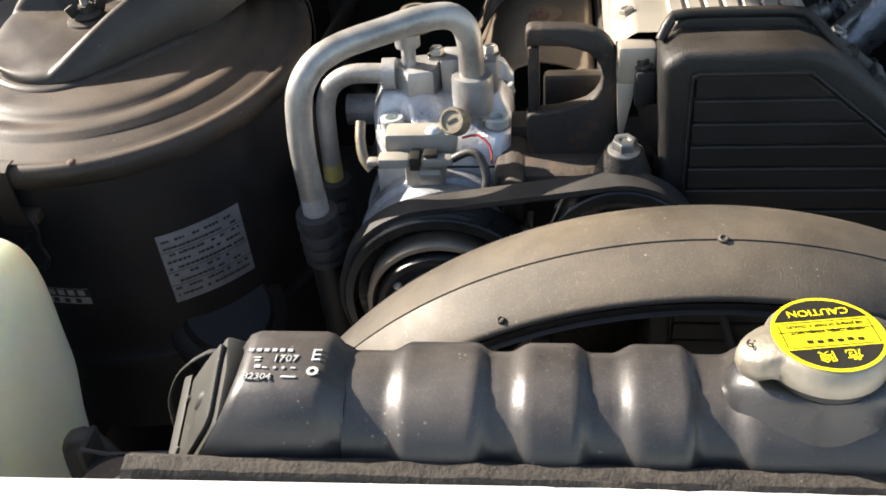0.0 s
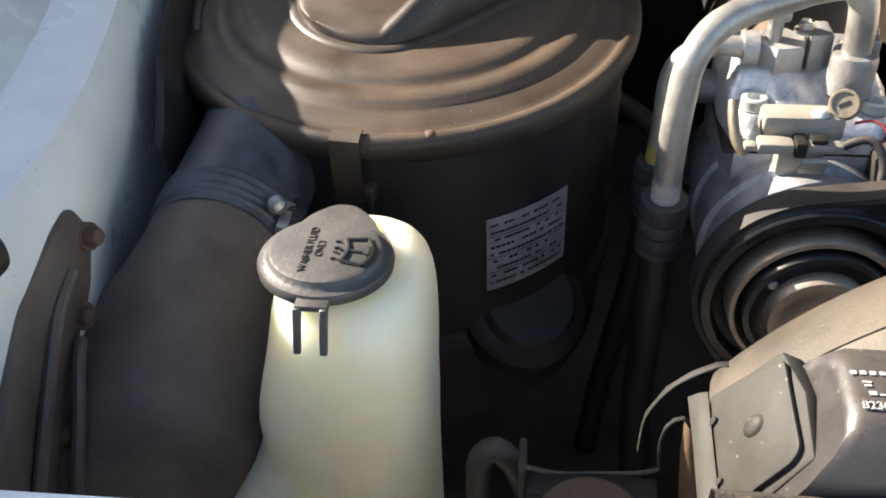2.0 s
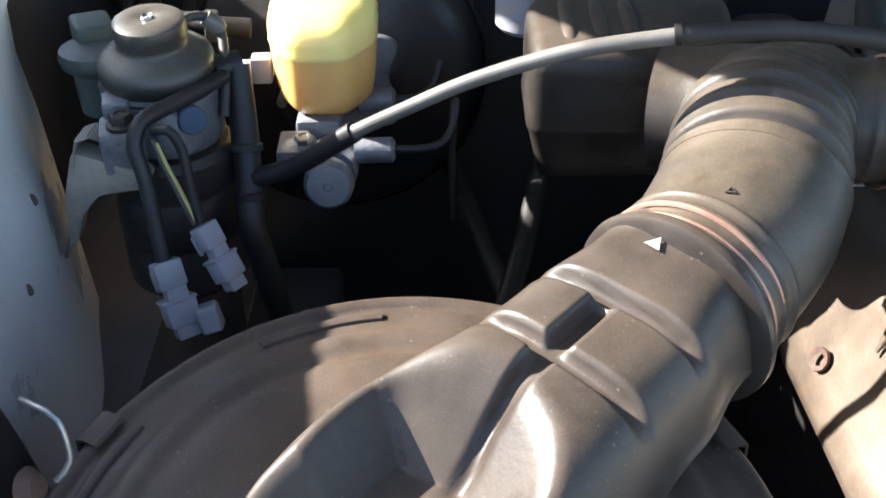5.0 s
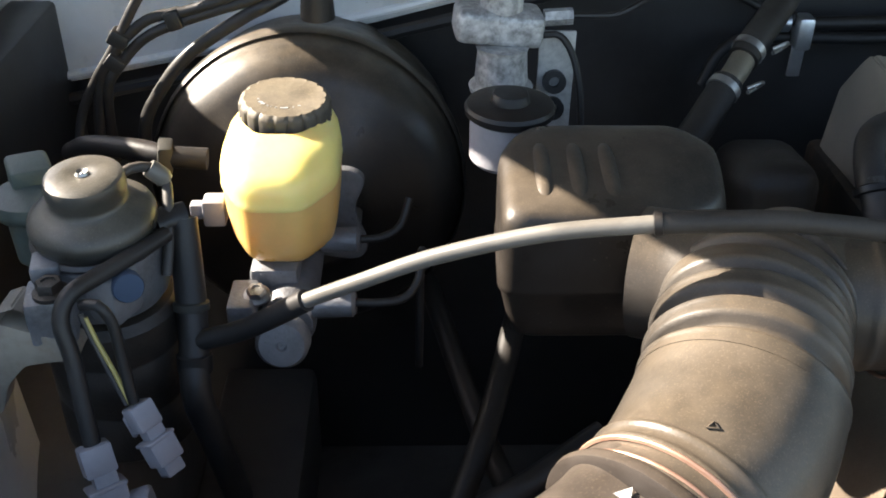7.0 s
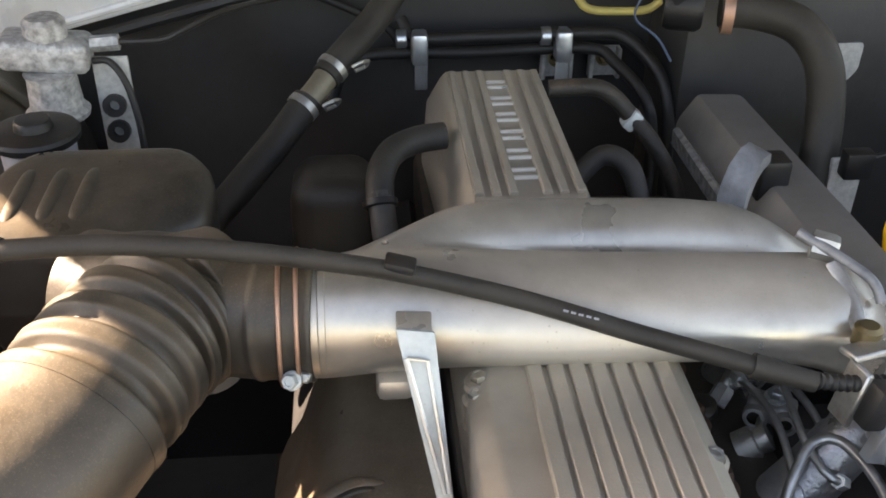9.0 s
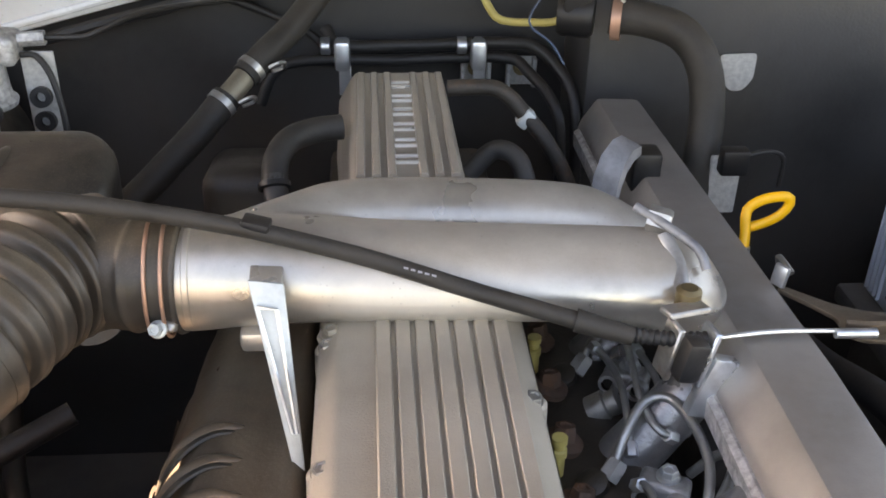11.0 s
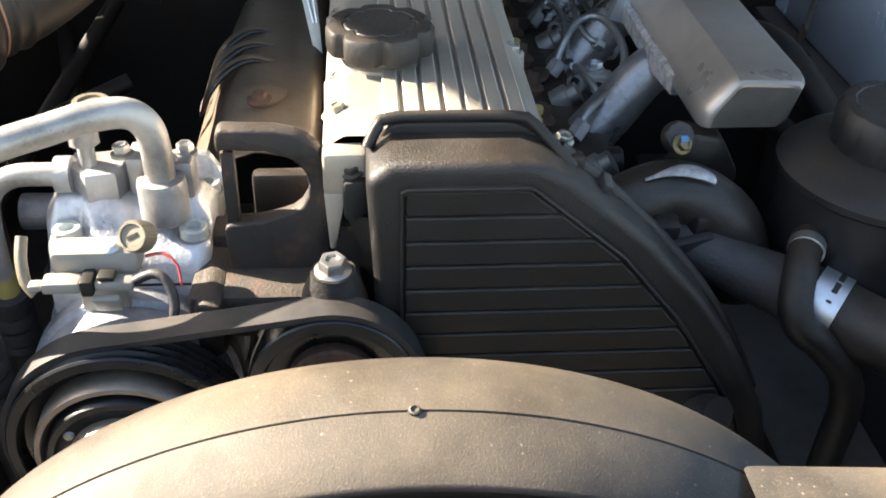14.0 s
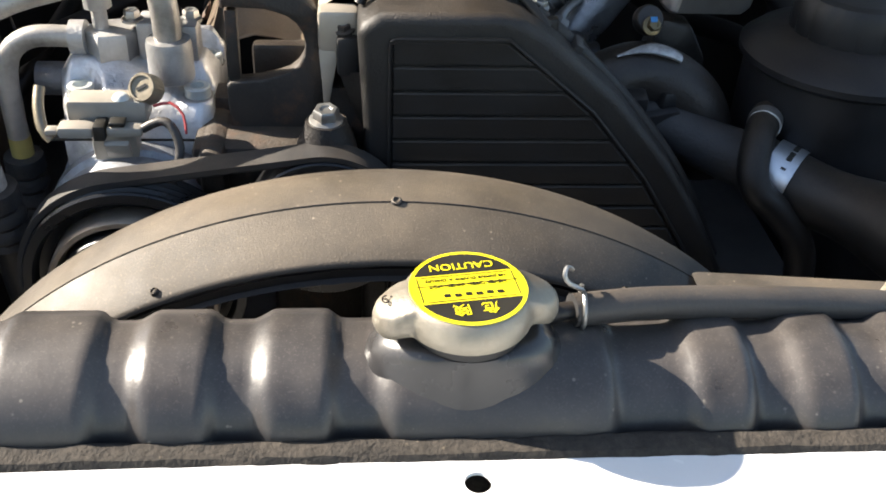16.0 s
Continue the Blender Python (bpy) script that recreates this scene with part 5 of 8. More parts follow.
def air_outlet():
    root = thing("air_outlet", pose(0, 0, 0), "satin black moulded air outlet on the lid", "air duct")
    rows = []
    ns, nw = 200, 120
    for i in range(ns + 1):
        s = -0.0543 + 0.2423 * i / ns
        hw = max(0.0008, outlet_half_width(s))
        row = []
        for k in range(nw + 1):
            u = -1 + 2 * k / nw
            u = math.copysign(abs(u) ** 0.75, u)
            w = hw * u + outlet_mid(s)
            p = EO + ES * s + EW * w
            row.append((p.x, p.y, on_lid(p.y) - 0.0015 + outlet_height(s, w, hw)))
        mid = outlet_mid(s)
        p0, p1 = EO + ES * s + EW * (mid - hw), EO + ES * s + EW * (mid + hw)
        rise = 0.010 * smooth01(0.06, 0.13, s)
        row = [(x, y, max(z, on_lid(y) - 0.001 + rise)) for x, y, z in row]
        row = [(p0.x, p0.y, on_lid(p0.y) - 0.003 + rise), *row, (p1.x, p1.y, on_lid(p1.y) - 0.003 + rise)]
        rows.append(row)
    part("moulding", skin(rows, True, True), "elbow", root, angle=70)
    pts = []
    for i in range(61):
        a = radians(-180 + 6 * i)
        s = -0.0560 * math.cos(a) if abs(a) < math.pi / 2 else -0.105 * math.cos(a)
        hw = 0.0605 * abs(math.sin(a)) if s < 0 else outlet_half_width(s) + 0.002
        p = EO + ES * s + EW * (outlet_mid(s) + math.copysign(hw, a))
        pts.append((p.x, p.y, on_lid(p.y) + 0.0004 - 0.012 * smooth01(0.055, 0.100, s)))
    part("flange", tube(pts, 0.0042, 8, flat=0.45), "elbow", root)
    a, b = EO + ES * 0.1505 + Vector((0, 0, 1.1000)), EO + ES * 0.200 + Vector((0, 0, 1.1060))
    part("collar", moved(turned([(0.0300, 0), (0.0330, 0.002), (0.0390, 0.0265), (0.0470, 0.0275), (0.0492, 0.0290), (0.0496, 0.0320), (0.0485, 0.0345), (0.043, 0.0375), (0.041, 0.058)], 56), along(a, b - a)), "elbow", root)
    tri = bmesh.new()
    corners = []
    for ds, dw in ((-0.0030, -0.0038), (-0.0030, 0.0038), (0.0040, 0.0)):
        s, w = 0.1680 + ds, -0.006 + dw
        p = EO + ES * s + EW * w
        corners.append(tri.verts.new((p.x, p.y, on_lid(p.y) + 0.0002 + outlet_height(s, w, outlet_half_width(s)))))
    tri.faces.new(corners)
    part("arrow_mark", tri, "paint_white", root, "white printed triangle", smooth=False)
    # threaded stud, washer and wing nut
    seat = Vector((-0.3185, 0.6285, 1.0885))
    m = Matrix.Translation(seat) @ pose(0, 0, 0, 5.7, 0, 0)
    part("boss", turned([(0.017, -0.006), (0.016, 0.0), (0.0145, 0.002), (0.012, 0.0025), (0, 0.0025)], 36, m), "elbow", root)
    nut = part("wing_nut", join(turned([(0, 0), (0.0095, 0), (0.0100, 0.002), (0.0085, 0.003), (0.0060, 0.004), (0.0050, 0.009), (0, 0.009)], 28, m @ pose(0, 0, 0.0025)),
                                *[box(0.0075, 0.0024, 0.009, 0.0011, 2, m @ pose(sx * 0.0095 * math.cos(0.5), sx * 0.0095 * math.sin(0.5), 0.0085, 0, sx * 24, 28)) for sx in (-1, 1)]), "darksteel", root, "dark pressed wing nut")
    thread = [(0.0030, 0)]
    for i in range(12):
        thread += [(0.0030, 0.010 + i * 0.0011), (0.0026, 0.01055 + i * 0.0011)]
    thread += [(0.0028, 0.0240), (0, 0.0243)]
    part("stud", turned([(0, 0), *thread], 16, m), "capmetal", nut, "worn threaded stud")
    return root


air_outlet()


def clamp_band(p, d, r, name="hose_clamp", label="zinc worm-drive hose clamp", screw=None, width=0.008, material="zinc", wire=False):
    root = thing(name, along(p, d), label, "hose clamp", "hose clamps")
    if wire:
        for o in (-0.005, 0.004):
            part("band", turned([(r, o - 0.0012), (r + 0.0013, o - 0.0008), (r + 0.0016, o), (r + 0.0013, o + 0.0008), (r, o + 0.0012)], 56), "copper", root, "copper-coloured clamp wire")
    else:
        part("band", turned([(r, -width / 2), (r + 0.0009, -width / 2), (r + 0.0009, width / 2), (r, width / 2)], 48), material, root)
    if screw is not None:
        a = radians(screw)
        m = Matrix.Translation((math.cos(a) * (r + 0.006), math.sin(a) * (r + 0.006), 0)) @ pose(0, 0, 0, 0, 0, screw)
        part("housing", box(0.010, 0.012, 0.014, 0.0015, 2, m), "zinc", root)
        part("screw", moved(hexagon(0.0048, 0.014, 0.0062), m @ pose(0, 0.006, 0, -90, 0, 0)), "zinc", root)
        part("tail", box(0.003, 0.030, 0.013, 0.001, 1, m @ pose(0.006, 0.002, 0)), "steel", root)
    return root


HOSE = [(-0.200, 0.741, 1.1055), (-0.179, 0.764, 1.1085), (-0.161, 0.787, 1.1145), (-0.147, 0.812, 1.120), (-0.137, 0.838, 1.122), (-0.126, 0.866, 1.122), (-0.110, 0.891, 1.120), (-0.088, 0.908, 1.116)]
TEE = [(-0.036, 0.8842, 1.1195), (-0.060, 0.8862, 1.1195), (-0.086, 0.8935, 1.1180), (-0.115, 0.907, 1.1140), (-0.145, 0.922, 1.1095), (-0.166, 0.932, 1.1070)]


def intake_hose():
    root = thing("intake_hose", pose(0, 0, 0), "dusty black rubber intake hose with bellows", "hose")
    line = spline(HOSE, 0.0012)
    first = next(i for i, p in enumerate(line) if p.y > 0.807)

    def cuff(f):
        base = 0.0438 + 0.0026 * smooth01(0.25, 0.80, f)
        for c in (0.05, 0.19, 0.31):
            base += 0.0016 * math.exp(-((f - c) / 0.025) ** 2)
        return base

    def folds(f):
        base = 0.0464 - 0.0006 * smooth01(0.6, 1.0, f)
        for k in range(5):
            v = abs(f - 0.105 - 0.165 * k) / 0.034
            base -= 0.0072 * math.exp(-v ** 4) - 0.0010 * math.exp(-((f - 0.060 - 0.165 * k) / 0.016) ** 2)
        return base

    def junction(f):
        base = 0.0345 + 0.0050 * smooth01(0.28, 0.55, f) - 0.0030 * smooth01(0.70, 0.90, f)
        for c in (0.015, 0.105, 0.19):
            base += 0.0013 * math.exp(-((f - c) / 0.013) ** 2)
        return base
    part("cuff", tube(line[:first + 1], cuff, 64, smooth=False, flat=lambda f: 1 - 0.12 * smooth01(0.25, 0.9, f)), "rubber", root, "smooth rubber cuff on the outlet", angle=75)
    part("bellows", tube(line[first:], folds, 72, smooth=False, flat=0.88), "rubber", root, "five rubber bellows folds", angle=75)
    part("junction", tube(TEE, junction, 64, step=0.0012), "rubber", root, "smooth rubber junction at the metal pipe", angle=75)
    part("mould_mark", tube([(-0.1790, 0.7610, 1.1528), (-0.1755, 0.7640, 1.1532), (-0.1745, 0.7605, 1.1528), (-0.1790, 0.7610, 1.1528)], 0.0005, 5, smooth=False), "rubber", root)
    return root


intake_hose()
clamp_band((-0.1925, 0.7495, 1.1068), (0.65, 0.74, 0.12), 0.0440, wire=True, label="copper wire clamp round the intake hose", screw=-70)
clamp_band((-0.0500, 0.8842, 1.1195), (1, 0.02, -0.02), 0.0360, wire=True, label="copper wire clamp at the metal pipe", screw=-62)
for p, d in (((-0.166, 0.905, 1.112), (-0.3, -0.9, 0.3)), ((-0.049, 0.8480, 1.1055), (-0.25, -0.8, 0.5))):
    root = thing("clamp_screw", along(p, d), "small zinc clamp screw with its lug", "screw", "clamp screws")
    part("head", hexagon(0.0042, 0.006, 0.0052), "dullzinc", root)
    part("lug", box(0.017, 0.006, 0.006, 0.0012, 1, pose(0, 0.002, -0.0045)), "steel", root)
    part("shank", turned([(0, -0.016), (0.0028, -0.016), (0.0028, -0.001), (0, -0.001)], 14), "steel", root)


def intake_duct():
    root = thing("intake_duct", pose(0, 0, 0), "grey plastic air intake duct down to the wing", "air duct")
    part("upper_tube", tube([(-0.388, 0.580, 1.022), (-0.392, 0.530, 1.019), (-0.395, 0.485, 1.015), (-0.397, 0.440, 1.010)], lambda f: 0.0395 - 0.0025 * f + 0.006 * (1 - smooth01(0, 0.5, f)), 40), "blueduct", root, "blue-grey inlet stub on the canister")
    part("cuff", tube([(-0.396, 0.466, 1.0130), (-0.397, 0.456, 1.0115), (-0.3975, 0.446, 1.0095)], lambda f: 0.0378 + 0.0016 * math.sin(f * 12.4) ** 2, 48, step=0.0008), "blueduct", root)
    part("lower_tube", tube([(-0.3975, 0.447, 1.0095), (-0.3985, 0.430, 1.004), (-0.401, 0.408, 0.991), (-0.408, 0.386, 0.968), (-0.424, 0.362, 0.944), (-0.462, 0.345, 0.930)], lambda f: 0.0375 + 0.0265 * smooth01(0, 0.60, f), 56), "duct", root, "dusty brown-grey elbow")
    fl = prism(rounded([(0.382, 1.077), (0.364, 1.076), (0.323, 1.066), (0.296, 1.040), (0.266, 1.014), (0.245, 0.94), (0.300, 0.94), (0.335, 0.985), (0.352, 1.018), (0.378, 1.032), (0.393, 1.055)], 0.006, 3), 0.006, 0.0015)
    part("flange", moved(fl, Matrix(((0, 1, 0, -0.4425), (1, 0, 0, 0), (0, 0, 1, 0), (0, 0, 0, 1)))), "duct", root, "mounting flange against the wing")
    part("rib", tube([(-0.436, 0.366, 1.052), (-0.435, 0.345, 1.046), (-0.434, 0.326, 1.032), (-0.433, 0.300, 1.008), (-0.433, 0.280, 0.985), (-0.433, 0.268, 0.96)], 0.0032, 8), "duct", root)
    part("rib", tube([(-0.433, 0.352, 1.024), (-0.430, 0.338, 1.018), (-0.428, 0.322, 1.000), (-0.427, 0.308, 0.985), (-0.427, 0.295, 0.96)], 0.0030, 8), "duct", root)
    for y, z, k in ((0.386, 1.057, 1.5), (0.363, 1.028, 0.9), (0.321, 0.992, 0.9)):
        part("flange_bolt", moved(turned([(0, 0.005), (0.0035, 0.005), (0.0045, 0.004), (0.005, 0.001), (0.0068, 0.001), (0.0068, -0.004)], 20), along((-0.4355, y, z), (1, -0.3, 0.25)) @ Matrix.Diagonal((1, 1, k, 1))), "rusty", root, "rust-brown fixing")
    lug = part("clamp_lug", moved(box(0.006, 0.020, 0.010, 0.001), pose(-0.360, 0.447, 1.026, 10, 20, 0)), "steel", root)
    part("clamp_screw", moved(turned([(0, 0.005), (0.0012, 0.0042), (0.0045, 0.0055), (0.0062, 0.004), (0.0062, 0), (0.003, 0), (0.003, -0.012)], 18), along((-0.362, 0.446, 1.036), (-0.1, -0.5, 0.8)) @ Matrix.Diagonal((0.8, 0.8, 0.8, 1))), "steel", lug, "cross-head clamp screw")
    part("strut", tube([(-0.372, 0.500, 1.005), (-0.360, 0.472, 1.020), (-0.356, 0.449, 1.030)], 0.003, 8), "can", root)
    return root


intake_duct()


def washer_bottle():
    root = thing("washer_bottle", pose(0, 0, 0), "milky white plastic washer bottle, partly full", "washer bottle")
    secs = [(1.0625, -0.311, 0.374, 0.021, 0.026, 2.2), (1.0595, -0.3095, 0.375, 0.028, 0.034, 2.4), (1.054, -0.3085, 0.376, 0.0325, 0.041, 2.6), (1.044, -0.3085, 0.376, 0.0355, 0.046, 2.8), (1.025, -0.3095, 0.376, 0.0375, 0.0495, 3),
            (1.000, -0.3130, 0.3755, 0.0405, 0.0520, 3.0), (0.985, -0.3150, 0.3755, 0.0420, 0.0530, 3.0), (0.972, -0.3140, 0.3765, 0.0410, 0.0525, 3.0), (0.958, -0.3160, 0.376, 0.0430, 0.0530, 3), (0.940, -0.330, 0.370, 0.0570, 0.0545, 3.1), (0.90, -0.345, 0.360, 0.074, 0.056, 3.4), (0.70, -0.345, 0.36, 0.074, 0.056, 3.6)]
    rows = []
    for z, cx, cy, hx, hy, e in secs:
        row = []
        for i in range(56):
            a = 2 * math.pi * i / 56
            c, s = math.cos(a), math.sin(a)
            row.append((cx + hx * math.copysign(abs(c) ** (2 / e), c), cy + hy * math.copysign(abs(s) ** (2 / e), s), z))
        rows.append(row)
    body = skin(rows, True, True)
    ob = part("bottle", body, "washer", root, angle=70)
    sub = ob.modifiers.new("round", "SUBSURF")
    sub.levels = sub.render_levels = 1
    m = pose(-0.3170, 0.3640, 1.0668, -2, 1, 0)
    cap = part("cap", turned([(0.0, -0.003), (0.0275, -0.003), (0.0293, -0.002), (0.0296, 0.001), (0.0288, 0.0026), (0.0262, 0.0031), (0.0250, 0.0042), (0.0240, 0.0062), (0.0226, 0.0068), (0, 0.0070)], 64, m), "greycap", root, "dusty dark grey snap cap with raised washer symbol")
    part("rear_tab", moved(prism(rounded([(-0.0225, -0.012), (0.0225, -0.012), (0.0140, 0.006), (0.0045, 0.0150), (-0.0045, 0.0150), (-0.0140, 0.006)], 0.004, 3), 0.0040, 0.0012), m @ Matrix(((1, 0, 0, 0), (0, 0, 1, 0.0300), (0, 1, 0, -0.0042), (0, 0, 0, 1)))), "greycap", cap)
    for sx in (-0.0052, 0.0058):
        strap = prism([(-0.0018, 0), (0.0018, 0), (0.0015, -0.020), (-0.0015, -0.020)], 0.0024, 0.0005, 1)
        part("hinge_strap", moved(strap, m @ pose(sx, -0.0355, 0.0012, -18, 0, 0)), "greycap", cap)
    part("hinge_plate", moved(box(0.0140, 0.0060, 0.0030, 0.0008), m @ pose(0.0003, -0.0310, 0.0)), "greycap", cap)
    tm = m @ pose(0, -0.002, 0.0070, 0, 0, 90)
    lettering("WASHER FLUID", 0.0046, tm @ pose(0.0, 0.0066, 0), "ink", cap, "raised_lettering", 0.0004)
    lettering("ONLY", 0.0046, tm @ pose(0.001, 0.0018, 0), "ink", cap, "raised_lettering", 0.0004)
    sym = [tube([tm @ Vector((u, v, 0.0004)) for u, v in pts], r, 6) for r, pts in (
        (0.0009, [(-0.0100, -0.0180), (-0.0040, -0.0205), (0.0030, -0.0205), (0.0090, -0.0180)]), (0.0009, [(-0.0080, -0.0085), (-0.0030, -0.0100), (0.0030, -0.0100), (0.0078, -0.0085)]),
        (0.0009, [(-0.0100, -0.0180), (-0.0080, -0.0085)]), (0.0009, [(0.0090, -0.0180), (0.0078, -0.0085)]), (0.0007, [(0.0, -0.0100), (-0.0010, -0.0165)]), (0.0010, [(-0.0030, -0.0195), (0.0025, -0.0195)]),
        (0.0006, [(-0.0062, -0.0060), (-0.0062, -0.0040)]), (0.0006, [(-0.0020, -0.0062), (-0.0012, -0.0042)]), (0.0006, [(0.0020, -0.0062), (0.0012, -0.0042)]), (0.0006, [(0.0062, -0.0060), (0.0062, -0.0040)]), (0.0006, [(0.0, -0.0070), (0.0, -0.0082)]))]
    part("symbol", join(*sym), "ink", cap)
    return root


washer_bottle()
solo("hose_loop", tube([(-0.2492, 0.342, 0.8984), (-0.2497, 0.342, 0.9342), (-0.2499, 0.342, 0.9632), (-0.2477, 0.342, 0.9732), (-0.242, 0.342, 0.9777), (-0.2358, 0.342, 0.9718), (-0.231, 0.342, 0.9622), (-0.2269, 0.342, 0.9481), (-0.2241, 0.342, 0.927), (-0.2219, 0.342, 0.9001)], 0.0060, 16), "grey_hose", "grey rubber hose looping beside the radiator", "hose")
root = thing("mount_bracket", pose(0, 0, 0), "thin black steel bracket beside the radiator", "bracket")
part("edge", tube([(-0.228, 0.317, 0.9965), (-0.215, 0.318, 0.9925), (-0.200, 0.321, 0.990), (-0.180, 0.324, 0.9885), (-0.171, 0.326, 0.9895)], 0.0011, 8), "grey_hose", root)
part("shelf", block(-0.227, -0.171, 0.312, 0.325, 0.945, 0.985, 0.001), "can", root)
part("stay", block(-0.231, -0.2275, 0.316, 0.336, 0.945, 0.994, 0.0012), "dustysteel", root, "small grey stay")
solo("mount_cushion", turned([(0, 0.0), (0.0200, 0.0), (0.0220, -0.002), (0.0220, -0.012), (0, -0.012)], 40, pose(-0.2005, 0.2935, 0.9965)), "lid", "round dusty brown radiator mount", "mount")
bolt((-0.1985, 0.2945, 0.9965), (0, -0.1, 1), 0.0046, 0.0040, 0.0068, "hubsteel", "steel bolt on the radiator mount")
solo("panel_bolt", turned([(0, 0.008), (0.0035, 0.008), (0.006, 0.0065), (0.0068, 0.002), (0.0095, 0.001), (0.0095, 0)], 28, pose(-0.242, 0.227, 1.0615)), "white", "white painted dome bolt on the nose panel", "bolt")


# black rubber flap hanging from the wing beside the canister
rows = []
for i in range(16):
    y = 0.475 + 0.0165 * i
    ex, ez = wing_edge(y)
    tz = ez - 0.022 - 0.03 * (1 - smooth01(0.475, 0.53, y)) - 0.05 * smooth01(0.70, 0.722, y)
    rows.append([(ex + 0.0165, y, tz), (ex + 0.0185, y, tz + 0.003), (ex + 0.0215, y, tz), (ex + 0.030, y, tz - 0.05), (ex + 0.034, y, 0.92)])
flap = thing("splash_flap", pose(0, 0, 0), "black rubber splash flap between wing and canister", "flap")
part("sheet", skin(rows), "hose", flap)
part("clip", tube([(-0.470, 0.690, 1.106), (-0.462, 0.684, 1.108), (-0.452, 0.678, 1.106), (-0.449, 0.672, 1.090), (-0.455, 0.668, 1.083)], 0.0013, 8), "steel", flap, "bent wire clip")
part("stud", moved(turned([(0, 0.006), (0.005, 0.005), (0.0075, 0.001), (0.0085, 0)], 18), along((-0.462, 0.66, 1.088), (1, -0.2, 0.3))), "rusty", flap)


# ---- top of the engine ----
def valve_cover():
    root = thing("valve_cover", pose(0, 0, 0), "ribbed cast-aluminium valve cover, dusty and warm toned", "engine cover")

    def z_at(x, y):
        u = (x - 0.100) / 0.060
        crown = 1.1015 - 0.030 * max(0.0, abs(u) - 0.80) ** 1.3 * 2.4
        return crown
    rows = []
    for j in range(60):
        y = 0.558 + (0.965 - 0.558) * j / 59
        row = []
        for i in range(61):
            x = 0.040 + 0.120 * i / 60
            row.append((x, y, z_at(x, y)))
        row = [(0.040, y, 1.035), *row, (0.160, y, 1.035)]
        rows.append(row)
    part("shell", skin(rows, False), "vcover", root, angle=60)
    for k in range(7):
        x = 0.0770 + 0.0113 * k
        b = prism([(-0.0047, 0), (-0.0041, 0.0040), (0.0041, 0.0040), (0.0047, 0)], 0.395, 0.0006, 1)
        part("rib", moved(b, Matrix.Translation((x, 0.568, 1.1005))), "vcover", root)
    part("front_flank", block(0.0402, 0.0630, 0.5455, 0.5605, 1.0725, 1.0975, 0.003), "vcover", root)
    part("front_web", moved(prism([(0.0404, 1.0740), (0.0520, 1.0740), (0.0455, 1.0390), (0.0425, 1.0390)], 0.008, 0.001), Matrix.Translation((0, 0.546, 0))), "vcover", root)
    for x, y in ((0.0478, 0.592), (0.0478, 0.705), (0.0478, 0.850)):
        b = part("cover_bolt", moved(hexagon(0.0046, 0.0045, 0.0062), pose(x, y, 1.0985, 0, -10, 15)), "capmetal", root, "small hexagon cover bolt")
        part("seat", moved(turned([(0, 0.0008), (0.0078, 0.0008), (0.0092, -0.0010)], 24), pose(x, y, 1.0978, 0, -10, 0)), "vcover", b)
    # raised rear section with ribs and the cast maker's mark as plain bars
    rear = skin([[(x, y, z) for x, z in prof] for y, prof in (
        (0.985, [(0.052, 1.03), (0.055, 1.090), (0.0585, 1.101), (0.062, 1.1045), (0.133, 1.1045), (0.137, 1.101), (0.1405, 1.090), (0.143, 1.03)]),
        (0.989, [(0.052, 1.03), (0.055, 1.100), (0.0580, 1.115), (0.0615, 1.1200), (0.1325, 1.1200), (0.136, 1.115), (0.140, 1.100), (0.143, 1.03)]),
        (0.996, [(0.050, 1.03), (0.053, 1.104), (0.0570, 1.1195), (0.0610, 1.1245), (0.1330, 1.1245), (0.137, 1.1195), (0.141, 1.104), (0.144, 1.03)]),
        (1.196, [(0.040, 1.03), (0.0450, 1.100), (0.0555, 1.1195), (0.0600, 1.1250), (0.1310, 1.1250), (0.135, 1.1195), (0.139, 1.104), (0.142, 1.03)]),
        (1.203, [(0.040, 1.03), (0.0460, 1.095), (0.0560, 1.112), (0.0600, 1.116), (0.1310, 1.116), (0.134, 1.112), (0.138, 1.095), (0.142, 1.03)]))], False)
    rr = part("rear_section", rear, "vcover", root)
    for k in range(7):
        x = 0.0645 + 0.0110 * k
        if k in (3,):
            continue
        b = prism([(-0.0033, 0), (-0.0025, 0.0034), (0.0025, 0.0034), (0.0033, 0)], 0.196, 0.0005, 1)
        part("rib", moved(b, Matrix.Translation((x, 0.996, 1.1243))), "vcover", rr)
        f = box(0.0058, 0.0045, 0.022, 0.0012, 1, pose(x, 0.9905, 1.1105, 12))
        part("rib_end", f, "bright", rr, "bright machined rib end")
    spec = []
    zt = 1.1251
    for n, y in enumerate((1.022, 1.050, 1.079, 1.108, 1.136, 1.166)):
        spec += [(0.0975, y - 0.004, 0.0190, 0.0026), (0.0975, y + 0.0065, 0.0190 - 0.004 * (n % 2), 0.0026)]
    for x, y, w, h in spec:
        part("cast_mark", box(w, h, 0.003, 0.0004, 1, Matrix.Translation((x, y, zt))), "bright", rr)
    return root


valve_cover()
for x, y in ((0.0475, 0.641), (0.0465, 0.741), (0.0465, 0.842), (0.1555, 0.683), (0.1550, 0.790), (0.1545, 0.886)):
    solo("cover_boss", turned([(0, -0.02), (0.009, -0.02), (0.0085, -0.004), (0.0065, -0.0025), (0.005, -0.0035), (0, -0.0035)], 20, pose(x, y, 1.096)), "vcover", "cast bolt boss at the cover's edge", "boss", "cover bosses")
    bolt((x, y, 1.0930), (-0.25 if x < 0.1 else 0.25, -0.1, 1), 0.0048, 0.0055, 0.0062, "steel", "small flange bolt in the cover's edge", "cover bolts", 10)


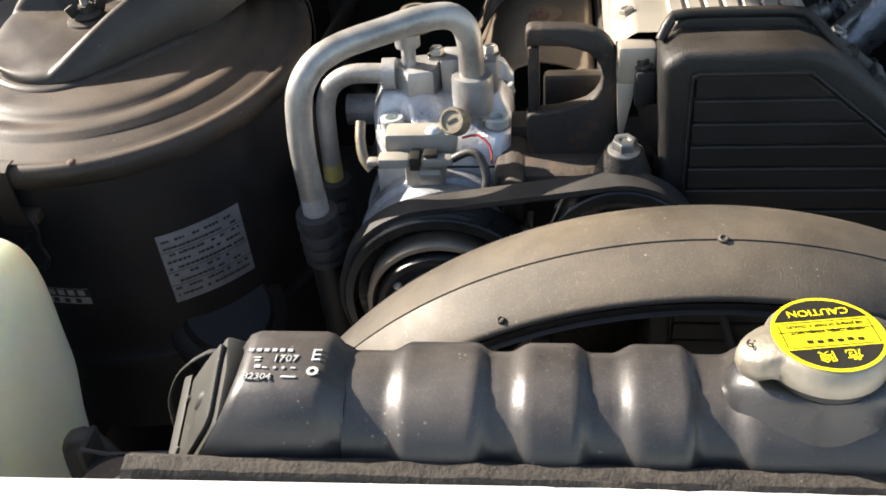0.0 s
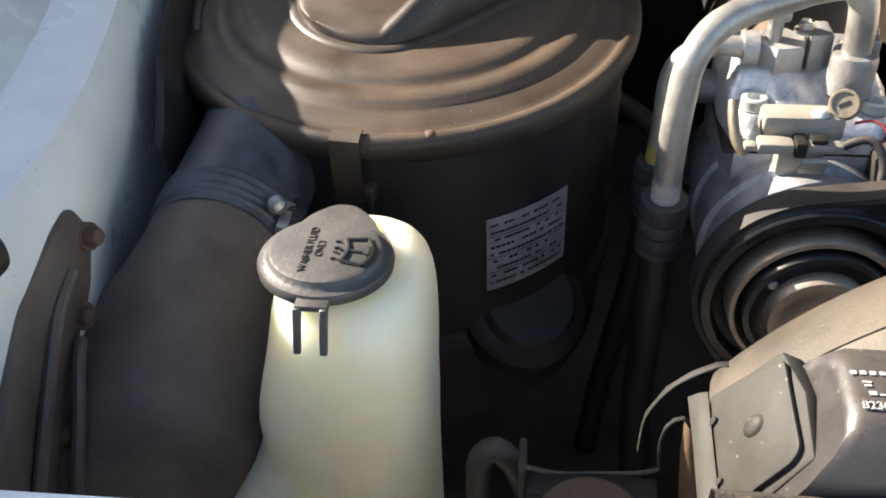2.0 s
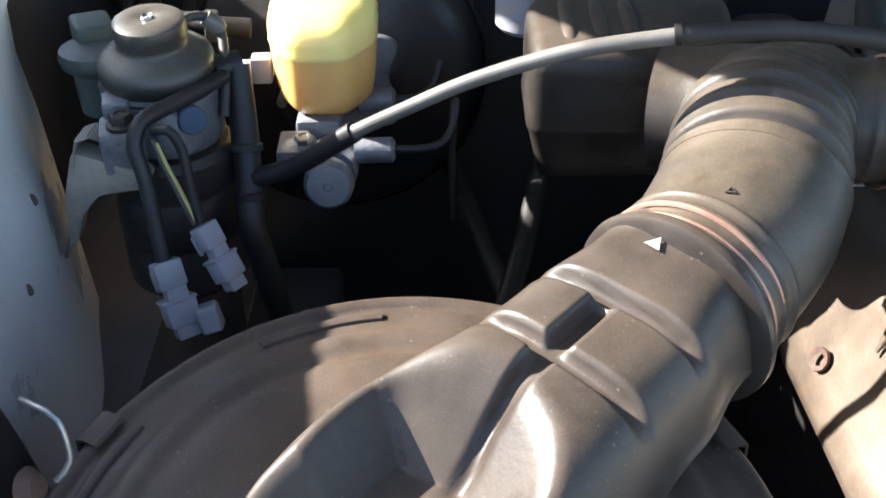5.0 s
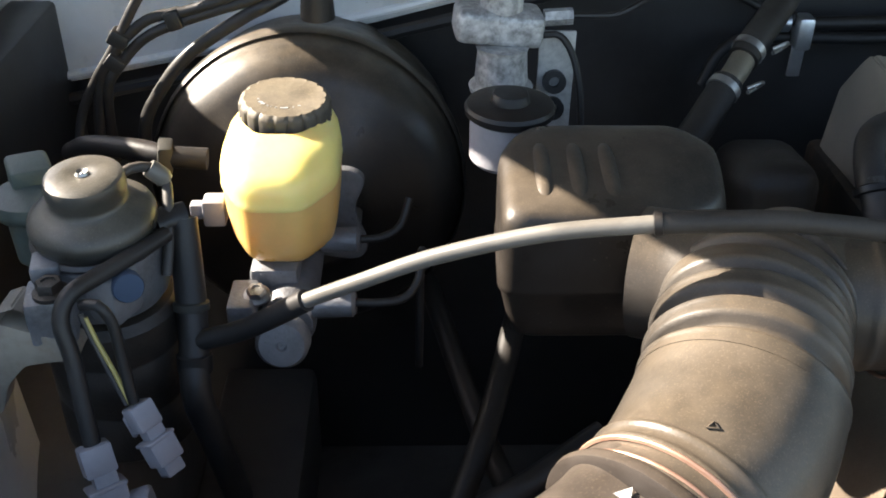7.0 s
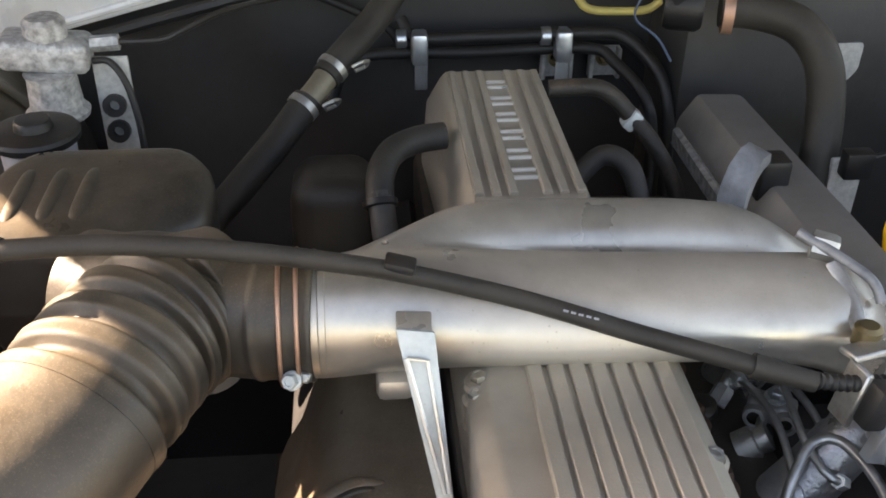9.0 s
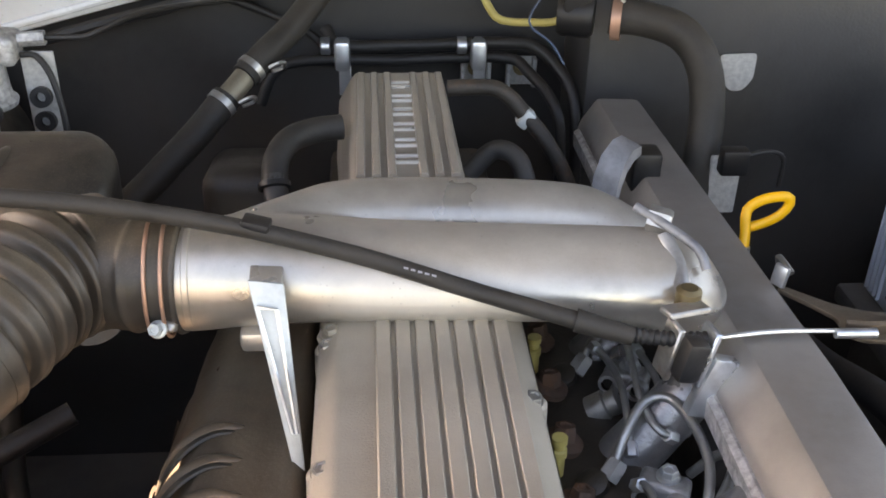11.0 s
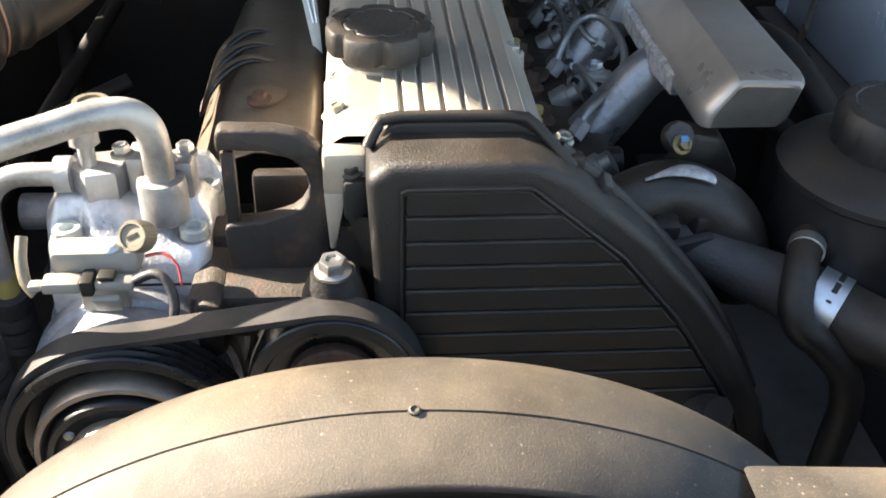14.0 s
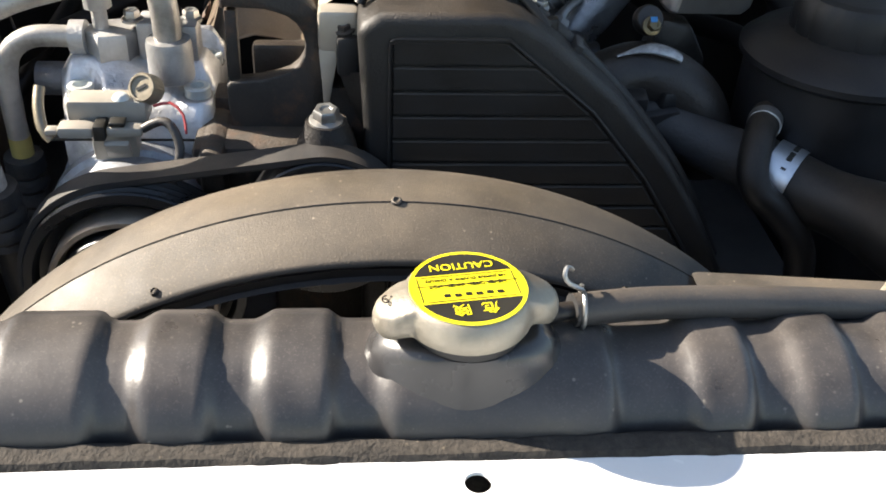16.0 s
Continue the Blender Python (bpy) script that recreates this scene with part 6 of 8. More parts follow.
def oil_cap():
    root = thing("oil_filler_cap", pose(0.0725, 0.655, 1.1015), "scalloped black plastic oil filler cap", "oil cap")
    part("neck", turned([(0.025, -0.004), (0.025, 0.002), (0.021, 0.004), (0.021, 0.010), (0, 0.010)], 36), "vcover", root)
    prof = [(0, 0.006), (0.0275, 0.006), (0.0315, 0.0075), (0.0320, 0.010), (0.0320, 0.0195), (0.0305, 0.0220), (0.0268, 0.0228), (0.0225, 0.0225), (0.0215, 0.0215), (0.0205, 0.0226), (0, 0.0228)]
    part("knob", turned(prof, 112, pose(0, 0, 0, 0, 0, 14), 7, 0.13), "capbrown", root)
    return root


oil_cap()


def heat_shield():
    root = thing("heat_shield", pose(0, 0, 0), "brown sheet-metal exhaust heat shield with cooling slots", "heat shield")

    def section(y):
        k = smooth01(0.655, 0.74, y)
        top = 1.043 + 0.006 * math.sin((min(y, 0.92) - 0.66) * 9) - 0.015 * (1 - k) - 0.012 * smooth01(0.90, 0.98, y)
        q = 0.008 * (1 - smooth01(0.76, 0.83, y))
        return [(0.033, 0.985), (0.0335, top - 0.022), (0.0320, top - 0.006), (0.026, top - 0.001), (0.020, top - 0.0035), (0.008, top - 0.002), (-0.010, top + 0.0005), (-0.025, top - 0.0012), (-0.037, top - 0.0115 - q), (-0.0465, top - 0.031 - q), (-0.056, top - 0.060 - q), (-0.067, top - 0.080), (-0.074, top - 0.098), (-0.0745, 0.945)]
    n = 52
    rows = []
    for j in range(n):
        y = 0.658 + 0.302 * j / (n - 1)
        rows.append([(x, y, z) for x, z in section(y)])
    sk = skin(rows)
    # bowed front opening
    for v in sk.verts:
        if v.co.y < 0.70 and -0.035 < v.co.x < 0.03:
            v.co.y += 0.018 * (1 - smooth01(0.658, 0.70, v.co.y)) * math.cos((v.co.x + 0.003) / 0.035 * 1.5)
    ex = bmesh.ops.extrude_face_region(sk, geom=sk.faces[:])
    bmesh.ops.translate(sk, vec=(0.0008, 0, -0.0012), verts=[v for v in ex["geom"] if isinstance(v, bmesh.types.BMVert)])
    plate = part("plate", sk, "shield", root, angle=70)
    for i, y in enumerate((0.770, 0.797, 0.824)):
        # louvres: a raised lip over a dark slit
        pts = [(0.002, y + 0.006, 1.0455), (-0.018, y + 0.004, 1.0500), (-0.034, y - 0.001, 1.0445), (-0.047, y - 0.006, 1.0310), (-0.056, y - 0.010, 1.012)]
        part("louvre", tube(pts, lambda f: 0.0008 + 0.0042 * math.sin(math.pi * min(1, f * 0.92 + 0.05)), 10, flat=0.7), "shield", plate)
        slit = tube([(x, yy - 0.0045, z - 0.0002) for x, yy, z in pts], lambda f: 0.0006 + 0.0026 * math.sin(math.pi * f), 8, flat=0.6)
        part("slit", slit, "inkblack", plate)
    part("dimple", moved(turned([(0, 0.0075), (0.006, 0.0070), (0.013, 0.004), (0.020, 0.0)], 30), pose(-0.010, 0.728, 1.0425, 0, -6, 0)), "shield", plate)
    part("dimple", moved(turned([(0, 0.0025), (0.006, 0.002), (0.012, 0.0)], 24), pose(-0.022, 0.888, 1.041, 0, -8, 0)), "shield", plate)
    part("shield_bolt", moved(hexagon(0.0055, 0.005, 0.0085), pose(-0.008, 0.715, 1.046, 6, -4, 20)), "rusty", root, "rusted shield bolt")
    part("shield_bolt", moved(hexagon(0.005, 0.004, 0.008), pose(-0.022, 0.888, 1.043, 0, -8, 0)), "rusty", root)
    part("eyelet", moved(turned([(0.004, 0.001), (0.0075, 0.002), (0.008, 0.0)], 20), along((-0.0675, 0.850, 0.975), (-0.9, -0.2, 0.45))), "rusty", root)
    part("rear_plate", skin([[(x + 0.004, y, z - 0.012 - 0.03 * smooth01(0.92, 1.0, y)) for x, z in section(0.8)] for y in (0.961, 0.98, 1.0, 1.08, 1.16, 1.20)]), "can", root, "dark rear shield section")
    return root


heat_shield()


def crossover_pipe():
    root = thing("intake_pipe", pose(0, 0, 0), "dusty cast-aluminium twin intake pipe across the engine", "intake pipe")
    rows = []
    # x, then middle, height, half width and half height of the front tube, then of the rear tube
    stations = [(-0.046, 0.8840, 1.1195, 0.0318, 0.0318, 0.8900, 1.1180, 0.026, 0.026), (-0.030, 0.8840, 1.1195, 0.0325, 0.0325, 0.8910, 1.1180, 0.026, 0.026), (-0.008, 0.8850, 1.1198, 0.0340, 0.0328, 0.9000, 1.1190, 0.029, 0.0290),
                (0.015, 0.8860, 1.1198, 0.0360, 0.0322, 0.9180, 1.1185, 0.030, 0.0290), (0.040, 0.8870, 1.1185, 0.0385, 0.0310, 0.9400, 1.1175, 0.029, 0.0285), (0.070, 0.8862, 1.1165, 0.0378, 0.0302, 0.9515, 1.1160, 0.0278, 0.0282),
                (0.120, 0.8858, 1.1140, 0.0378, 0.0294, 0.9545, 1.1140, 0.0272, 0.0276), (0.180, 0.8858, 1.1120, 0.0378, 0.0286, 0.9545, 1.1120, 0.0272, 0.0272), (0.215, 0.8858, 1.1108, 0.0376, 0.0280, 0.9535, 1.1090, 0.0268, 0.0262),
                (0.238, 0.8870, 1.1095, 0.0380, 0.0270, 0.9490, 1.1020, 0.0265, 0.0240), (0.260, 0.8910, 1.1055, 0.0390, 0.0262, 0.9460, 1.0900, 0.024, 0.0215), (0.277, 0.8920, 1.0970, 0.0350, 0.0240, 0.9420, 1.0800, 0.020, 0.0180), (0.288, 0.8930, 1.0840, 0.0300, 0.0210, 0.9380, 1.0740, 0.016, 0.0150)]
    line = []
    for a, b in zip(stations, stations[1:]):
        for k in range(8):
            t = k / 8
            line.append([u + (v - u) * t for u, v in zip(a, b)])
    line.append(list(stations[-1]))
    for _ in range(6):
        line = [line[0]] + [[(p + 2 * q + r) / 4 for p, q, r in zip(a, b, c)] for a, b, c in zip(line, line[1:], line[2:])] + [line[-1]]

    def dome(y, c, z, hy, hz):
        return z + hz * math.sqrt(max(0.0, 1 - ((y - c) / hy) ** 2))
    for x, yf, zf, hf, vf, yr, zr, hr, vr in line:
        y0, y1 = yf - hf, max(yf + hf, yr + hr)
        mid, half = (y0 + y1) / 2, (y1 - y0) / 2
        zb, vb = min(zf, zr), max(vf, vr)
        row = []
        for i in range(72):
            y = mid - half * math.cos(math.pi * i / 72)
            a, b = dome(y, yf, zf, hf, vf), dome(y, yr, zr, hr, vr)
            d = max(0.0, 0.0045 - abs(a - b)) / 0.0045
            row.append((x, y, max(a, b) + d * d * 0.0011))
        for i in range(48):
            y = mid + half * math.cos(math.pi * i / 48)
            row.append((x, y, zb - vb * math.sqrt(max(0.0, 1 - ((y - mid) / half) ** 2))))
        rows.append(row)
    part("casting", skin(rows, True, True), "alu_dusty", root, angle=75)
    part("rim", moved(turned([(0.0320, 0), (0.0337, 0.001), (0.0337, 0.004), (0.0320, 0.005)], 48), along((-0.0352, 0.8842, 1.1195), (1, 0, 0))), "alu_dusty", root)
    part("boss", moved(box(0.020, 0.016, 0.014, 0.004), pose(0.004, 0.862, 1.089)), "alu_dusty", root)
    # pale pressed stay down to the head
    out = [(0.0040, 1.1405), (0.0235, 1.1380), (0.0325, 1.030), (0.0270, 1.028)]
    st = part("stay", moved(prism(out, 0.0035, 0.001), Matrix.Translation((0, 0.8400, 0))), "dullzinc", root, "tapered pale zinc stay bracket")
    moved_m = Matrix.Translation((0, 0.842, 1.138)) @ pose(0, 0, 0, -24, 0, 0) @ Matrix.Translation((0, -0.842, -1.138))
    st.data.transform(moved_m)
    rim = part("stay_rib", tube([moved_m @ Vector(p) for p in ((0.0090, 0.8375, 1.126), (0.0195, 0.8375, 1.1245), (0.0288, 0.8375, 1.055), (0.0265, 0.8375, 1.055), (0.0090, 0.8375, 1.126))], 0.0012, 6, smooth=False), "zinc", root)
    part("stay_foot", moved(box(0.018, 0.012, 0.003, 0.001), pose(0.0135, 0.848, 1.1395, 25, 4, 0)), "alu_dusty", root)
    return root


crossover_pipe()


def accelerator_cable():
    root = thing("accelerator_cable", pose(0, 0, 0), "long black sheathed accelerator cable over the engine", "cable")
    front = [(-0.412, 0.930, 1.062), (-0.385, 0.925, 1.074), (-0.348, 0.910, 1.1045)]
    mid = [(-0.348, 0.910, 1.1045), (-0.320, 0.900, 1.123), (-0.280, 0.888, 1.147), (-0.230, 0.873, 1.1695), (-0.180, 0.860, 1.1830)]
    rear = [(-0.180, 0.860, 1.1830), (-0.130, 0.857, 1.1860), (-0.080, 0.860, 1.1790), (-0.030, 0.865, 1.1670), (0.015, 0.867, 1.1550), (0.070, 0.860, 1.1420), (0.130, 0.843, 1.1290), (0.185, 0.826, 1.1195)]
    part("boot", tube(front, 0.0062, 16), "hose", root)
    part("outer_sheath", tube(mid, 0.0042, 16), "sheath", root, "sunlit grey cable sheath")
    part("sleeve", tube(rear, 0.0051, 18), "dullhose", root, "thicker black sleeve")
    part("collar", moved(turned([(0.0044, 0), (0.0060, 0.0004), (0.0060, 0.004), (0.0044, 0.0044)], 18), along((-0.183, 0.861, 1.1825), (1, -0.2, 0.15))), "black", root)
    part("ferrule", tube([(0.183, 0.8265, 1.1198), (0.200, 0.822, 1.1165), (0.214, 0.818, 1.1140)], lambda f: 0.0068 - 0.0015 * f, 16), "dullhose", root)
    part("adjuster", tube([(0.212, 0.8190, 1.1145), (0.235, 0.819, 1.111), (0.256, 0.820, 1.1095)], lambda f: 0.0042 + 0.0006 * math.cos(f * 70), 12, step=0.0012), "black", root)
    part("inner_wire", tube([(0.256, 0.820, 1.1095), (0.300, 0.8275, 1.108), (0.345, 0.829, 1.106)], 0.0014, 8), "zinc", root, "bright inner wire")
    part("clip", moved(box(0.016, 0.012, 0.005, 0.0015), pose(0.008, 0.868, 1.1615, 0, 12, -8)), "black", root)
    bars("print", root, pose(0.100, 0.8475, 1.1395, 50, 12, -12), [(-0.010 + 0.004 * i, 0, 0.0026, 0.0011) for i in range(5)], "conn", 0.0003)
    return root


accelerator_cable()


def plenum():
    root = thing("intake_manifold", pose(0, 0, 0), "long brushed-aluminium intake manifold box with runners", "intake manifold")
    prof = [(0.3250, 1.0985), (0.3230, 1.1015), (0.3180, 1.1025), (0.2850, 1.1035), (0.2815, 1.1028), (0.2790, 1.1005), (0.2672, 1.0835), (0.2648, 1.0785), (0.2635, 1.0700), (0.2670, 1.0640), (0.3180, 1.0640), (0.3240, 1.0690)]
    rows = []
    for y, s in ((0.6205, 0.80), (0.6208, 0.86), (0.6222, 0.915), (0.6250, 0.960), (0.6292, 0.988), (0.6345, 1.0), (0.80, 1.0), (1.0, 1.0), (1.195, 0.995), (1.204, 0.965), (1.208, 0.88)):
        k = 1 - 0.10 * smooth01(0.8, 1.2, y)
        rows.append([(0.293 + (x - 0.293) * s * k - 0.008 * smooth01(0.8, 1.2, y), y + (0.010 if z < 1.07 and y < 0.64 else 0.0), 1.072 + (z - 1.072) * s - 0.006 * smooth01(0.8, 1.2, y)) for x, z in prof])
    part("box", skin(rows, True, True), "plenum", root, angle=24)
    for y in (0.731, 0.835, 0.939, 1.043):
        part("runner", tube([(0.282, y + 0.012, 1.060), (0.262, y + 0.010, 1.050), (0.238, y + 0.004, 1.022), (0.214, y, 0.994), (0.200, y, 0.972)], lambda f: 0.0165 + 0.003 * f, 24), "runner", root, "cast aluminium intake runner")
    pad = (prism([(0.264, 1.060), (0.285, 1.056), (0.300, 1.03), (0.297, 1.01), (0.262, 1.01), (0.255, 1.03)], 0.02, 0.004))
    edge = []
    for y in (0.685, 0.72, 0.76, 0.80, 0.86, 0.95, 1.06, 1.195):
        t = smooth01(0.8, 1.2, y)
        a = 0.293 - 0.0295 * (1 - 0.10 * t) - 0.008 * t + 0.004 * (1 - smooth01(0.685, 0.72, y))
        edge.append([(x, y, z - 0.006 * t) for x, z in ((a - 0.0036, 1.0610), (a - 0.0042, 1.0745), (a - 0.0008, 1.0770), (a + 0.004, 1.0760), (a + 0.004, 1.0610))])
    part("cast_edge", skin(edge, True, True), "spangle", root, "rough cast flange edge")
    part("mount_foot", moved(pad, Matrix.Translation((0, 0.634, 0))), "oily", root)
    return root


plenum()
root = thing("thermostat_elbow", pose(0, 0, 0), "dark oily thermostat elbow with a bare lug", "elbow")
part("elbow", tube([(0.200, 0.598, 1.010), (0.222, 0.602, 1.0280), (0.247, 0.605, 1.0345), (0.270, 0.602, 1.027), (0.288, 0.598, 1.008), (0.297, 0.594, 0.97)], 0.0205, 28), "oily", root)
part("bare_patch", tube([(0.2260, 0.5935, 1.0510), (0.2370, 0.5950, 1.0540), (0.2480, 0.5965, 1.0550), (0.2600, 0.5965, 1.0528), (0.2680, 0.5960, 1.0490)], lambda f: 0.0012 + 0.0056 * smooth01(0.0, 0.7, f) - 0.0012 * smooth01(0.85, 1.0, f), 16, flat=0.45), "spangle", root, "bare metal patch where the paint has chipped")
b1 = bolt((0.251, 0.612, 1.0640), (0.12, -0.75, 0.5), 0.0044, 0.006, 0.0062, "gold", "gold washer bolt with a blue paint mark", "bolts", 8)
part("paint_mark", moved(box(0.0045, 0.0034, 0.0008), along((0.251, 0.612, 1.0640), (0.12, -0.75, 0.5)) @ pose(-0.0008, 0.0030, 0.0060)), "blue", b1, "blue torque mark")
solo("manifold_eye", moved(turned([(0.0, -0.008), (0.0085, -0.008), (0.0098, -0.005), (0.0098, 0.0), (0.0085, 0.002), (0, 0.002)], 28), along((0.2503, 0.6170, 1.0665), (0.12, -0.75, 0.5))), "oily", "round dark bracket eye under the bolt", "bracket")


def injector(y, long_line):
    root = thing("injector", pose(0.213, y, 1.022), "steel injector with its nut and bent fuel line", "injector", "injectors")
    part("body", moved(turned([(0, -0.05), (0.0085, -0.05), (0.0085, 0.004), (0.0095, 0.006), (0.0095, 0.012), (0.006, 0.014), (0, 0.014)], 20), along((-0.012, -0.010, -0.012), (-0.3, -0.2, 0.8))), "oily", root)
    part("nut", moved(hexagon(0.0068, 0.013), along((-0.006, -0.009, -0.003), (0.55, 0.45, 0.6))), "alu", root, "bright union nut")
    part("sleeve", moved(turned([(0, -0.010), (0.0078, -0.010), (0.0078, 0.006), (0.0065, 0.007), (0, 0.007)], 20), along((0.006, -0.024, -0.014), (0.9, -0.1, 0.1))), "alu", root, "bright sleeve")
    part("boot", moved(turned([(0, -0.008), (0.0105, -0.008), (0.0105, 0.006), (0.008, 0.008), (0, 0.008)], 20), along((0.020, -0.020, -0.016), (0.9, -0.1, 0.1))), "black", root, "black end boot")
    if long_line:
        pts = [(-0.001, -0.004, 0.004), (0.006, 0.004, 0.012), (0.022, 0.020, 0.017), (0.044, 0.048, 0.022), (0.057, 0.068, 0.024), (0.064, 0.084, 0.020), (0.060, 0.098, 0.008), (0.048, 0.104, -0.012)]
    else:
        pts = [(-0.001, -0.004, 0.004), (0.006, 0.006, 0.018), (0.020, 0.021, 0.030), (0.034, 0.018, 0.034), (0.043, -0.004, 0.031), (0.045, -0.030, 0.024), (0.038, -0.052, 0.012), (0.030, -0.060, -0.012), (0.026, -0.062, -0.04)]
    part("fuel_line", tube(pts, 0.0031, 10), "tube", root, "bent steel fuel line")
    return root


for k, y in enumerate((0.714, 0.816, 0.918, 1.020)):
    injector(y, k % 2 == 0)
for x, y in ((0.238, 0.796), (0.259, 0.862), (0.240, 0.900), (0.258, 0.968)):
    root = thing("delivery_valve", pose(x, y, 1.020, 0, 0, -28), "bright zinc fuel union with two dark ports", "fuel union", "fuel unions")
    part("body", box(0.030, 0.017, 0.017, 0.004, 3), "alu", root)
    part("bolt", moved(hexagon(0.0056, 0.006, 0.0072), pose(0.001, 0.002, 0.0088)), "zinc", root)
    for sx in (-0.009, 0.010):
        p = part("port", moved(turned([(0.0042, 0.006), (0.0064, 0.006), (0.0070, 0.004), (0.0070, -0.004), (0.0042, -0.004)], 20), along((sx, -0.0100, 0.001), (0, -1, 0.25))), "alu", root)
        part("bore", moved(turned([(0.0041, 0.002), (0, 0.002)], 16), along((sx, -0.0100, 0.001), (0, -1, 0.25))), "inkblack", p)
    part("pipe", tube([(-0.004, -0.012, 0.0), (-0.004, -0.034, -0.004), (-0.002, -0.05, -0.03)], 0.0032, 10), "tube", root, "short steel pipe")
for y in (0.701, 0.8155, 0.915, 1.02):
    root = thing("return_cap", pose(0.1785, y, 1.029), "pale yellow plastic fuel return cap", "cap", "return caps")
    part("stem", turned([(0, -0.012), (0.0042, -0.012), (0.0042, 0.004), (0, 0.004)], 14), "paleyellow", root)
    part("head", turned([(0, 0.002), (0.0050, 0.002), (0.0050, 0.007), (0.0036, 0.008), (0.0036, 0.011), (0.0047, 0.012), (0.0047, 0.016), (0, 0.016)], 14), "paleyellow", root)
for i in range(9):
    y = 0.625 + 0.0535 * i
    solo("head_nut", join(turned([(0, 0), (0.0125, 0), (0.0125, 0.004), (0.009, 0.006), (0, 0.006)], 22, pose(0.186, y, 1.018, 0, 14, 0)), moved(hexagon(0.0072, 0.010), pose(0.187, y, 1.022, 0, 14, 20 * i))), "rusty", "rusty head stud and nut", "nut", "head nuts")
part("head_flange", block(0.1755, 0.232, 0.60, 1.18, 0.96, 1.0165, 0.004), "oily", eng, "dark oily cylinder head flank")
for x, y, m in ((0.206, 0.77, 0), (0.212, 0.875, 1), (0.209, 0.665, 2), (0.21, 0.98, 3)):
    solo("head_port", moved(turned([(0, 0), (0.011, 0), (0.011, 0.012), (0.0085, 0.013), (0.0085, 0.02), (0, 0.02)], 24), along((x, y, 1.012), (0.75, -0.1, 0.55))), "steel", "grey steel plug in the head flank", "plug", "head plugs")


# more steel fuel lines between the unions
for pts in ([(0.2356, 0.9136, 1.050), (0.2330, 0.890, 1.058), (0.2324, 0.8717, 1.056), (0.2319, 0.8440, 1.050), (0.2360, 0.8230, 1.045), (0.2420, 0.8180, 1.042), (0.2487, 0.8217, 1.036)],
            [(0.2190, 0.9150, 1.036), (0.2225, 0.8870, 1.044), (0.2254, 0.8612, 1.043), (0.2240, 0.8350, 1.037), (0.2230, 0.8175, 1.026)],
            [(0.2190, 0.7900, 1.030), (0.2208, 0.7820, 1.038), (0.2249, 0.7603, 1.039), (0.2305, 0.7437, 1.034), (0.2330, 0.7360, 1.020)],
            [(0.2420, 0.8980, 1.046), (0.2432, 0.8836, 1.050), (0.2479, 0.8595, 1.046), (0.2453, 0.8406, 1.036)]):
    root = thing("fuel_line", pose(0, 0, 0), "thin bent steel fuel line between the unions", "fuel line", "fuel lines")
    part("line", tube(pts, 0.0024, 10), "tube", root)
    for p, q in ((pts[0], pts[1]), (pts[-1], pts[-2])):
        part("union_nut", moved(hexagon(0.0046, 0.009), along(p, Vector(q) - Vector(p))), "zinc", root, "bright union nut")


# ---- rear of the bay: brakes, fuel filter, heater ----
def resonator():
    root = thing("resonator_box", pose(0, 0, 0), "dusty black plastic intake resonator box", "resonator")
    plan = rounded([(-0.243, 0.944), (-0.150, 0.944), (-0.104, 0.982), (-0.102, 1.022), (-0.122, 1.050), (-0.222, 1.050), (-0.240, 1.024)], 0.013, 5)
    secs = [(1.1420, 0.02), (1.1420, 0.25), (1.1420, 0.5), (1.1420, 0.72), (1.1416, 0.86), (1.1405, 0.915), (1.1380, 0.955), (1.1340, 0.985), (1.128, 1.0), (1.088, 0.995), (1.0855, 1.005), (1.0825, 1.005), (1.080, 0.985), (1.060, 0.955), (1.051, 0.925), (1.0475, 0.87), (1.047, 0.75)]
    rows = []
    for z, k in secs:
        low = smooth01(1.09, 1.045, z)
        row = []
        for x, y in plan:
            px, py = -0.172 + (x + 0.172) * k + 0.004 * low, 0.997 + (y - 0.997) * k
            beyond = max(0.0, ((px + 0.158) * 0.724 - (py - 0.968) * 0.690))
            row.append((px, py, z - (0.55 * beyond + 0.06 * (1.05 - py)) * smooth01(1.10, 1.135, z)))
        rows.append(row)
    shell = skin(rows, True, True)
    tree = BVHTree.FromBMesh(shell)
    part("box", shell, "resonator", root, angle=75)

    def crest(pts, drop):
        line = []
        for k in range(13):
            f = k / 12 * (len(pts) - 1)
            i = min(int(f), len(pts) - 2)
            p = Vector(pts[i]).lerp(Vector(pts[i + 1]), f - i)
            z = tree.ray_cast(Vector((p.x, p.y, 1.3)), Vector((0, 0, -1)))[0]
            line.append((p.x, p.y, z.z - drop - 0.004 * abs(2 * k / 12 - 1) ** 4))
        return line
    for x in (-0.217, -0.197, -0.178):
        part("rib", tube(crest([(x, 0.963), (x + 0.001, 0.99), (x + 0.002, 1.024)], 0.0030), 0.0058, 14), "resonator", root)
    part("neck", tube([(-0.128, 0.968, 1.082), (-0.118, 0.935, 1.084), (-0.106, 0.905, 1.090), (-0.095, 0.880, 1.10)], 0.023, 32), "resonator", root)
    return root


resonator()


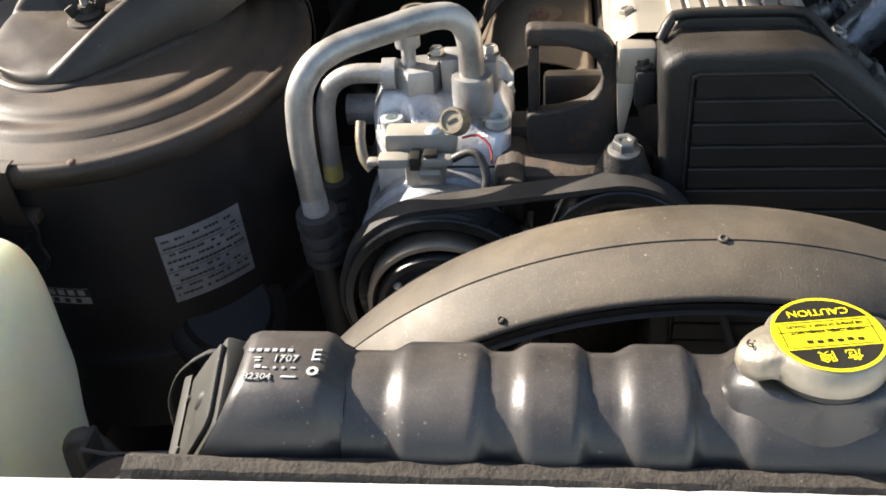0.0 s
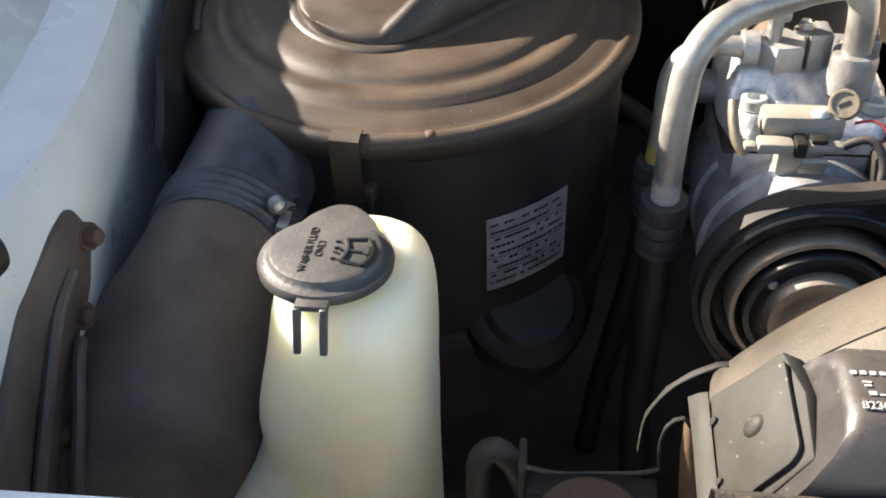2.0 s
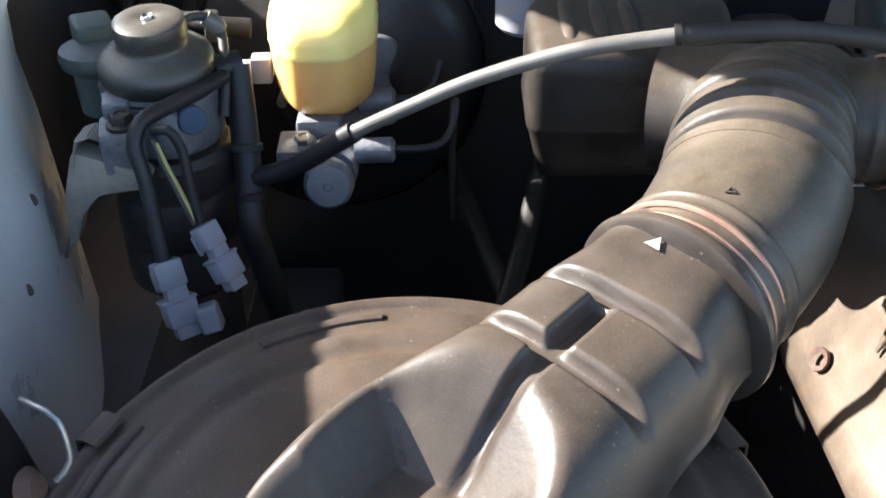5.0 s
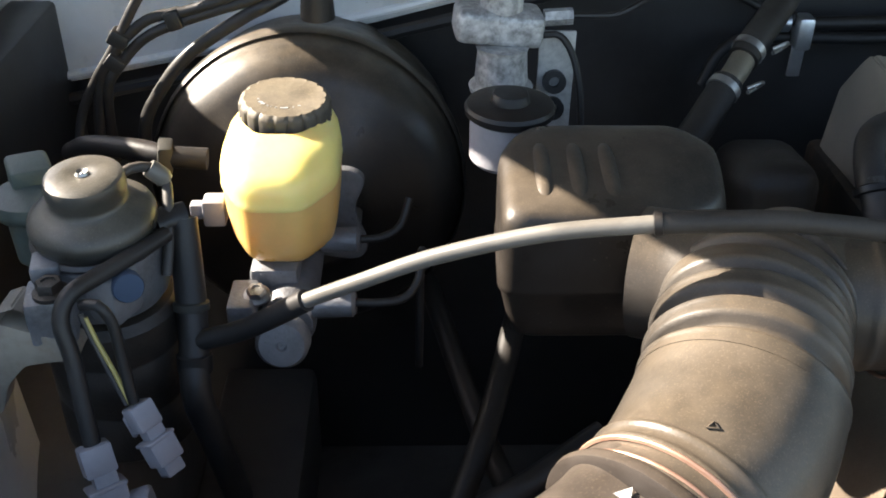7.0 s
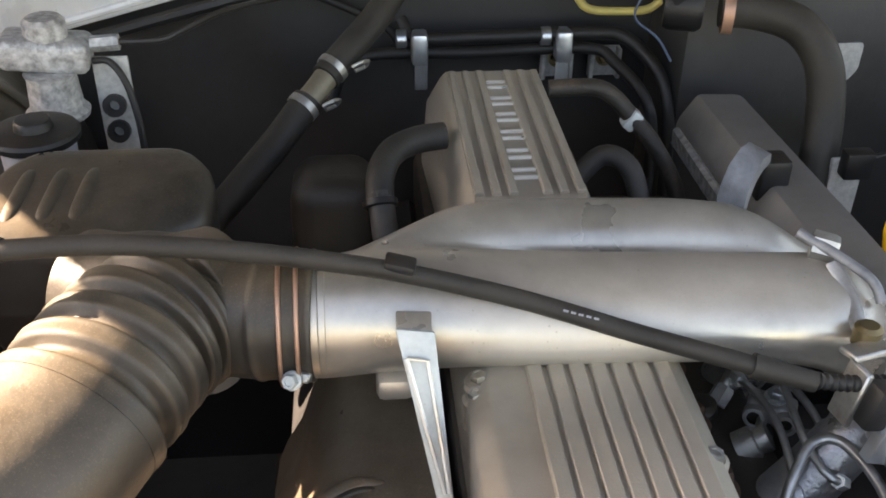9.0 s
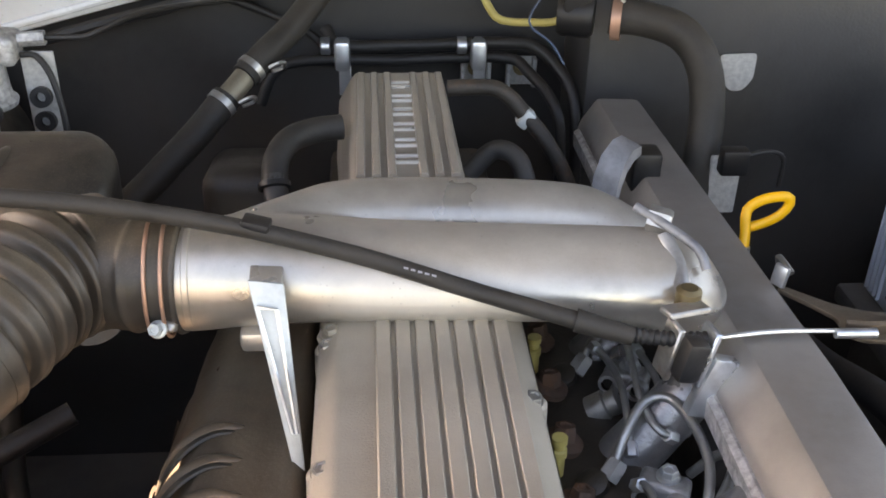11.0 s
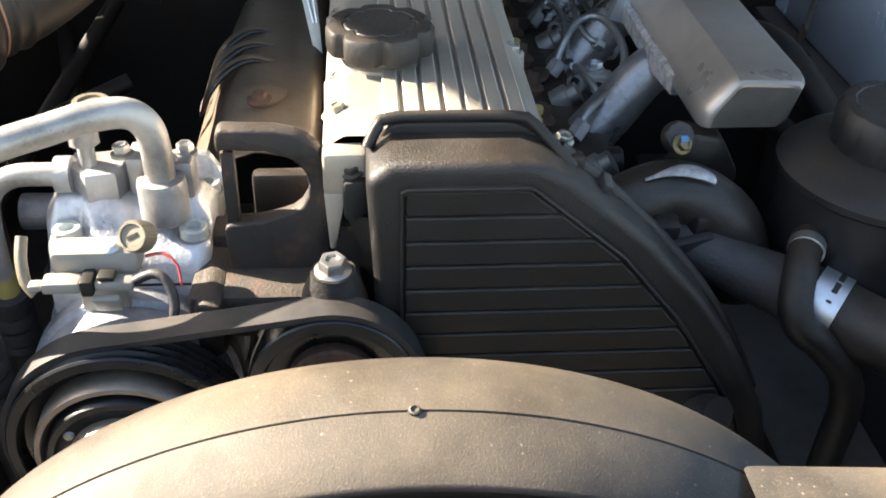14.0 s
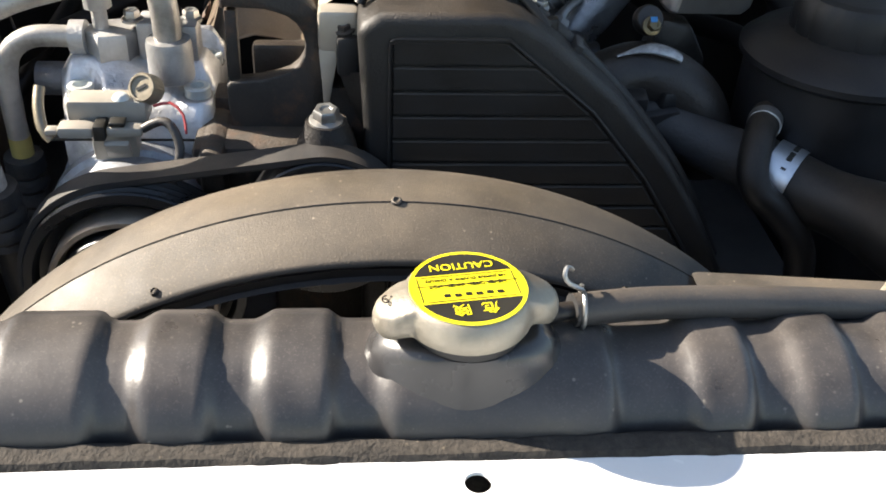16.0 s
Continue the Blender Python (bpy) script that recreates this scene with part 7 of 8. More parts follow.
def brake_booster():
    root = thing("brake_booster", along((-0.380, 1.225, 0.996), (0.0, -1, 0.12)), "large round black vacuum brake booster", "brake booster")
    part("shell", turned([(0.126, -0.085), (0.130, -0.03), (0.131, -0.015), (0.128, -0.012), (0.131, -0.008), (0.131, -0.002), (0.1275, 0.004), (0.1250, 0.011), (0.1215, 0.020), (0.114, 0.029), (0.102, 0.036), (0.060, 0.046), (0.050, 0.056), (0, 0.058)], 96), "booster", root, "black pressed-steel shell")
    part("crimp_band", turned([(0.1315, -0.020), (0.1335, -0.018), (0.1340, -0.010), (0.1335, -0.001), (0.1312, 0.002)], 96), "booster", root, "rolled crimp round the shell")
    for k in range(2):
        part("stud", turned([(0, 0.082), (0.004, 0.082), (0.0045, 0.080), (0.0045, 0.058)], 12, pose(0.043 * (1 - 2 * k), 0.0, 0)), "steel", root)
    return root


brake_booster()


def brake_reservoir():
    root = thing("brake_reservoir", pose(0, 0, 0), "aged yellow brake fluid reservoir with a black screw cap", "fluid reservoir")
    secs = [(1.1480, 0.030, 0.030, 0.026), (1.1445, 0.0335, 0.037, 0.018), (1.1405, 0.0392, 0.0455, 0.004), (1.134, 0.0408, 0.0475, 0.0), (1.128, 0.0415, 0.049, 0.0), (1.1235, 0.0410, 0.0490, 0.0), (1.1215, 0.0418, 0.0500, 0.0), (1.1195, 0.0408, 0.0490, 0.0), (1.104, 0.0400, 0.0475, 0.0), (1.088, 0.0380, 0.045, 0.001), (1.080, 0.0360, 0.042, 0.002), (1.074, 0.031, 0.036, 0.003), (1.071, 0.024, 0.028, 0.004)]
    plan = rounded([(-0.020, -0.049), (0.016, -0.049), (0.035, -0.018), (0.035, 0.034), (0.024, 0.046), (-0.024, 0.046), (-0.037, 0.034), (-0.037, -0.018)], 0.010, 4)
    up, low = [], []
    for z, hx, hy, dy in secs:
        row = [(-0.372 + u * hx / 0.0415, 1.0300 + dy + v * hy / 0.049, z - 0.004) for u, v in plan]
        (up if z > 1.119 else low).append(row)
    low = [up[-1]] + low
    part("upper_shell", skin(up, True), "amber", root, "sun-yellowed plastic upper half", angle=60)
    part("lower_shell", skin(low, True, False), "fluid", root, "amber lower half full of fluid", angle=60)
    cap = part("cap", turned([(0, 0), (0.0280, 0), (0.0290, 0.001), (0.0290, 0.0125), (0.0276, 0.0150), (0.0255, 0.0162), (0.0232, 0.0158), (0, 0.0160)], 120, pose(-0.372, 1.058, 1.1385, 4, 2, 0), 18, 0.05), "capdust", root, "ribbed black screw cap under tan dust")
    bars("worn_print", cap, pose(-0.372, 1.058, 1.1546, 4, 2, 0), [(0.0165 * math.cos(a), 0.0155 * math.sin(a), 0.0018 + 0.0012 * math.sin(a * 7), 0.0009 + 0.0006 * math.cos(a * 5)) for a in (3.5, 3.75, 3.9, 4.15, 4.3, 4.5, 4.75, 4.9, 5.15, 5.4)], "paint_white", 0.0003)
    part("level_plug", block(-0.422, -0.408, 1.012, 1.026, 1.086, 1.104, 0.002), "conn", root, "grey level-switch plug")
    part("plug_tail", block(-0.430, -0.4225, 1.015, 1.023, 1.090, 1.100, 0.001), "conn", root)
    return root


brake_reservoir()


def master_cylinder():
    root = thing("brake_master_cylinder", pose(0, 0, 0), "dull aluminium brake master cylinder under the reservoir", "master cylinder")
    part("bore", moved(turned([(0, 0), (0.0155, 0), (0.0172, 0.003), (0.0172, 0.03), (0.0165, 0.033), (0.0165, 0.20), (0, 0.20)], 32), along((-0.368, 0.965, 1.045), (0, 1, 0.02))), "dullalu", root)
    part("end_plug", moved(turned([(0, 0.010), (0.0025, 0.010), (0.0032, 0.012), (0.0135, 0.011), (0.0160, 0.008), (0.0165, 0), (0, 0)], 40), along((-0.3690, 0.953, 1.045), (0, -1, 0.25))), "dullalu", root, "round grey end plug")
    part("neck", block(-0.392, -0.362, 0.985, 1.02, 1.05, 1.072, 0.004), "dullalu", root)
    part("flange", moved(prism(rounded([(-0.40, 1.080), (-0.338, 1.094), (-0.322, 1.086), (-0.334, 1.06), (-0.322, 1.03), (-0.33, 1.018), (-0.40, 1.03)], 0.012, 5), 0.008, 0.002), Matrix.Translation((0, 1.075, 0))), "dullalu", root, "scalloped mounting flange")
    part("union", moved(turned([(0, 0), (0.0085, 0), (0.0085, 0.024), (0.006, 0.026), (0, 0.026)], 16), along((-0.352, 0.970, 1.058), (1, -0.05, 0.05))), "dullalu", root)
    part("union", moved(turned([(0, 0), (0.0085, 0), (0.0085, 0.024), (0.006, 0.026), (0, 0.026)], 16), along((-0.352, 1.035, 1.062), (1, -0.05, 0.05))), "dullalu", root)
    for p in ([(-0.327, 0.969, 1.0595), (-0.310, 0.968, 1.060), (-0.296, 0.971, 1.062), (-0.288, 0.980, 1.070), (-0.286, 0.992, 1.082), (-0.287, 1.0, 1.06), (-0.288, 1.005, 0.98)],
              [(-0.327, 1.034, 1.063), (-0.312, 1.035, 1.064), (-0.300, 1.04, 1.07), (-0.294, 1.05, 1.085)]):
        part("brake_line", tube(p, 0.0028, 10), "hose", root, "black brake line")
    part("proportion_block", block(-0.402, -0.386, 0.955, 0.985, 1.05, 1.066, 0.002), "dullalu", root)
    return root


master_cylinder()
bolt((-0.385, 0.968, 1.066), (0, -0.3, 1), 0.006, 0.006, 0.008, "steel", "bolt on the master cylinder")


def clutch_cylinder():
    root = thing("clutch_cylinder", pose(0, 0, 0), "clutch fluid cylinder with a wide black cap", "fluid reservoir")
    part("reservoir", turned([(0, 0), (0.021, 0), (0.0245, 0.004), (0.0250, 0.030), (0.0235, 0.034), (0, 0.034)], 36, pose(-0.229, 1.082, 1.096)), "conn", root, "pale reservoir below the cap")
    part("cap", turned([(0, 0.0), (0.027, 0.0), (0.0295, 0.002), (0.0300, 0.006), (0.0285, 0.0085), (0.0250, 0.0095), (0.0130, 0.0100), (0.0120, 0.0150), (0.0110, 0.0160), (0, 0.0162)], 48, pose(-0.228, 1.078, 1.132)), "black", root, "wide black rubber cap")
    up = join(turned([(0, 0), (0.022, 0), (0.023, 0.004), (0.019, 0.008), (0.0175, 0.030), (0.019, 0.034), (0, 0.034)], 28, pose(-0.229, 1.140, 1.122)))
    part("valve_body", up, "spangle", root, "spangled bare metal valve body")
    part("valve_head", join(box(0.062, 0.034, 0.024, 0.006, 3, pose(-0.232, 1.150, 1.168, 0, 6, 4)), turned([(0, 0), (0.015, 0), (0.015, 0.014), (0.012, 0.017), (0, 0.017)], 28, pose(-0.230, 1.150, 1.176))), "spangle", root)
    part("union", moved(turned([(0, 0), (0.006, 0), (0.006, 0.020), (0, 0.020)], 6), along((-0.200, 1.150, 1.172), (1, 0.05, 0.05))), "spangle", root)
    part("line", tube([(-0.180, 1.151, 1.173), (-0.150, 1.152, 1.1735), (-0.135, 1.155, 1.179), (-0.105, 1.18, 1.185), (-0.06, 1.25, 1.172), (-0.02, 1.31, 1.16)], 0.0024, 8), "hose", root, "thin black line")
    part("line", tube([(-0.200, 1.148, 1.160), (-0.188, 1.146, 1.160), (-0.178, 1.142, 1.145), (-0.172, 1.136, 1.118), (-0.170, 1.13, 1.09)], 0.0026, 8), "hose", root)
    part("plate", block(-0.202, -0.176, 1.150, 1.153, 1.08, 1.162, 0.001), "paint_white", root, "white paint-marked plate")
    for z in (1.125, 1.104):
        part("lug", moved(turned([(0.004, 0), (0.0085, 0), (0.0085, 0.006), (0.004, 0.006)], 18), along((-0.190, 1.149, z), (0, -1, 0.2))), "hose", root)
    return root


clutch_cylinder()


def fuel_filter():
    root = thing("fuel_filter", pose(0, 0, 0), "diesel fuel filter with a domed priming pump", "fuel filter")
    c = (-0.466, 0.951, 1.130)
    tilt = pose(c[0], c[1], c[2] + 0.002, 5, 0, 0)
    part("pump_dome", turned([(0.0310, -0.010), (0.0330, -0.008), (0.0343, -0.004), (0.0345, 0.0), (0.0335, 0.0035), (0.0300, 0.0065), (0.0250, 0.0090), (0.0215, 0.0110), (0.0203, 0.0130), (0.0205, 0.0155), (0.0214, 0.0180), (0.0214, 0.0235), (0.0205, 0.0262), (0.0180, 0.0278), (0.006, 0.0286), (0.0045, 0.0276), (0, 0.0274)], 64, tilt), "dome", root, "dusty dark rubber pump dome")
    part("top_screw", moved(turned([(0, 0.0012), (0.001, 0.0004), (0.0030, 0.0016), (0.0038, 0)], 16), tilt @ pose(0, 0, 0.0278)), "steel", root)
    part("retaining_ring", turned([(0.0325, -0.0135), (0.0350, -0.0125), (0.0356, -0.0105), (0.0340, -0.0085), (0.031, -0.0085)], 56, tilt), "tank", root, "black clamping ring under the dome")
    part("head", join(turned([(0, -0.048), (0.032, -0.048), (0.035, -0.044), (0.035, -0.014), (0, -0.012)], 40, pose(*c)), box(0.020, 0.024, 0.030, 0.004, 2, pose(-0.452, 0.921, 1.103, 0, 0, -24))), "dullalu", root, "grey cast filter head")
    part("bleed", join(box(0.024, 0.026, 0.028, 0.003, 2, pose(-0.482, 0.910, 1.098, 0, 0, 12)), box(0.016, 0.020, 0.012, 0.003, 2, pose(-0.486, 0.925, 1.116, 0, 0, 12))), "dullalu", root, "square cast lug")
    part("hex_bolt", moved(join(hexagon(0.0074, 0.007, 0.0092), turned([(0, 0), (0.0092, 0), (0.0092, -0.0015), (0, -0.0015)], 20)), pose(-0.479, 0.906, 1.1135)), "darksteel", root)
    part("element", turned([(0, -0.15), (0.036, -0.15), (0.040, -0.145), (0.040, -0.118), (0.038, -0.115), (0.038, -0.112), (0.040, -0.109), (0.040, -0.082), (0.038, -0.079), (0.038, -0.076), (0.040, -0.073), (0.040, -0.055), (0.036, -0.050), (0, -0.05)], 48, pose(*c)), "capbrown", root, "dark brown filter element")
    part("blue_plug", moved(turned([(0, 0.001), (0.0078, 0.001), (0.0085, 0), (0.0085, -0.006)], 24), along((-0.4400, 0.9100, 1.1130), (0.5, -0.85, 0.2))), "dullblue", root, "faded blue seal plug")
    wrap = skin([[(x, y + 0.02 * f, z - 0.002 * f) for x, y, z in ((-0.530, 0.906, 1.020), (-0.520, 0.900, 1.046), (-0.511, 0.897, 1.072), (-0.508, 0.895, 1.092), (-0.503, 0.895, 1.108), (-0.496, 0.896, 1.110), (-0.487, 0.896, 1.106))] for f in (0.0, 0.3, 1.0)])
    ex = bmesh.ops.extrude_face_region(wrap, geom=wrap.faces[:])
    bmesh.ops.translate(wrap, vec=(-0.002, 0.003, 0), verts=[v for v in ex["geom"] if isinstance(v, bmesh.types.BMVert)])
    arm = join(wrap, moved(prism(rounded([(-0.508, 1.101), (-0.487, 1.093), (-0.470, 1.086), (-0.466, 1.081), (-0.470, 1.076), (-0.486, 1.074), (-0.498, 1.072), (-0.510, 1.058), (-0.516, 1.040), (-0.522, 1.036), (-0.518, 1.070)], 0.004, 3), 0.016, 0.003), Matrix.Translation((0, 0.896, 0))))
    part("arm", arm, "grime", root, "dirty cream pressed support arm from the wing")
    part("pipe", tube([(-0.452, 0.962, 1.150), (-0.447, 0.968, 1.152), (-0.438, 0.975, 1.149), (-0.431, 0.976, 1.141), (-0.428, 0.965, 1.132), (-0.427, 0.95, 1.115), (-0.428, 0.94, 1.10)], 0.0030, 10), "grey_hose", root, "bent steel fuel pipe")
    part("pipe_union", moved(turned([(0, 0), (0.005, 0), (0.0055, 0.003), (0.0055, 0.010), (0.004, 0.013), (0, 0.013)], 12), along((-0.4385, 0.9745, 1.1492), (0.7, 0.1, -0.7))), "sheath", root, "pale pipe union")
    part("hose", tube([(-0.422, 0.965, 1.122), (-0.419, 0.950, 1.09), (-0.4165, 0.932, 1.06), (-0.415, 0.915, 1.035), (-0.410, 0.918, 1.00), (-0.404, 0.935, 0.93)], 0.0088, 16), "hose", root)
    part("hose_end", tube([(-0.436, 0.955, 1.122), (-0.429, 0.962, 1.122), (-0.420, 0.967, 1.122)], 0.0088, 14), "hose", root)
    part("hose_band", moved(turned([(0.0088, -0.006), (0.0100, -0.005), (0.0100, 0.005), (0.0088, 0.006)], 24), along((-0.4160, 0.925, 1.05), (0, -0.3, -1))), "black", root)
    part("hose_band", moved(turned([(0.0088, -0.003), (0.0104, -0.002), (0.0104, 0.002), (0.0088, 0.003)], 24), along((-0.4180, 0.943, 1.077), (0, -0.4, -1))), "dustysteel", root)
    valve = part("valve_disc", turned([(0, -0.04), (0.016, -0.04), (0.017, -0.012), (0.0225, -0.008), (0.0240, -0.003), (0.0225, 0.002), (0.012, 0.005), (0, 0.006)], 40, pose(-0.514, 0.992, 1.121)), "green", root, "dull grey-green valve disc")
    part("valve_cap", moved(prism(rounded([(-0.012, -0.011), (0.012, -0.011), (0.0125, 0.011), (-0.012, 0.012)], 0.004, 4), 0.024, 0.004), pose(-0.512, 0.994, 1.1255, 4, 0, 28)), "green", valve, "square grey-green cap")
    return root


fuel_filter()


def wire_plug(points, r, p, d, size, label):
    root = thing("wiring_plug", pose(0, 0, 0), label, "connector", "wiring plugs")
    part("wire", tube(points, r, 12), "hose", root, "black taped wire")
    m = along(p, d)
    w, h, l = size
    body = part("housing", join(box(w * 0.98, h * 0.9, l * 0.34, 0.0012, 2, m @ pose(0, 0, l * 0.17)), box(w * 0.74, h * 0.74, l * 0.30, 0.001, 2, m @ pose(0.04 * w, 0, l * 0.44)),
                                box(w * 1.12, h * 1.1, l * 0.34, 0.0014, 2, m @ pose(0, 0, l * 0.66)), box(w * 0.80, h * 0.8, l * 0.20, 0.001, 2, m @ pose(0, 0, l * 0.90))), "conn", root, "grey plastic housing")
    for sx in (-0.30, 0.02, 0.34):
        part("rib", box(w * 0.13, h * 0.2, l * 0.30, 0.0005, 1, m @ pose(w * sx, -h * 0.52, l * 0.16)), "conn", body)
    part("latch", box(w * 0.42, h * 0.3, l * 0.30, 0.001, 1, m @ pose(w * 0.1, -h * 0.62, l * 0.66)), "conn", body)
    part("collar", box(w * 1.22, h * 1.18, l * 0.05, 0.0006, 1, m @ pose(0, 0, l * 0.50)), "conn", body)
    part("socket", box(w * 0.8, h * 0.7, 0.002, 0.0005, 1, m @ pose(0, 0, l * 0.975)), "inkblack", body)
    part("key", box(w * 0.25, h * 0.25, l * 0.30, 0.001, 1, m @ pose(-w * 0.35, -h * 0.6, l * 0.24)), "conn", body)
    return root


plug = wire_plug([(-0.426, 0.945, 1.124), (-0.437, 0.928, 1.124), (-0.452, 0.906, 1.124), (-0.463, 0.890, 1.123), (-0.467, 0.882, 1.112), (-0.463, 0.876, 1.095), (-0.459, 0.866, 1.070), (-0.4555, 0.8575, 1.050)], 0.0046, (-0.4555, 0.8570, 1.0525), (0.24, -0.36, -0.90), (0.0165, 0.0135, 0.046), "grey two-part wiring plug hanging by the filter")
part("side_socket", box(0.012, 0.014, 0.016, 0.0015, 1, pose(-0.432, 0.846, 1.020, -20, -14, 10)), "conn", plug, "grey side socket")
plug = wire_plug([(-0.457, 0.888, 1.118), (-0.448, 0.884, 1.121), (-0.442, 0.883, 1.110), (-0.439, 0.878, 1.090), (-0.4355, 0.872, 1.068)], 0.0030, (-0.4345, 0.8715, 1.067), (0.42, -0.32, -0.85), (0.014, 0.012, 0.042), "small open grey wiring plug hanging by the filter")
part("yellow_wire", tube([(-0.456, 0.886, 1.112), (-0.451, 0.882, 1.099), (-0.444, 0.877, 1.084), (-0.4375, 0.8715, 1.0675)], 0.0013, 8), "paleyellow", plug, "thin yellow wire")
part("grey_wire", tube([(-0.458, 0.886, 1.114), (-0.453, 0.882, 1.099), (-0.446, 0.8765, 1.083), (-0.439, 0.871, 1.067)], 0.0015, 8), "grey_hose", plug, "thin grey wire")


def heater_hose():
    root = thing("heater_hose", pose(0, 0, 0), "thick black heater hose with wire clamps", "hose")
    part("upper_hose", tube([(0.045, 1.315, 1.180), (0.028, 1.285, 1.170), (0.006, 1.253, 1.150), (-0.020, 1.222, 1.132), (-0.036, 1.202, 1.120)], 0.0122, 22), "dullhose", root)
    part("joint", tube([(-0.034, 1.205, 1.121), (-0.044, 1.192, 1.1125), (-0.054, 1.182, 1.105)], 0.0100, 18), "brass", root, "dull brass joint")
    part("lower_hose", tube([(-0.050, 1.186, 1.108), (-0.075, 1.158, 1.085), (-0.105, 1.125, 1.062), (-0.135, 1.095, 1.035), (-0.15, 1.07, 0.98)], 0.0124, 22), "dullhose", root)
    for p, rot in (((-0.030, 1.210, 1.1245), 0), ((-0.054, 1.182, 1.104), 10)):
        d = Vector((-0.62, -0.62, -0.48))
        cl = part("spring_clamp", moved(turned([(0.0123, -0.0034), (0.0134, -0.0030), (0.0134, 0.0030), (0.0123, 0.0034)], 28), along(p, d)), "steel", root, "dull spring clamp")
        q = Vector(p) + Vector((0.016, -0.008, 0.004))
        part("ear", tube([q, q + Vector((0.008, 0.000, 0.004)), q + Vector((0.013, 0.006, 0.002)), q + Vector((0.010, 0.010, -0.004)), q + Vector((0.002, 0.004, -0.005))], 0.0017, 8), "steel", cl)
    return root


heater_hose()


def firewall_pipe(points, r, label):
    root = thing("firewall_pipe", pose(0, 0, 0), label, "pipe", "firewall pipes")
    part("tube", tube(points, r, 14), "hose", root)
    return root


firewall_pipe([(0.030, 1.318, 1.125), (0.044, 1.306, 1.112), (0.10, 1.304, 1.112), (0.20, 1.304, 1.114), (0.235, 1.300, 1.110), (0.262, 1.270, 1.085), (0.268, 1.25, 1.05), (0.27, 1.24, 0.98)], 0.0062, "black coolant pipe along the firewall")
firewall_pipe([(-0.035, 1.30, 1.055), (-0.020, 1.305, 1.085), (0.010, 1.308, 1.096), (0.10, 1.308, 1.096), (0.20, 1.308, 1.098), (0.225, 1.29, 1.09), (0.25, 1.25, 1.06), (0.255, 1.24, 0.98)], 0.0055, "second black coolant pipe below the first")
firewall_pipe([(-0.22, 1.338, 1.115), (-0.13, 1.338, 1.135), (-0.07, 1.335, 1.150), (0.01, 1.325, 1.12), (0.03, 1.32, 1.10)], 0.004, "thin black pipe rising along the firewall")
firewall_pipe([(0.05, 1.335, 1.185), (0.10, 1.335, 1.187), (0.20, 1.335, 1.187), (0.24, 1.33, 1.19)], 0.0045, "yellowish brake pipe under the scuttle")
for x in (0.046, 0.177):
    root = thing("pipe_clip", pose(x, 1.300, 1.105), "bright zinc pipe clip on the firewall", "pipe clip", "pipe clips")
    part("band", join(box(0.015, 0.020, 0.030, 0.004, 2), box(0.012, 0.003, 0.036, 0.001, 1, pose(0.002, 0.006, -0.026))), "zinc", root)
    part("collar", moved(turned([(0.0062, -0.005), (0.0085, -0.004), (0.0085, 0.004), (0.0062, 0.005)], 18), along((-0.016, 0.004, 0.007), (1, 0, 0))), "zinc", root)
for x in (0.178, 0.224):
    root = thing("bolt_tab", pose(x, 1.332, 1.076), "white-edged mounting tab with a gold bolt", "bracket", "bolt tabs")
    part("tab", join(box(0.026, 0.004, 0.030, 0.0015), box(0.004, 0.012, 0.030, 0.001, 1, pose(-0.013, -0.005, 0)), box(0.004, 0.012, 0.030, 0.001, 1, pose(0.013, -0.005, 0))), "paint_white", root)
    part("gold_bolt", moved(hexagon(0.0062, 0.006, 0.008), along((0, -0.003, 0.004), (0, -1, 0.2))), "gold", root, "gold-passivated bolt")


def breather_hose():
    root = thing("breather_hose", pose(0, 0, 0), "black rubber breather elbow beside the valve cover", "hose")
    part("elbow", tube([(0.050, 1.089, 1.122), (0.030, 1.083, 1.122), (0.012, 1.066, 1.122), (0.003, 1.045, 1.116), (0.002, 1.030, 1.104)], 0.0098, 18), "dullhose", root)
    part("lower_pipe", tube([(0.002, 1.033, 1.108), (0.005, 1.010, 1.086), (0.010, 0.985, 1.066), (0.016, 0.96, 1.05)], 0.0090, 16), "grey_hose", root, "grey lower pipe")
    part("collar", moved(turned([(0.0096, -0.003), (0.0120, -0.002), (0.0120, 0.002), (0.0096, 0.003)], 22), along((0.002, 1.028, 1.103), (0.1, -0.7, -0.7))), "hose", root)
    return root


breather_hose()
pump = thing("vacuum_pump", pose(-0.030, 1.125, 1.022), "dusty dark rounded housing behind the heat shield", "vacuum pump")
part("case", moved(block(-0.034, 0.031, -0.046, 0.034, -0.055, 0.058, 0.020, 5), pose(0, 0, 0, -8, 0, 0)), "capbrown", pump)
part("cover_boss", moved(turned([(0, 0.003), (0.010, 0.003), (0.014, 0.0015), (0.016, -0.002)], 28), pose(0.004, -0.016, 0.058, 8, 0, 0)), "capbrown", pump)
part("rim", moved(block(-0.036, 0.033, -0.048, 0.036, -0.004, 0.002, 0.002), pose(0, 0, 0, -8, 0, 0)), "can", pump)
part("nozzle", tube([(0.004, -0.012, 0.026), (0.002, -0.020, 0.040), (0.010, -0.030, 0.048)], 0.0065, 14), "darksteel", pump)
water = thing("water_pipe", pose(0, 0, 0), "dark brown water pipe bending by the cover", "pipe")
part("pipe", tube([(0.136, 1.152, 1.128), (0.158, 1.150, 1.1295), (0.1755, 1.149, 1.1285), (0.188, 1.146, 1.121), (0.1975, 1.142, 1.111), (0.218, 1.13, 1.088), (0.238, 1.12, 1.05), (0.242, 1.11, 1.00)], 0.0068, 16), "darksteel", water)
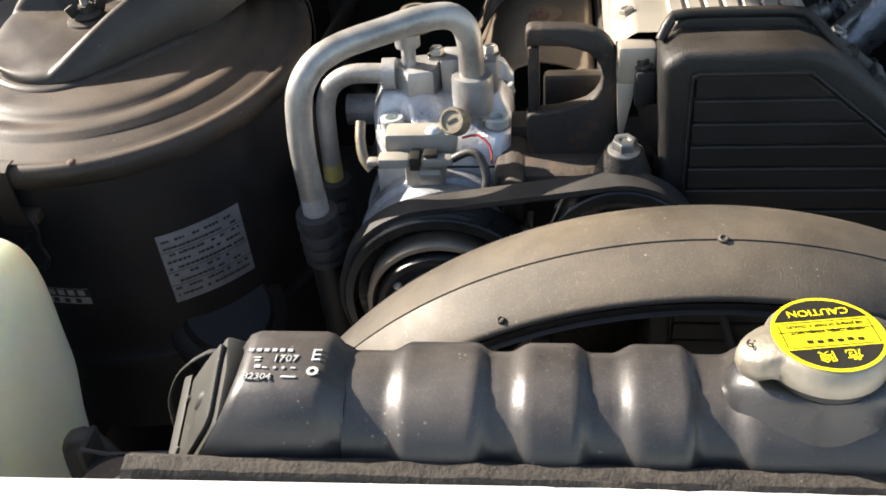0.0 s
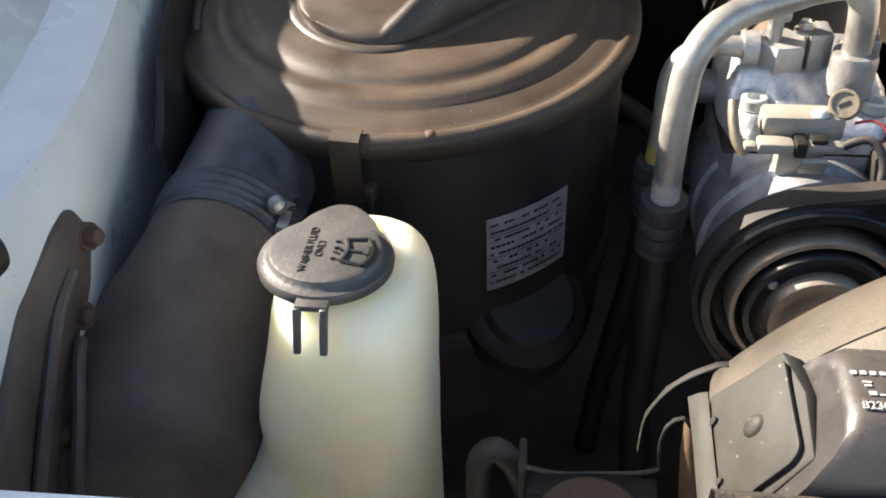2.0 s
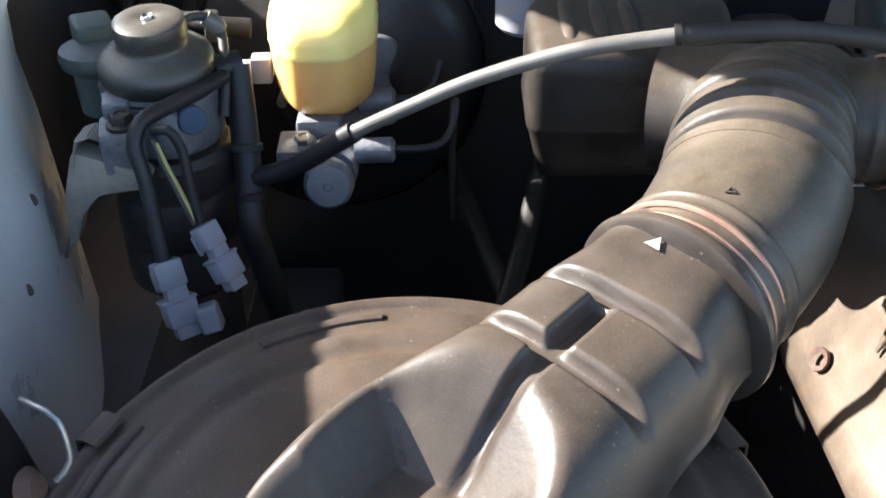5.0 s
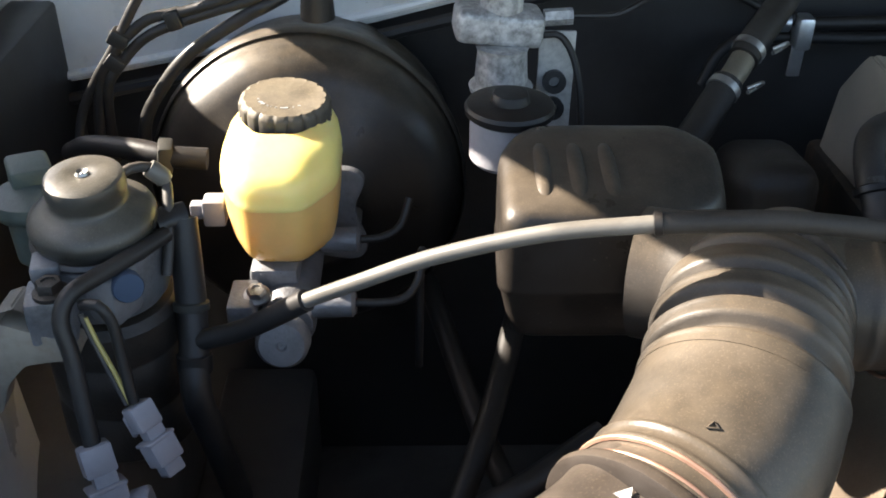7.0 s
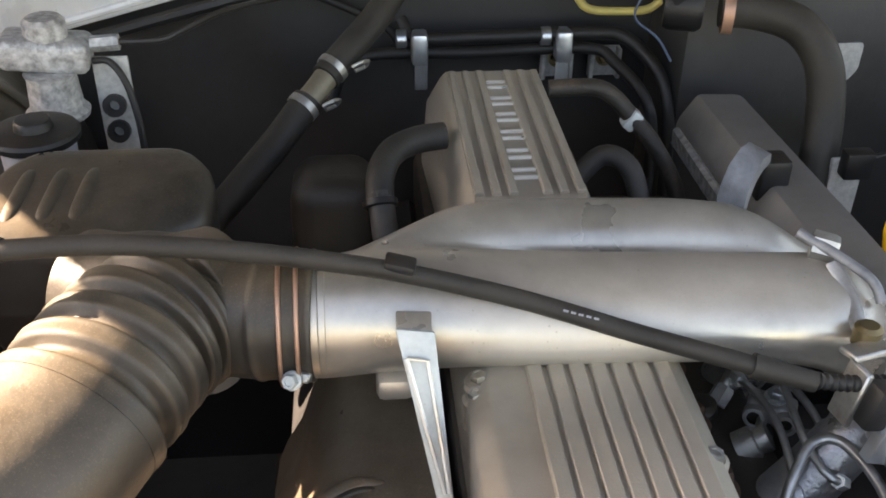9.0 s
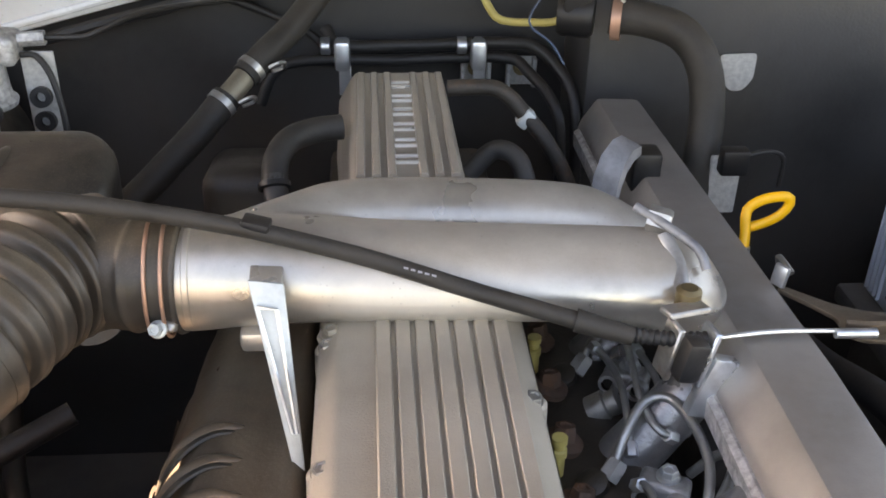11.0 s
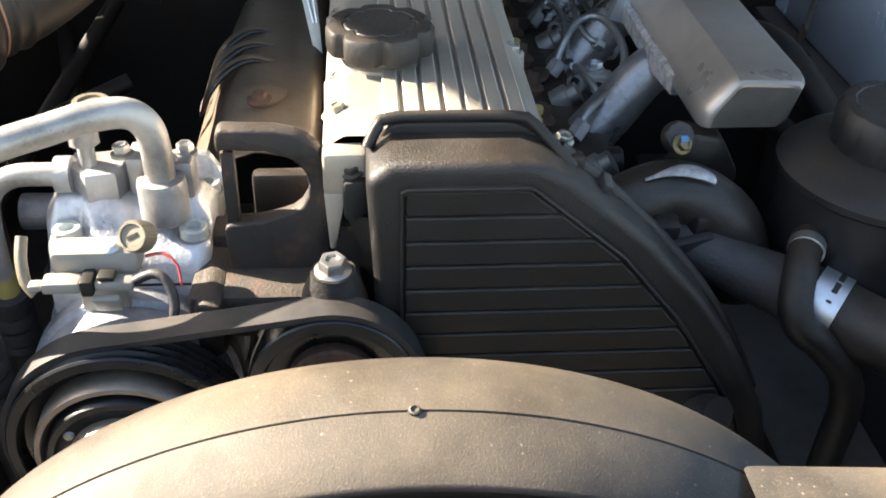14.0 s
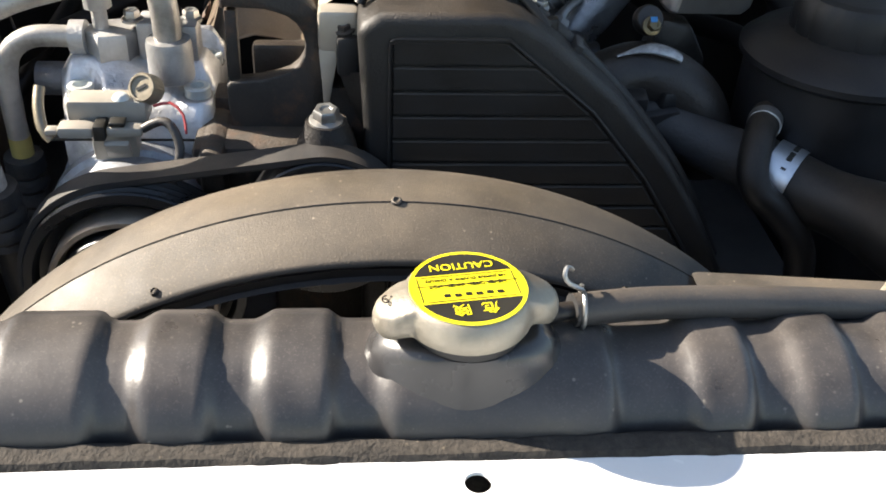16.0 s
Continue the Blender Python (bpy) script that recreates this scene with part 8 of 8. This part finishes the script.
part("clip", moved(box(0.010, 0.014, 0.016, 0.002), pose(0.2005, 1.140, 1.106, 0, 40, 0)), "dullzinc", water, "small dull clip")
solo("glow_cover", tube([(0.150, 1.105, 1.072), (0.172, 1.108, 1.092), (0.190, 1.095, 1.088), (0.198, 1.075, 1.06)], 0.0080, 16), "grey_hose", "grey hose bend behind the cover", "hose")


def heater_valve():
    root = thing("heater_return_hose", pose(0, 0, 0), "thick black heater hose bending down the firewall", "hose")
    part("hose", tube([(0.272, 1.180, 1.180), (0.302, 1.172, 1.179), (0.330, 1.158, 1.171), (0.346, 1.142, 1.148), (0.350, 1.128, 1.110), (0.344, 1.112, 1.07), (0.336, 1.10, 1.0)], 0.0145, 24), "dullhose", root)
    part("valve", join(turned([(0, 0), (0.017, 0), (0.019, 0.004), (0.019, 0.026), (0.016, 0.03), (0, 0.03)], 24, along((0.232, 1.195, 1.178), (1, -0.3, 0))), box(0.024, 0.03, 0.04, 0.004, 2, pose(0.244, 1.19, 1.195))), "black", root, "black plastic heater valve")
    part("band", moved(turned([(0.0168, -0.004), (0.0178, -0.004), (0.0178, 0.004), (0.0168, 0.004)], 28), along((0.278, 1.178, 1.178), (1, -0.3, 0))), "copper", root, "copper spring band")
    part("ear", tube([(0.280, 1.172, 1.194), (0.284, 1.170, 1.206), (0.290, 1.168, 1.208), (0.292, 1.168, 1.198)], 0.0022, 8), "zinc", root)
    part("lever", tube([(0.220, 1.19, 1.20), (0.205, 1.18, 1.175), (0.224, 1.175, 1.158), (0.236, 1.172, 1.140)], 0.0011, 6), "dullblue", root)
    return root


heater_valve()
solo("taped_wiring", tube([(0.178, 1.305, 1.165), (0.186, 1.300, 1.150), (0.197, 1.298, 1.139), (0.225, 1.296, 1.137), (0.252, 1.294, 1.140), (0.268, 1.29, 1.160)], 0.0038, 12), "paleyellow", "yellow-green taped wiring under the scuttle", "wiring")
solo("white_tag", moved(prism(rounded([(-0.018, 0.018), (0.017, 0.019), (0.017, -0.006), (0.008, -0.018), (-0.004, -0.018), (-0.014, -0.006)], 0.005), 0.002, 0.0006), Matrix.Translation((0.413, 1.240, 1.106))), "paint_white", "torn white tag stuck on the firewall", "tag")
root = thing("relay", pose(0.362, 1.10, 1.062), "small black relay on a white bracket", "relay")
part("bracket", box(0.026, 0.006, 0.052, 0.002), "paint_white", root)
part("case", box(0.022, 0.014, 0.022, 0.002, 2, pose(0.002, -0.010, 0.026)), "black", root)
part("lead", tube([(0.010, -0.01, 0.030), (0.030, -0.01, 0.034), (0.044, -0.008, 0.026), (0.046, -0.005, 0.0)], 0.0022, 8), "hose", root)
# loom and small hoses over the booster
for pts, r in (([(-0.452, 1.15, 1.215), (-0.474, 1.14, 1.192), (-0.499, 1.14, 1.152), (-0.5135, 1.14, 1.131), (-0.530, 1.14, 1.100), (-0.538, 1.13, 1.055)], 0.0036),
               ([(-0.352, 1.16, 1.205), (-0.4067, 1.14, 1.192), (-0.4425, 1.14, 1.180), (-0.4743, 1.14, 1.172), (-0.503, 1.14, 1.1437), (-0.5154, 1.14, 1.1136), (-0.522, 1.14, 1.06)], 0.0038),
               ([(-0.350, 1.16, 1.200), (-0.3916, 1.14, 1.190), (-0.431, 1.14, 1.178), (-0.472, 1.14, 1.1625), (-0.4958, 1.14, 1.1405), (-0.5085, 1.14, 1.118), (-0.514, 1.15, 1.06)], 0.0038),
               ([(-0.355, 1.17, 1.196), (-0.3864, 1.14, 1.186), (-0.409, 1.14, 1.174), (-0.448, 1.14, 1.1477), (-0.473, 1.14, 1.118), (-0.4855, 1.14, 1.0934), (-0.492, 1.15, 1.05)], 0.0047),
               ([(-0.535, 1.12, 1.082), (-0.515, 1.105, 1.095), (-0.48, 1.09, 1.100), (-0.455, 1.08, 1.100), (-0.430, 1.08, 1.098)], 0.0076)):
    solo("loom_hose", tube(pts, r, 12), "hose", "black hose running over the brake booster", "hose", "loom hoses")
for m in (pose(-0.4540, 1.1395, 1.1740, 0, -18, 0), pose(-0.4985, 1.1395, 1.1425, 0, -50, 0), pose(-0.4935, 1.1395, 1.1600, 0, -58, 0)):
    solo("loom_clip", box(0.011, 0.012, 0.0135, 0.0016, 2, m), "black", "small black plastic clip round the loom hoses", "clip", "loom clips")
root = thing("vacuum_valve", pose(-0.362, 1.195, 1.185), "vacuum check valve with wiring plug above the booster", "valve")
part("body", join(turned([(0, 0), (0.012, 0), (0.014, 0.004), (0.014, 0.016), (0.010, 0.02), (0, 0.02)], 24), box(0.030, 0.022, 0.020, 0.003, 2, pose(0, 0, 0.026))), "greycap", root)
part("stem", turned([(0, -0.03), (0.013, -0.03), (0.011, 0), (0, 0)], 20), "capbrown", root)
part("cap", box(0.042, 0.03, 0.034, 0.004, 2, pose(0.042, 0.01, 0.032)), "black", root)
solo("hose_band_clip", moved(box(0.010, 0.019, 0.019, 0.002), pose(-0.458, 1.081, 1.100, 0, 6, 10)), "dustysteel", "square grey hose band", "hose clamp")


# ---- far side: linkage, battery, steering reservoir, radiator hose ----
def dipstick():
    root = thing("dipstick", pose(0, 0, 0), "orange-yellow looped dipstick handle", "dipstick")
    loop = [(0.336, 0.975, 1.072), (0.337, 0.980, 1.085), (0.3375, 0.985, 1.100), (0.348, 0.985, 1.1085), (0.364, 0.985, 1.1105), (0.3675, 0.985, 1.105), (0.362, 0.985, 1.0955), (0.349, 0.985, 1.0885), (0.3395, 0.984, 1.0865)]
    part("handle", tube(loop, 0.0039, 12, flat=0.75), "loop", root)
    part("tube", tube([(0.336, 0.975, 1.076), (0.335, 0.970, 1.04), (0.333, 0.96, 0.98)], 0.0045, 12), "tube", root)
    return root


dipstick()


def throttle_linkage():
    root = thing("throttle_linkage", pose(0, 0, 0), "zinc throttle linkage and quadrant on the manifold", "linkage")
    quad = prism(rounded([(0.322, 0.884), (0.326, 0.888), (0.350, 0.866), (0.366, 0.858), (0.382, 0.855), (0.393, 0.850), (0.396, 0.842), (0.386, 0.832), (0.369, 0.826), (0.352, 0.829), (0.343, 0.837), (0.347, 0.850), (0.335, 0.868)], 0.004, 3), 0.0032, 0.0008)
    part("quadrant", moved(quad, Matrix(((1, 0, 0, 0), (0, 0, 1, 0), (0, -1, 0, 1.100), (0, 0, 0, 1)))), "shield", root, "curved brown steel quadrant")
    part("quadrant_lip", tube([(0.346, 0.838, 1.103), (0.356, 0.834, 1.104), (0.370, 0.834, 1.105), (0.382, 0.840, 1.107), (0.384, 0.848, 1.110), (0.376, 0.853, 1.114)], 0.0028, 8, flat=1.6), "shield", root, "curled cable groove")
    part("end_lug", box(0.004, 0.010, 0.014, 0.0012, 2, pose(0.3235, 0.886, 1.108, 0, 10, 30)), "zinc", root)
    part("cable_end", moved(turned([(0, -0.012), (0.003, -0.012), (0.003, 0.012), (0, 0.012)], 12), along((0.346, 0.8265, 1.106), (1, -0.02, 0))), "zinc", root)
    part("bracket", box(0.026, 0.014, 0.004, 0.001, 1, pose(0.247, 0.834, 1.120, -10, 0, 14)), "steel", root, "folded steel cable bracket")
    part("bracket_leg", box(0.004, 0.016, 0.034, 0.001, 1, pose(0.2365, 0.822, 1.102, 0, 10, 12)), "steel", root)
    part("bracket_leg", box(0.004, 0.016, 0.036, 0.001, 1, pose(0.256, 0.820, 1.099, 0, 14, 12)), "zinc", root)
    part("grommet", box(0.014, 0.014, 0.026, 0.003, 2, pose(0.246, 0.812, 1.102, 0, 12, 10)), "black", root)
    part("link", tube([(0.232, 0.905, 1.148), (0.250, 0.888, 1.142), (0.264, 0.874, 1.135), (0.268, 0.866, 1.126)], 0.0030, 10), "dullalu", root, "worn link rod")
    part("link_nut", moved(hexagon(0.0085, 0.014), along((0.240, 0.902, 1.142), (0.85, -0.4, -0.1))), "steel", root)
    part("arm", tube([(0.247, 0.888, 1.138), (0.252, 0.870, 1.128), (0.250, 0.850, 1.120), (0.252, 0.835, 1.118)], 0.0048, 10, flat=0.5), "alu", root)
    part("boss", moved(turned([(0, 0), (0.0075, 0), (0.0075, 0.010), (0.005, 0.012), (0, 0.012)], 24), along((0.252, 0.846, 1.115), (0, 0, 1))), "gold", root, "gold-passivated pivot")
    part("tab", moved(box(0.016, 0.008, 0.040, 0.001), pose(0.262, 0.815, 1.080, 0, 18, 8)), "zinc", root)
    part("spring_arm", tube([(0.330, 0.885, 1.110), (0.327, 0.90, 1.113), (0.333, 0.91, 1.10)], 0.002, 8), "steel", root)
    return root


throttle_linkage()
root = thing("vent_spout", pose(0, 0, 0), "bare grey sheet-metal spout bent over the manifold", "spout")
part("sheet", skin([[(0.234, 1.030, 1.088), (0.236, 1.032, 1.106), (0.241, 1.036, 1.120), (0.250, 1.042, 1.130), (0.258, 1.048, 1.131)],
                    [(0.252, 1.024, 1.088), (0.254, 1.026, 1.104), (0.258, 1.030, 1.116), (0.265, 1.036, 1.124), (0.272, 1.041, 1.125)]]), "dullalu", root)
part("fold", skin([[(0.252, 1.024, 1.088), (0.254, 1.026, 1.104), (0.258, 1.030, 1.116), (0.265, 1.036, 1.124), (0.272, 1.041, 1.125)],
                   [(0.255, 1.026, 1.086), (0.257, 1.028, 1.098), (0.261, 1.032, 1.108), (0.267, 1.037, 1.115), (0.273, 1.042, 1.117)]]), "alu", root, "bright folded edge")
solo("spout_boss", block(0.268, 0.290, 1.040, 1.062, 1.085, 1.118, 0.003), "black", "black sensor seated on the manifold", "sensor")


def battery():
    root = thing("battery", pose(0, 0, 0), "pale blue-white battery case in its tray", "battery")
    part("case", block(0.500, 0.672, 0.76, 1.085, 0.965, 1.145, 0.004), "wing", root, "pale plastic case")
    part("lid", block(0.496, 0.676, 0.756, 1.089, 1.146, 1.168, 0.004), "wing", root)
    for k in range(4):
        part("corner_rib", block(0.497, 0.5035, 1.058 + 0.007 * k, 1.0605 + 0.007 * k, 0.97, 1.145, 0.0008), "wing", root)
    bars("embossing", root, Matrix(((0, 0, 1, 0.4995), (-1, 0, 0, 0.86), (0, 1, 0, 1.035), (0, 0, 0, 1))), [(-0.02 + 0.012 * i, 0, 0.004, 0.012) for i in range(4)], "wing", 0.0012)
    part("tray", block(0.482, 0.69, 0.74, 1.10, 0.945, 0.963, 0.004), "bay", root, "black steel tray")
    return root


battery()
root = thing("hold_down_rod", pose(0, 0, 0), "dull steel battery hold-down rod with a hook", "rod")
part("rod", tube([(0.487, 0.960, 1.18), (0.487, 0.968, 1.08), (0.487, 0.978, 0.985)], 0.0030, 10), "steel", root)
part("hook", tube([(0.487, 0.978, 0.99), (0.484, 0.978, 0.975), (0.480, 0.972, 0.966), (0.482, 0.964, 0.960), (0.488, 0.962, 0.968)], 0.0032, 10), "rusty", root, "rusted hook end")


def steering_reservoir():
    root = thing("steering_reservoir", pose(0.380, 0.602, 1.0), "black steel power steering reservoir with screw cap", "fluid reservoir")
    part("can", turned([(0, -0.04), (0.058, -0.04), (0.063, -0.036), (0.063, 0.045), (0.0655, 0.047), (0.0680, 0.049), (0.0680, 0.053), (0.060, 0.060), (0.045, 0.066), (0.038, 0.068), (0, 0.068)], 64), "black", root)
    cap = part("cap", turned([(0, 0.064), (0.0395, 0.064), (0.0400, 0.066), (0.0400, 0.088), (0.0375, 0.092), (0.031, 0.093), (0.030, 0.0922), (0, 0.0925)], 96, None, 16, 0.03), "black", root, "black ribbed plastic cap")
    bars("embossing", cap, pose(0, 0, 0.0927), [(-0.012 + 0.005 * i, 0.006 - 0.006 * (i % 3), 0.0034, 0.0012) for i in range(6)], "greycap", 0.0005)
    part("outlet", moved(turned([(0, 0), (0.0085, 0), (0.0085, 0.03), (0, 0.03)], 18), along((-0.02, -0.035, -0.02), (-0.2, -0.5, -0.8))), "can", root)
    return root


steering_reservoir()
STEER = [(0.325, 0.575, 1.020), (0.312, 0.550, 1.018), (0.3055, 0.533, 1.003), (0.310, 0.527, 0.990), (0.3225, 0.525, 0.980), (0.340, 0.521, 0.960), (0.3475, 0.520, 0.935), (0.347, 0.52, 0.90), (0.345, 0.52, 0.84)]
steer = thing("steering_hose", pose(0, 0, 0), "black hose below the steering reservoir", "hose")
part("hose", tube(STEER, 0.0098, 18), "cover", steer)
part("end_band", moved(turned([(0.0099, -0.004), (0.0109, -0.0035), (0.0109, 0.0035), (0.0099, 0.004)], 24), along((0.3200, 0.5645, 1.0198), (0.46, 0.88, 0.1))), "steel", steer, "plain steel band at the hose end")


def radiator_hose():
    root = thing("radiator_hose", pose(0, 0, 0), "fat grey radiator hose with a perforated clamp", "hose")
    line = [(0.318, 0.556, 0.993), (0.334, 0.545, 0.989), (0.352, 0.528, 0.986), (0.378, 0.500, 0.986), (0.405, 0.460, 0.984), (0.425, 0.41, 0.975), (0.43, 0.35, 0.965), (0.43, 0.315, 0.96)]
    part("hose", tube(line, lambda f: 0.0205 + 0.010 * smooth01(0.18, 0.42, f), 32), "cover", root)
    ring = along((0.331, 0.5475, 0.990), (0.75, -0.62, -0.16))
    cl = part("clamp", moved(turned([(0.0210, -0.009), (0.0219, -0.009), (0.0219, 0.009), (0.0210, 0.009)], 44), ring), "zinc", root, "bright perforated steel clamp")
    for a, w in ((60, 0.016), (84, 0.016), (110, 0.016), (136, 0.004)):
        part("slot", box(0.0012, w * 0.5, 0.0036, 0.0005, 1, ring @ pose(0, 0, 0, 0, 0, a) @ pose(0.0216, 0, 0.002)), "inkblack", cl)
    return root


radiator_hose()
root = thing("thermostat_housing", pose(0, 0, 0), "grimy dark cast water outlet to the radiator hose", "housing")
part("outlet", tube([(0.236, 0.590, 1.012), (0.259, 0.586, 1.008), (0.285, 0.574, 1.000), (0.312, 0.561, 0.994), (0.326, 0.551, 0.991)], lambda f: 0.0125 + 0.0075 * f, 28), "housing", root, "grainy grey cast water outlet")
part("flange", moved(prism(rounded([(-0.03, -0.012), (0.03, -0.012), (0.034, 0.0), (0.03, 0.012), (-0.03, 0.012), (-0.034, 0.0)], 0.006), 0.006, 0.0015), pose(0.240, 0.570, 1.010, 20, 0, 20)), "can", root)
for p in (pose(0.262, 0.588, 1.024, 0, 10, 20), pose(0.288, 0.598, 1.018, 0, -10, 0), pose(0.238, 0.580, 1.026, 12, 0, 0)):
    root = thing("sensor", p, "black water temperature sensor plug", "sensor", "temperature sensors")
    part("plug", box(0.016, 0.014, 0.014, 0.003), "black", root)
    part("stem", turned([(0, -0.022), (0.005, -0.022), (0.005, -0.007), (0, -0.007)], 6), "steel", root)
root = thing("shroud_catch", pose(0.300, 0.340, 1.058), "bent brown steel catch on the shroud", "catch")
part("tab", join(box(0.020, 0.012, 0.003, 0.001, 1, pose(0, 0, -0.004, 0, -8, 0)), box(0.004, 0.012, 0.016, 0.001, 1, pose(-0.009, 0, 0.001, 0, 16, 0))), "capmetal", root)
for p in ([(0.35, 0.62, 0.80), (0.28, 0.60, 0.86), (0.24, 0.55, 0.92), (0.26, 0.50, 0.95)], [(0.36, 1.20, 0.9), (0.38, 1.0, 0.92), (0.42, 0.85, 0.95), (0.44, 0.72, 0.93)], [(0.40, 1.15, 0.95), (0.39, 0.95, 1.0), (0.40, 0.83, 1.03), (0.43, 0.70, 0.98)]):
    solo("lower_hose", tube(p, 0.011, 14), "hose", "black hose deep beside the engine", "hose", "lower hoses")
for p in ([(-0.28, 1.22, 0.90), (-0.22, 1.0, 0.86), (-0.14, 0.82, 0.88), (-0.11, 0.70, 0.90)], [(-0.42, 1.0, 0.82), (-0.30, 0.95, 0.87), (-0.23, 0.95, 0.91), (-0.16, 0.99, 0.93)], [(-0.20, 1.15, 0.95), (-0.24, 1.02, 0.90), (-0.30, 0.9, 0.82)]):
    solo("lower_hose", tube(p, 0.0095, 14), "hose", "black hose deep beside the engine", "hose", "lower hoses")
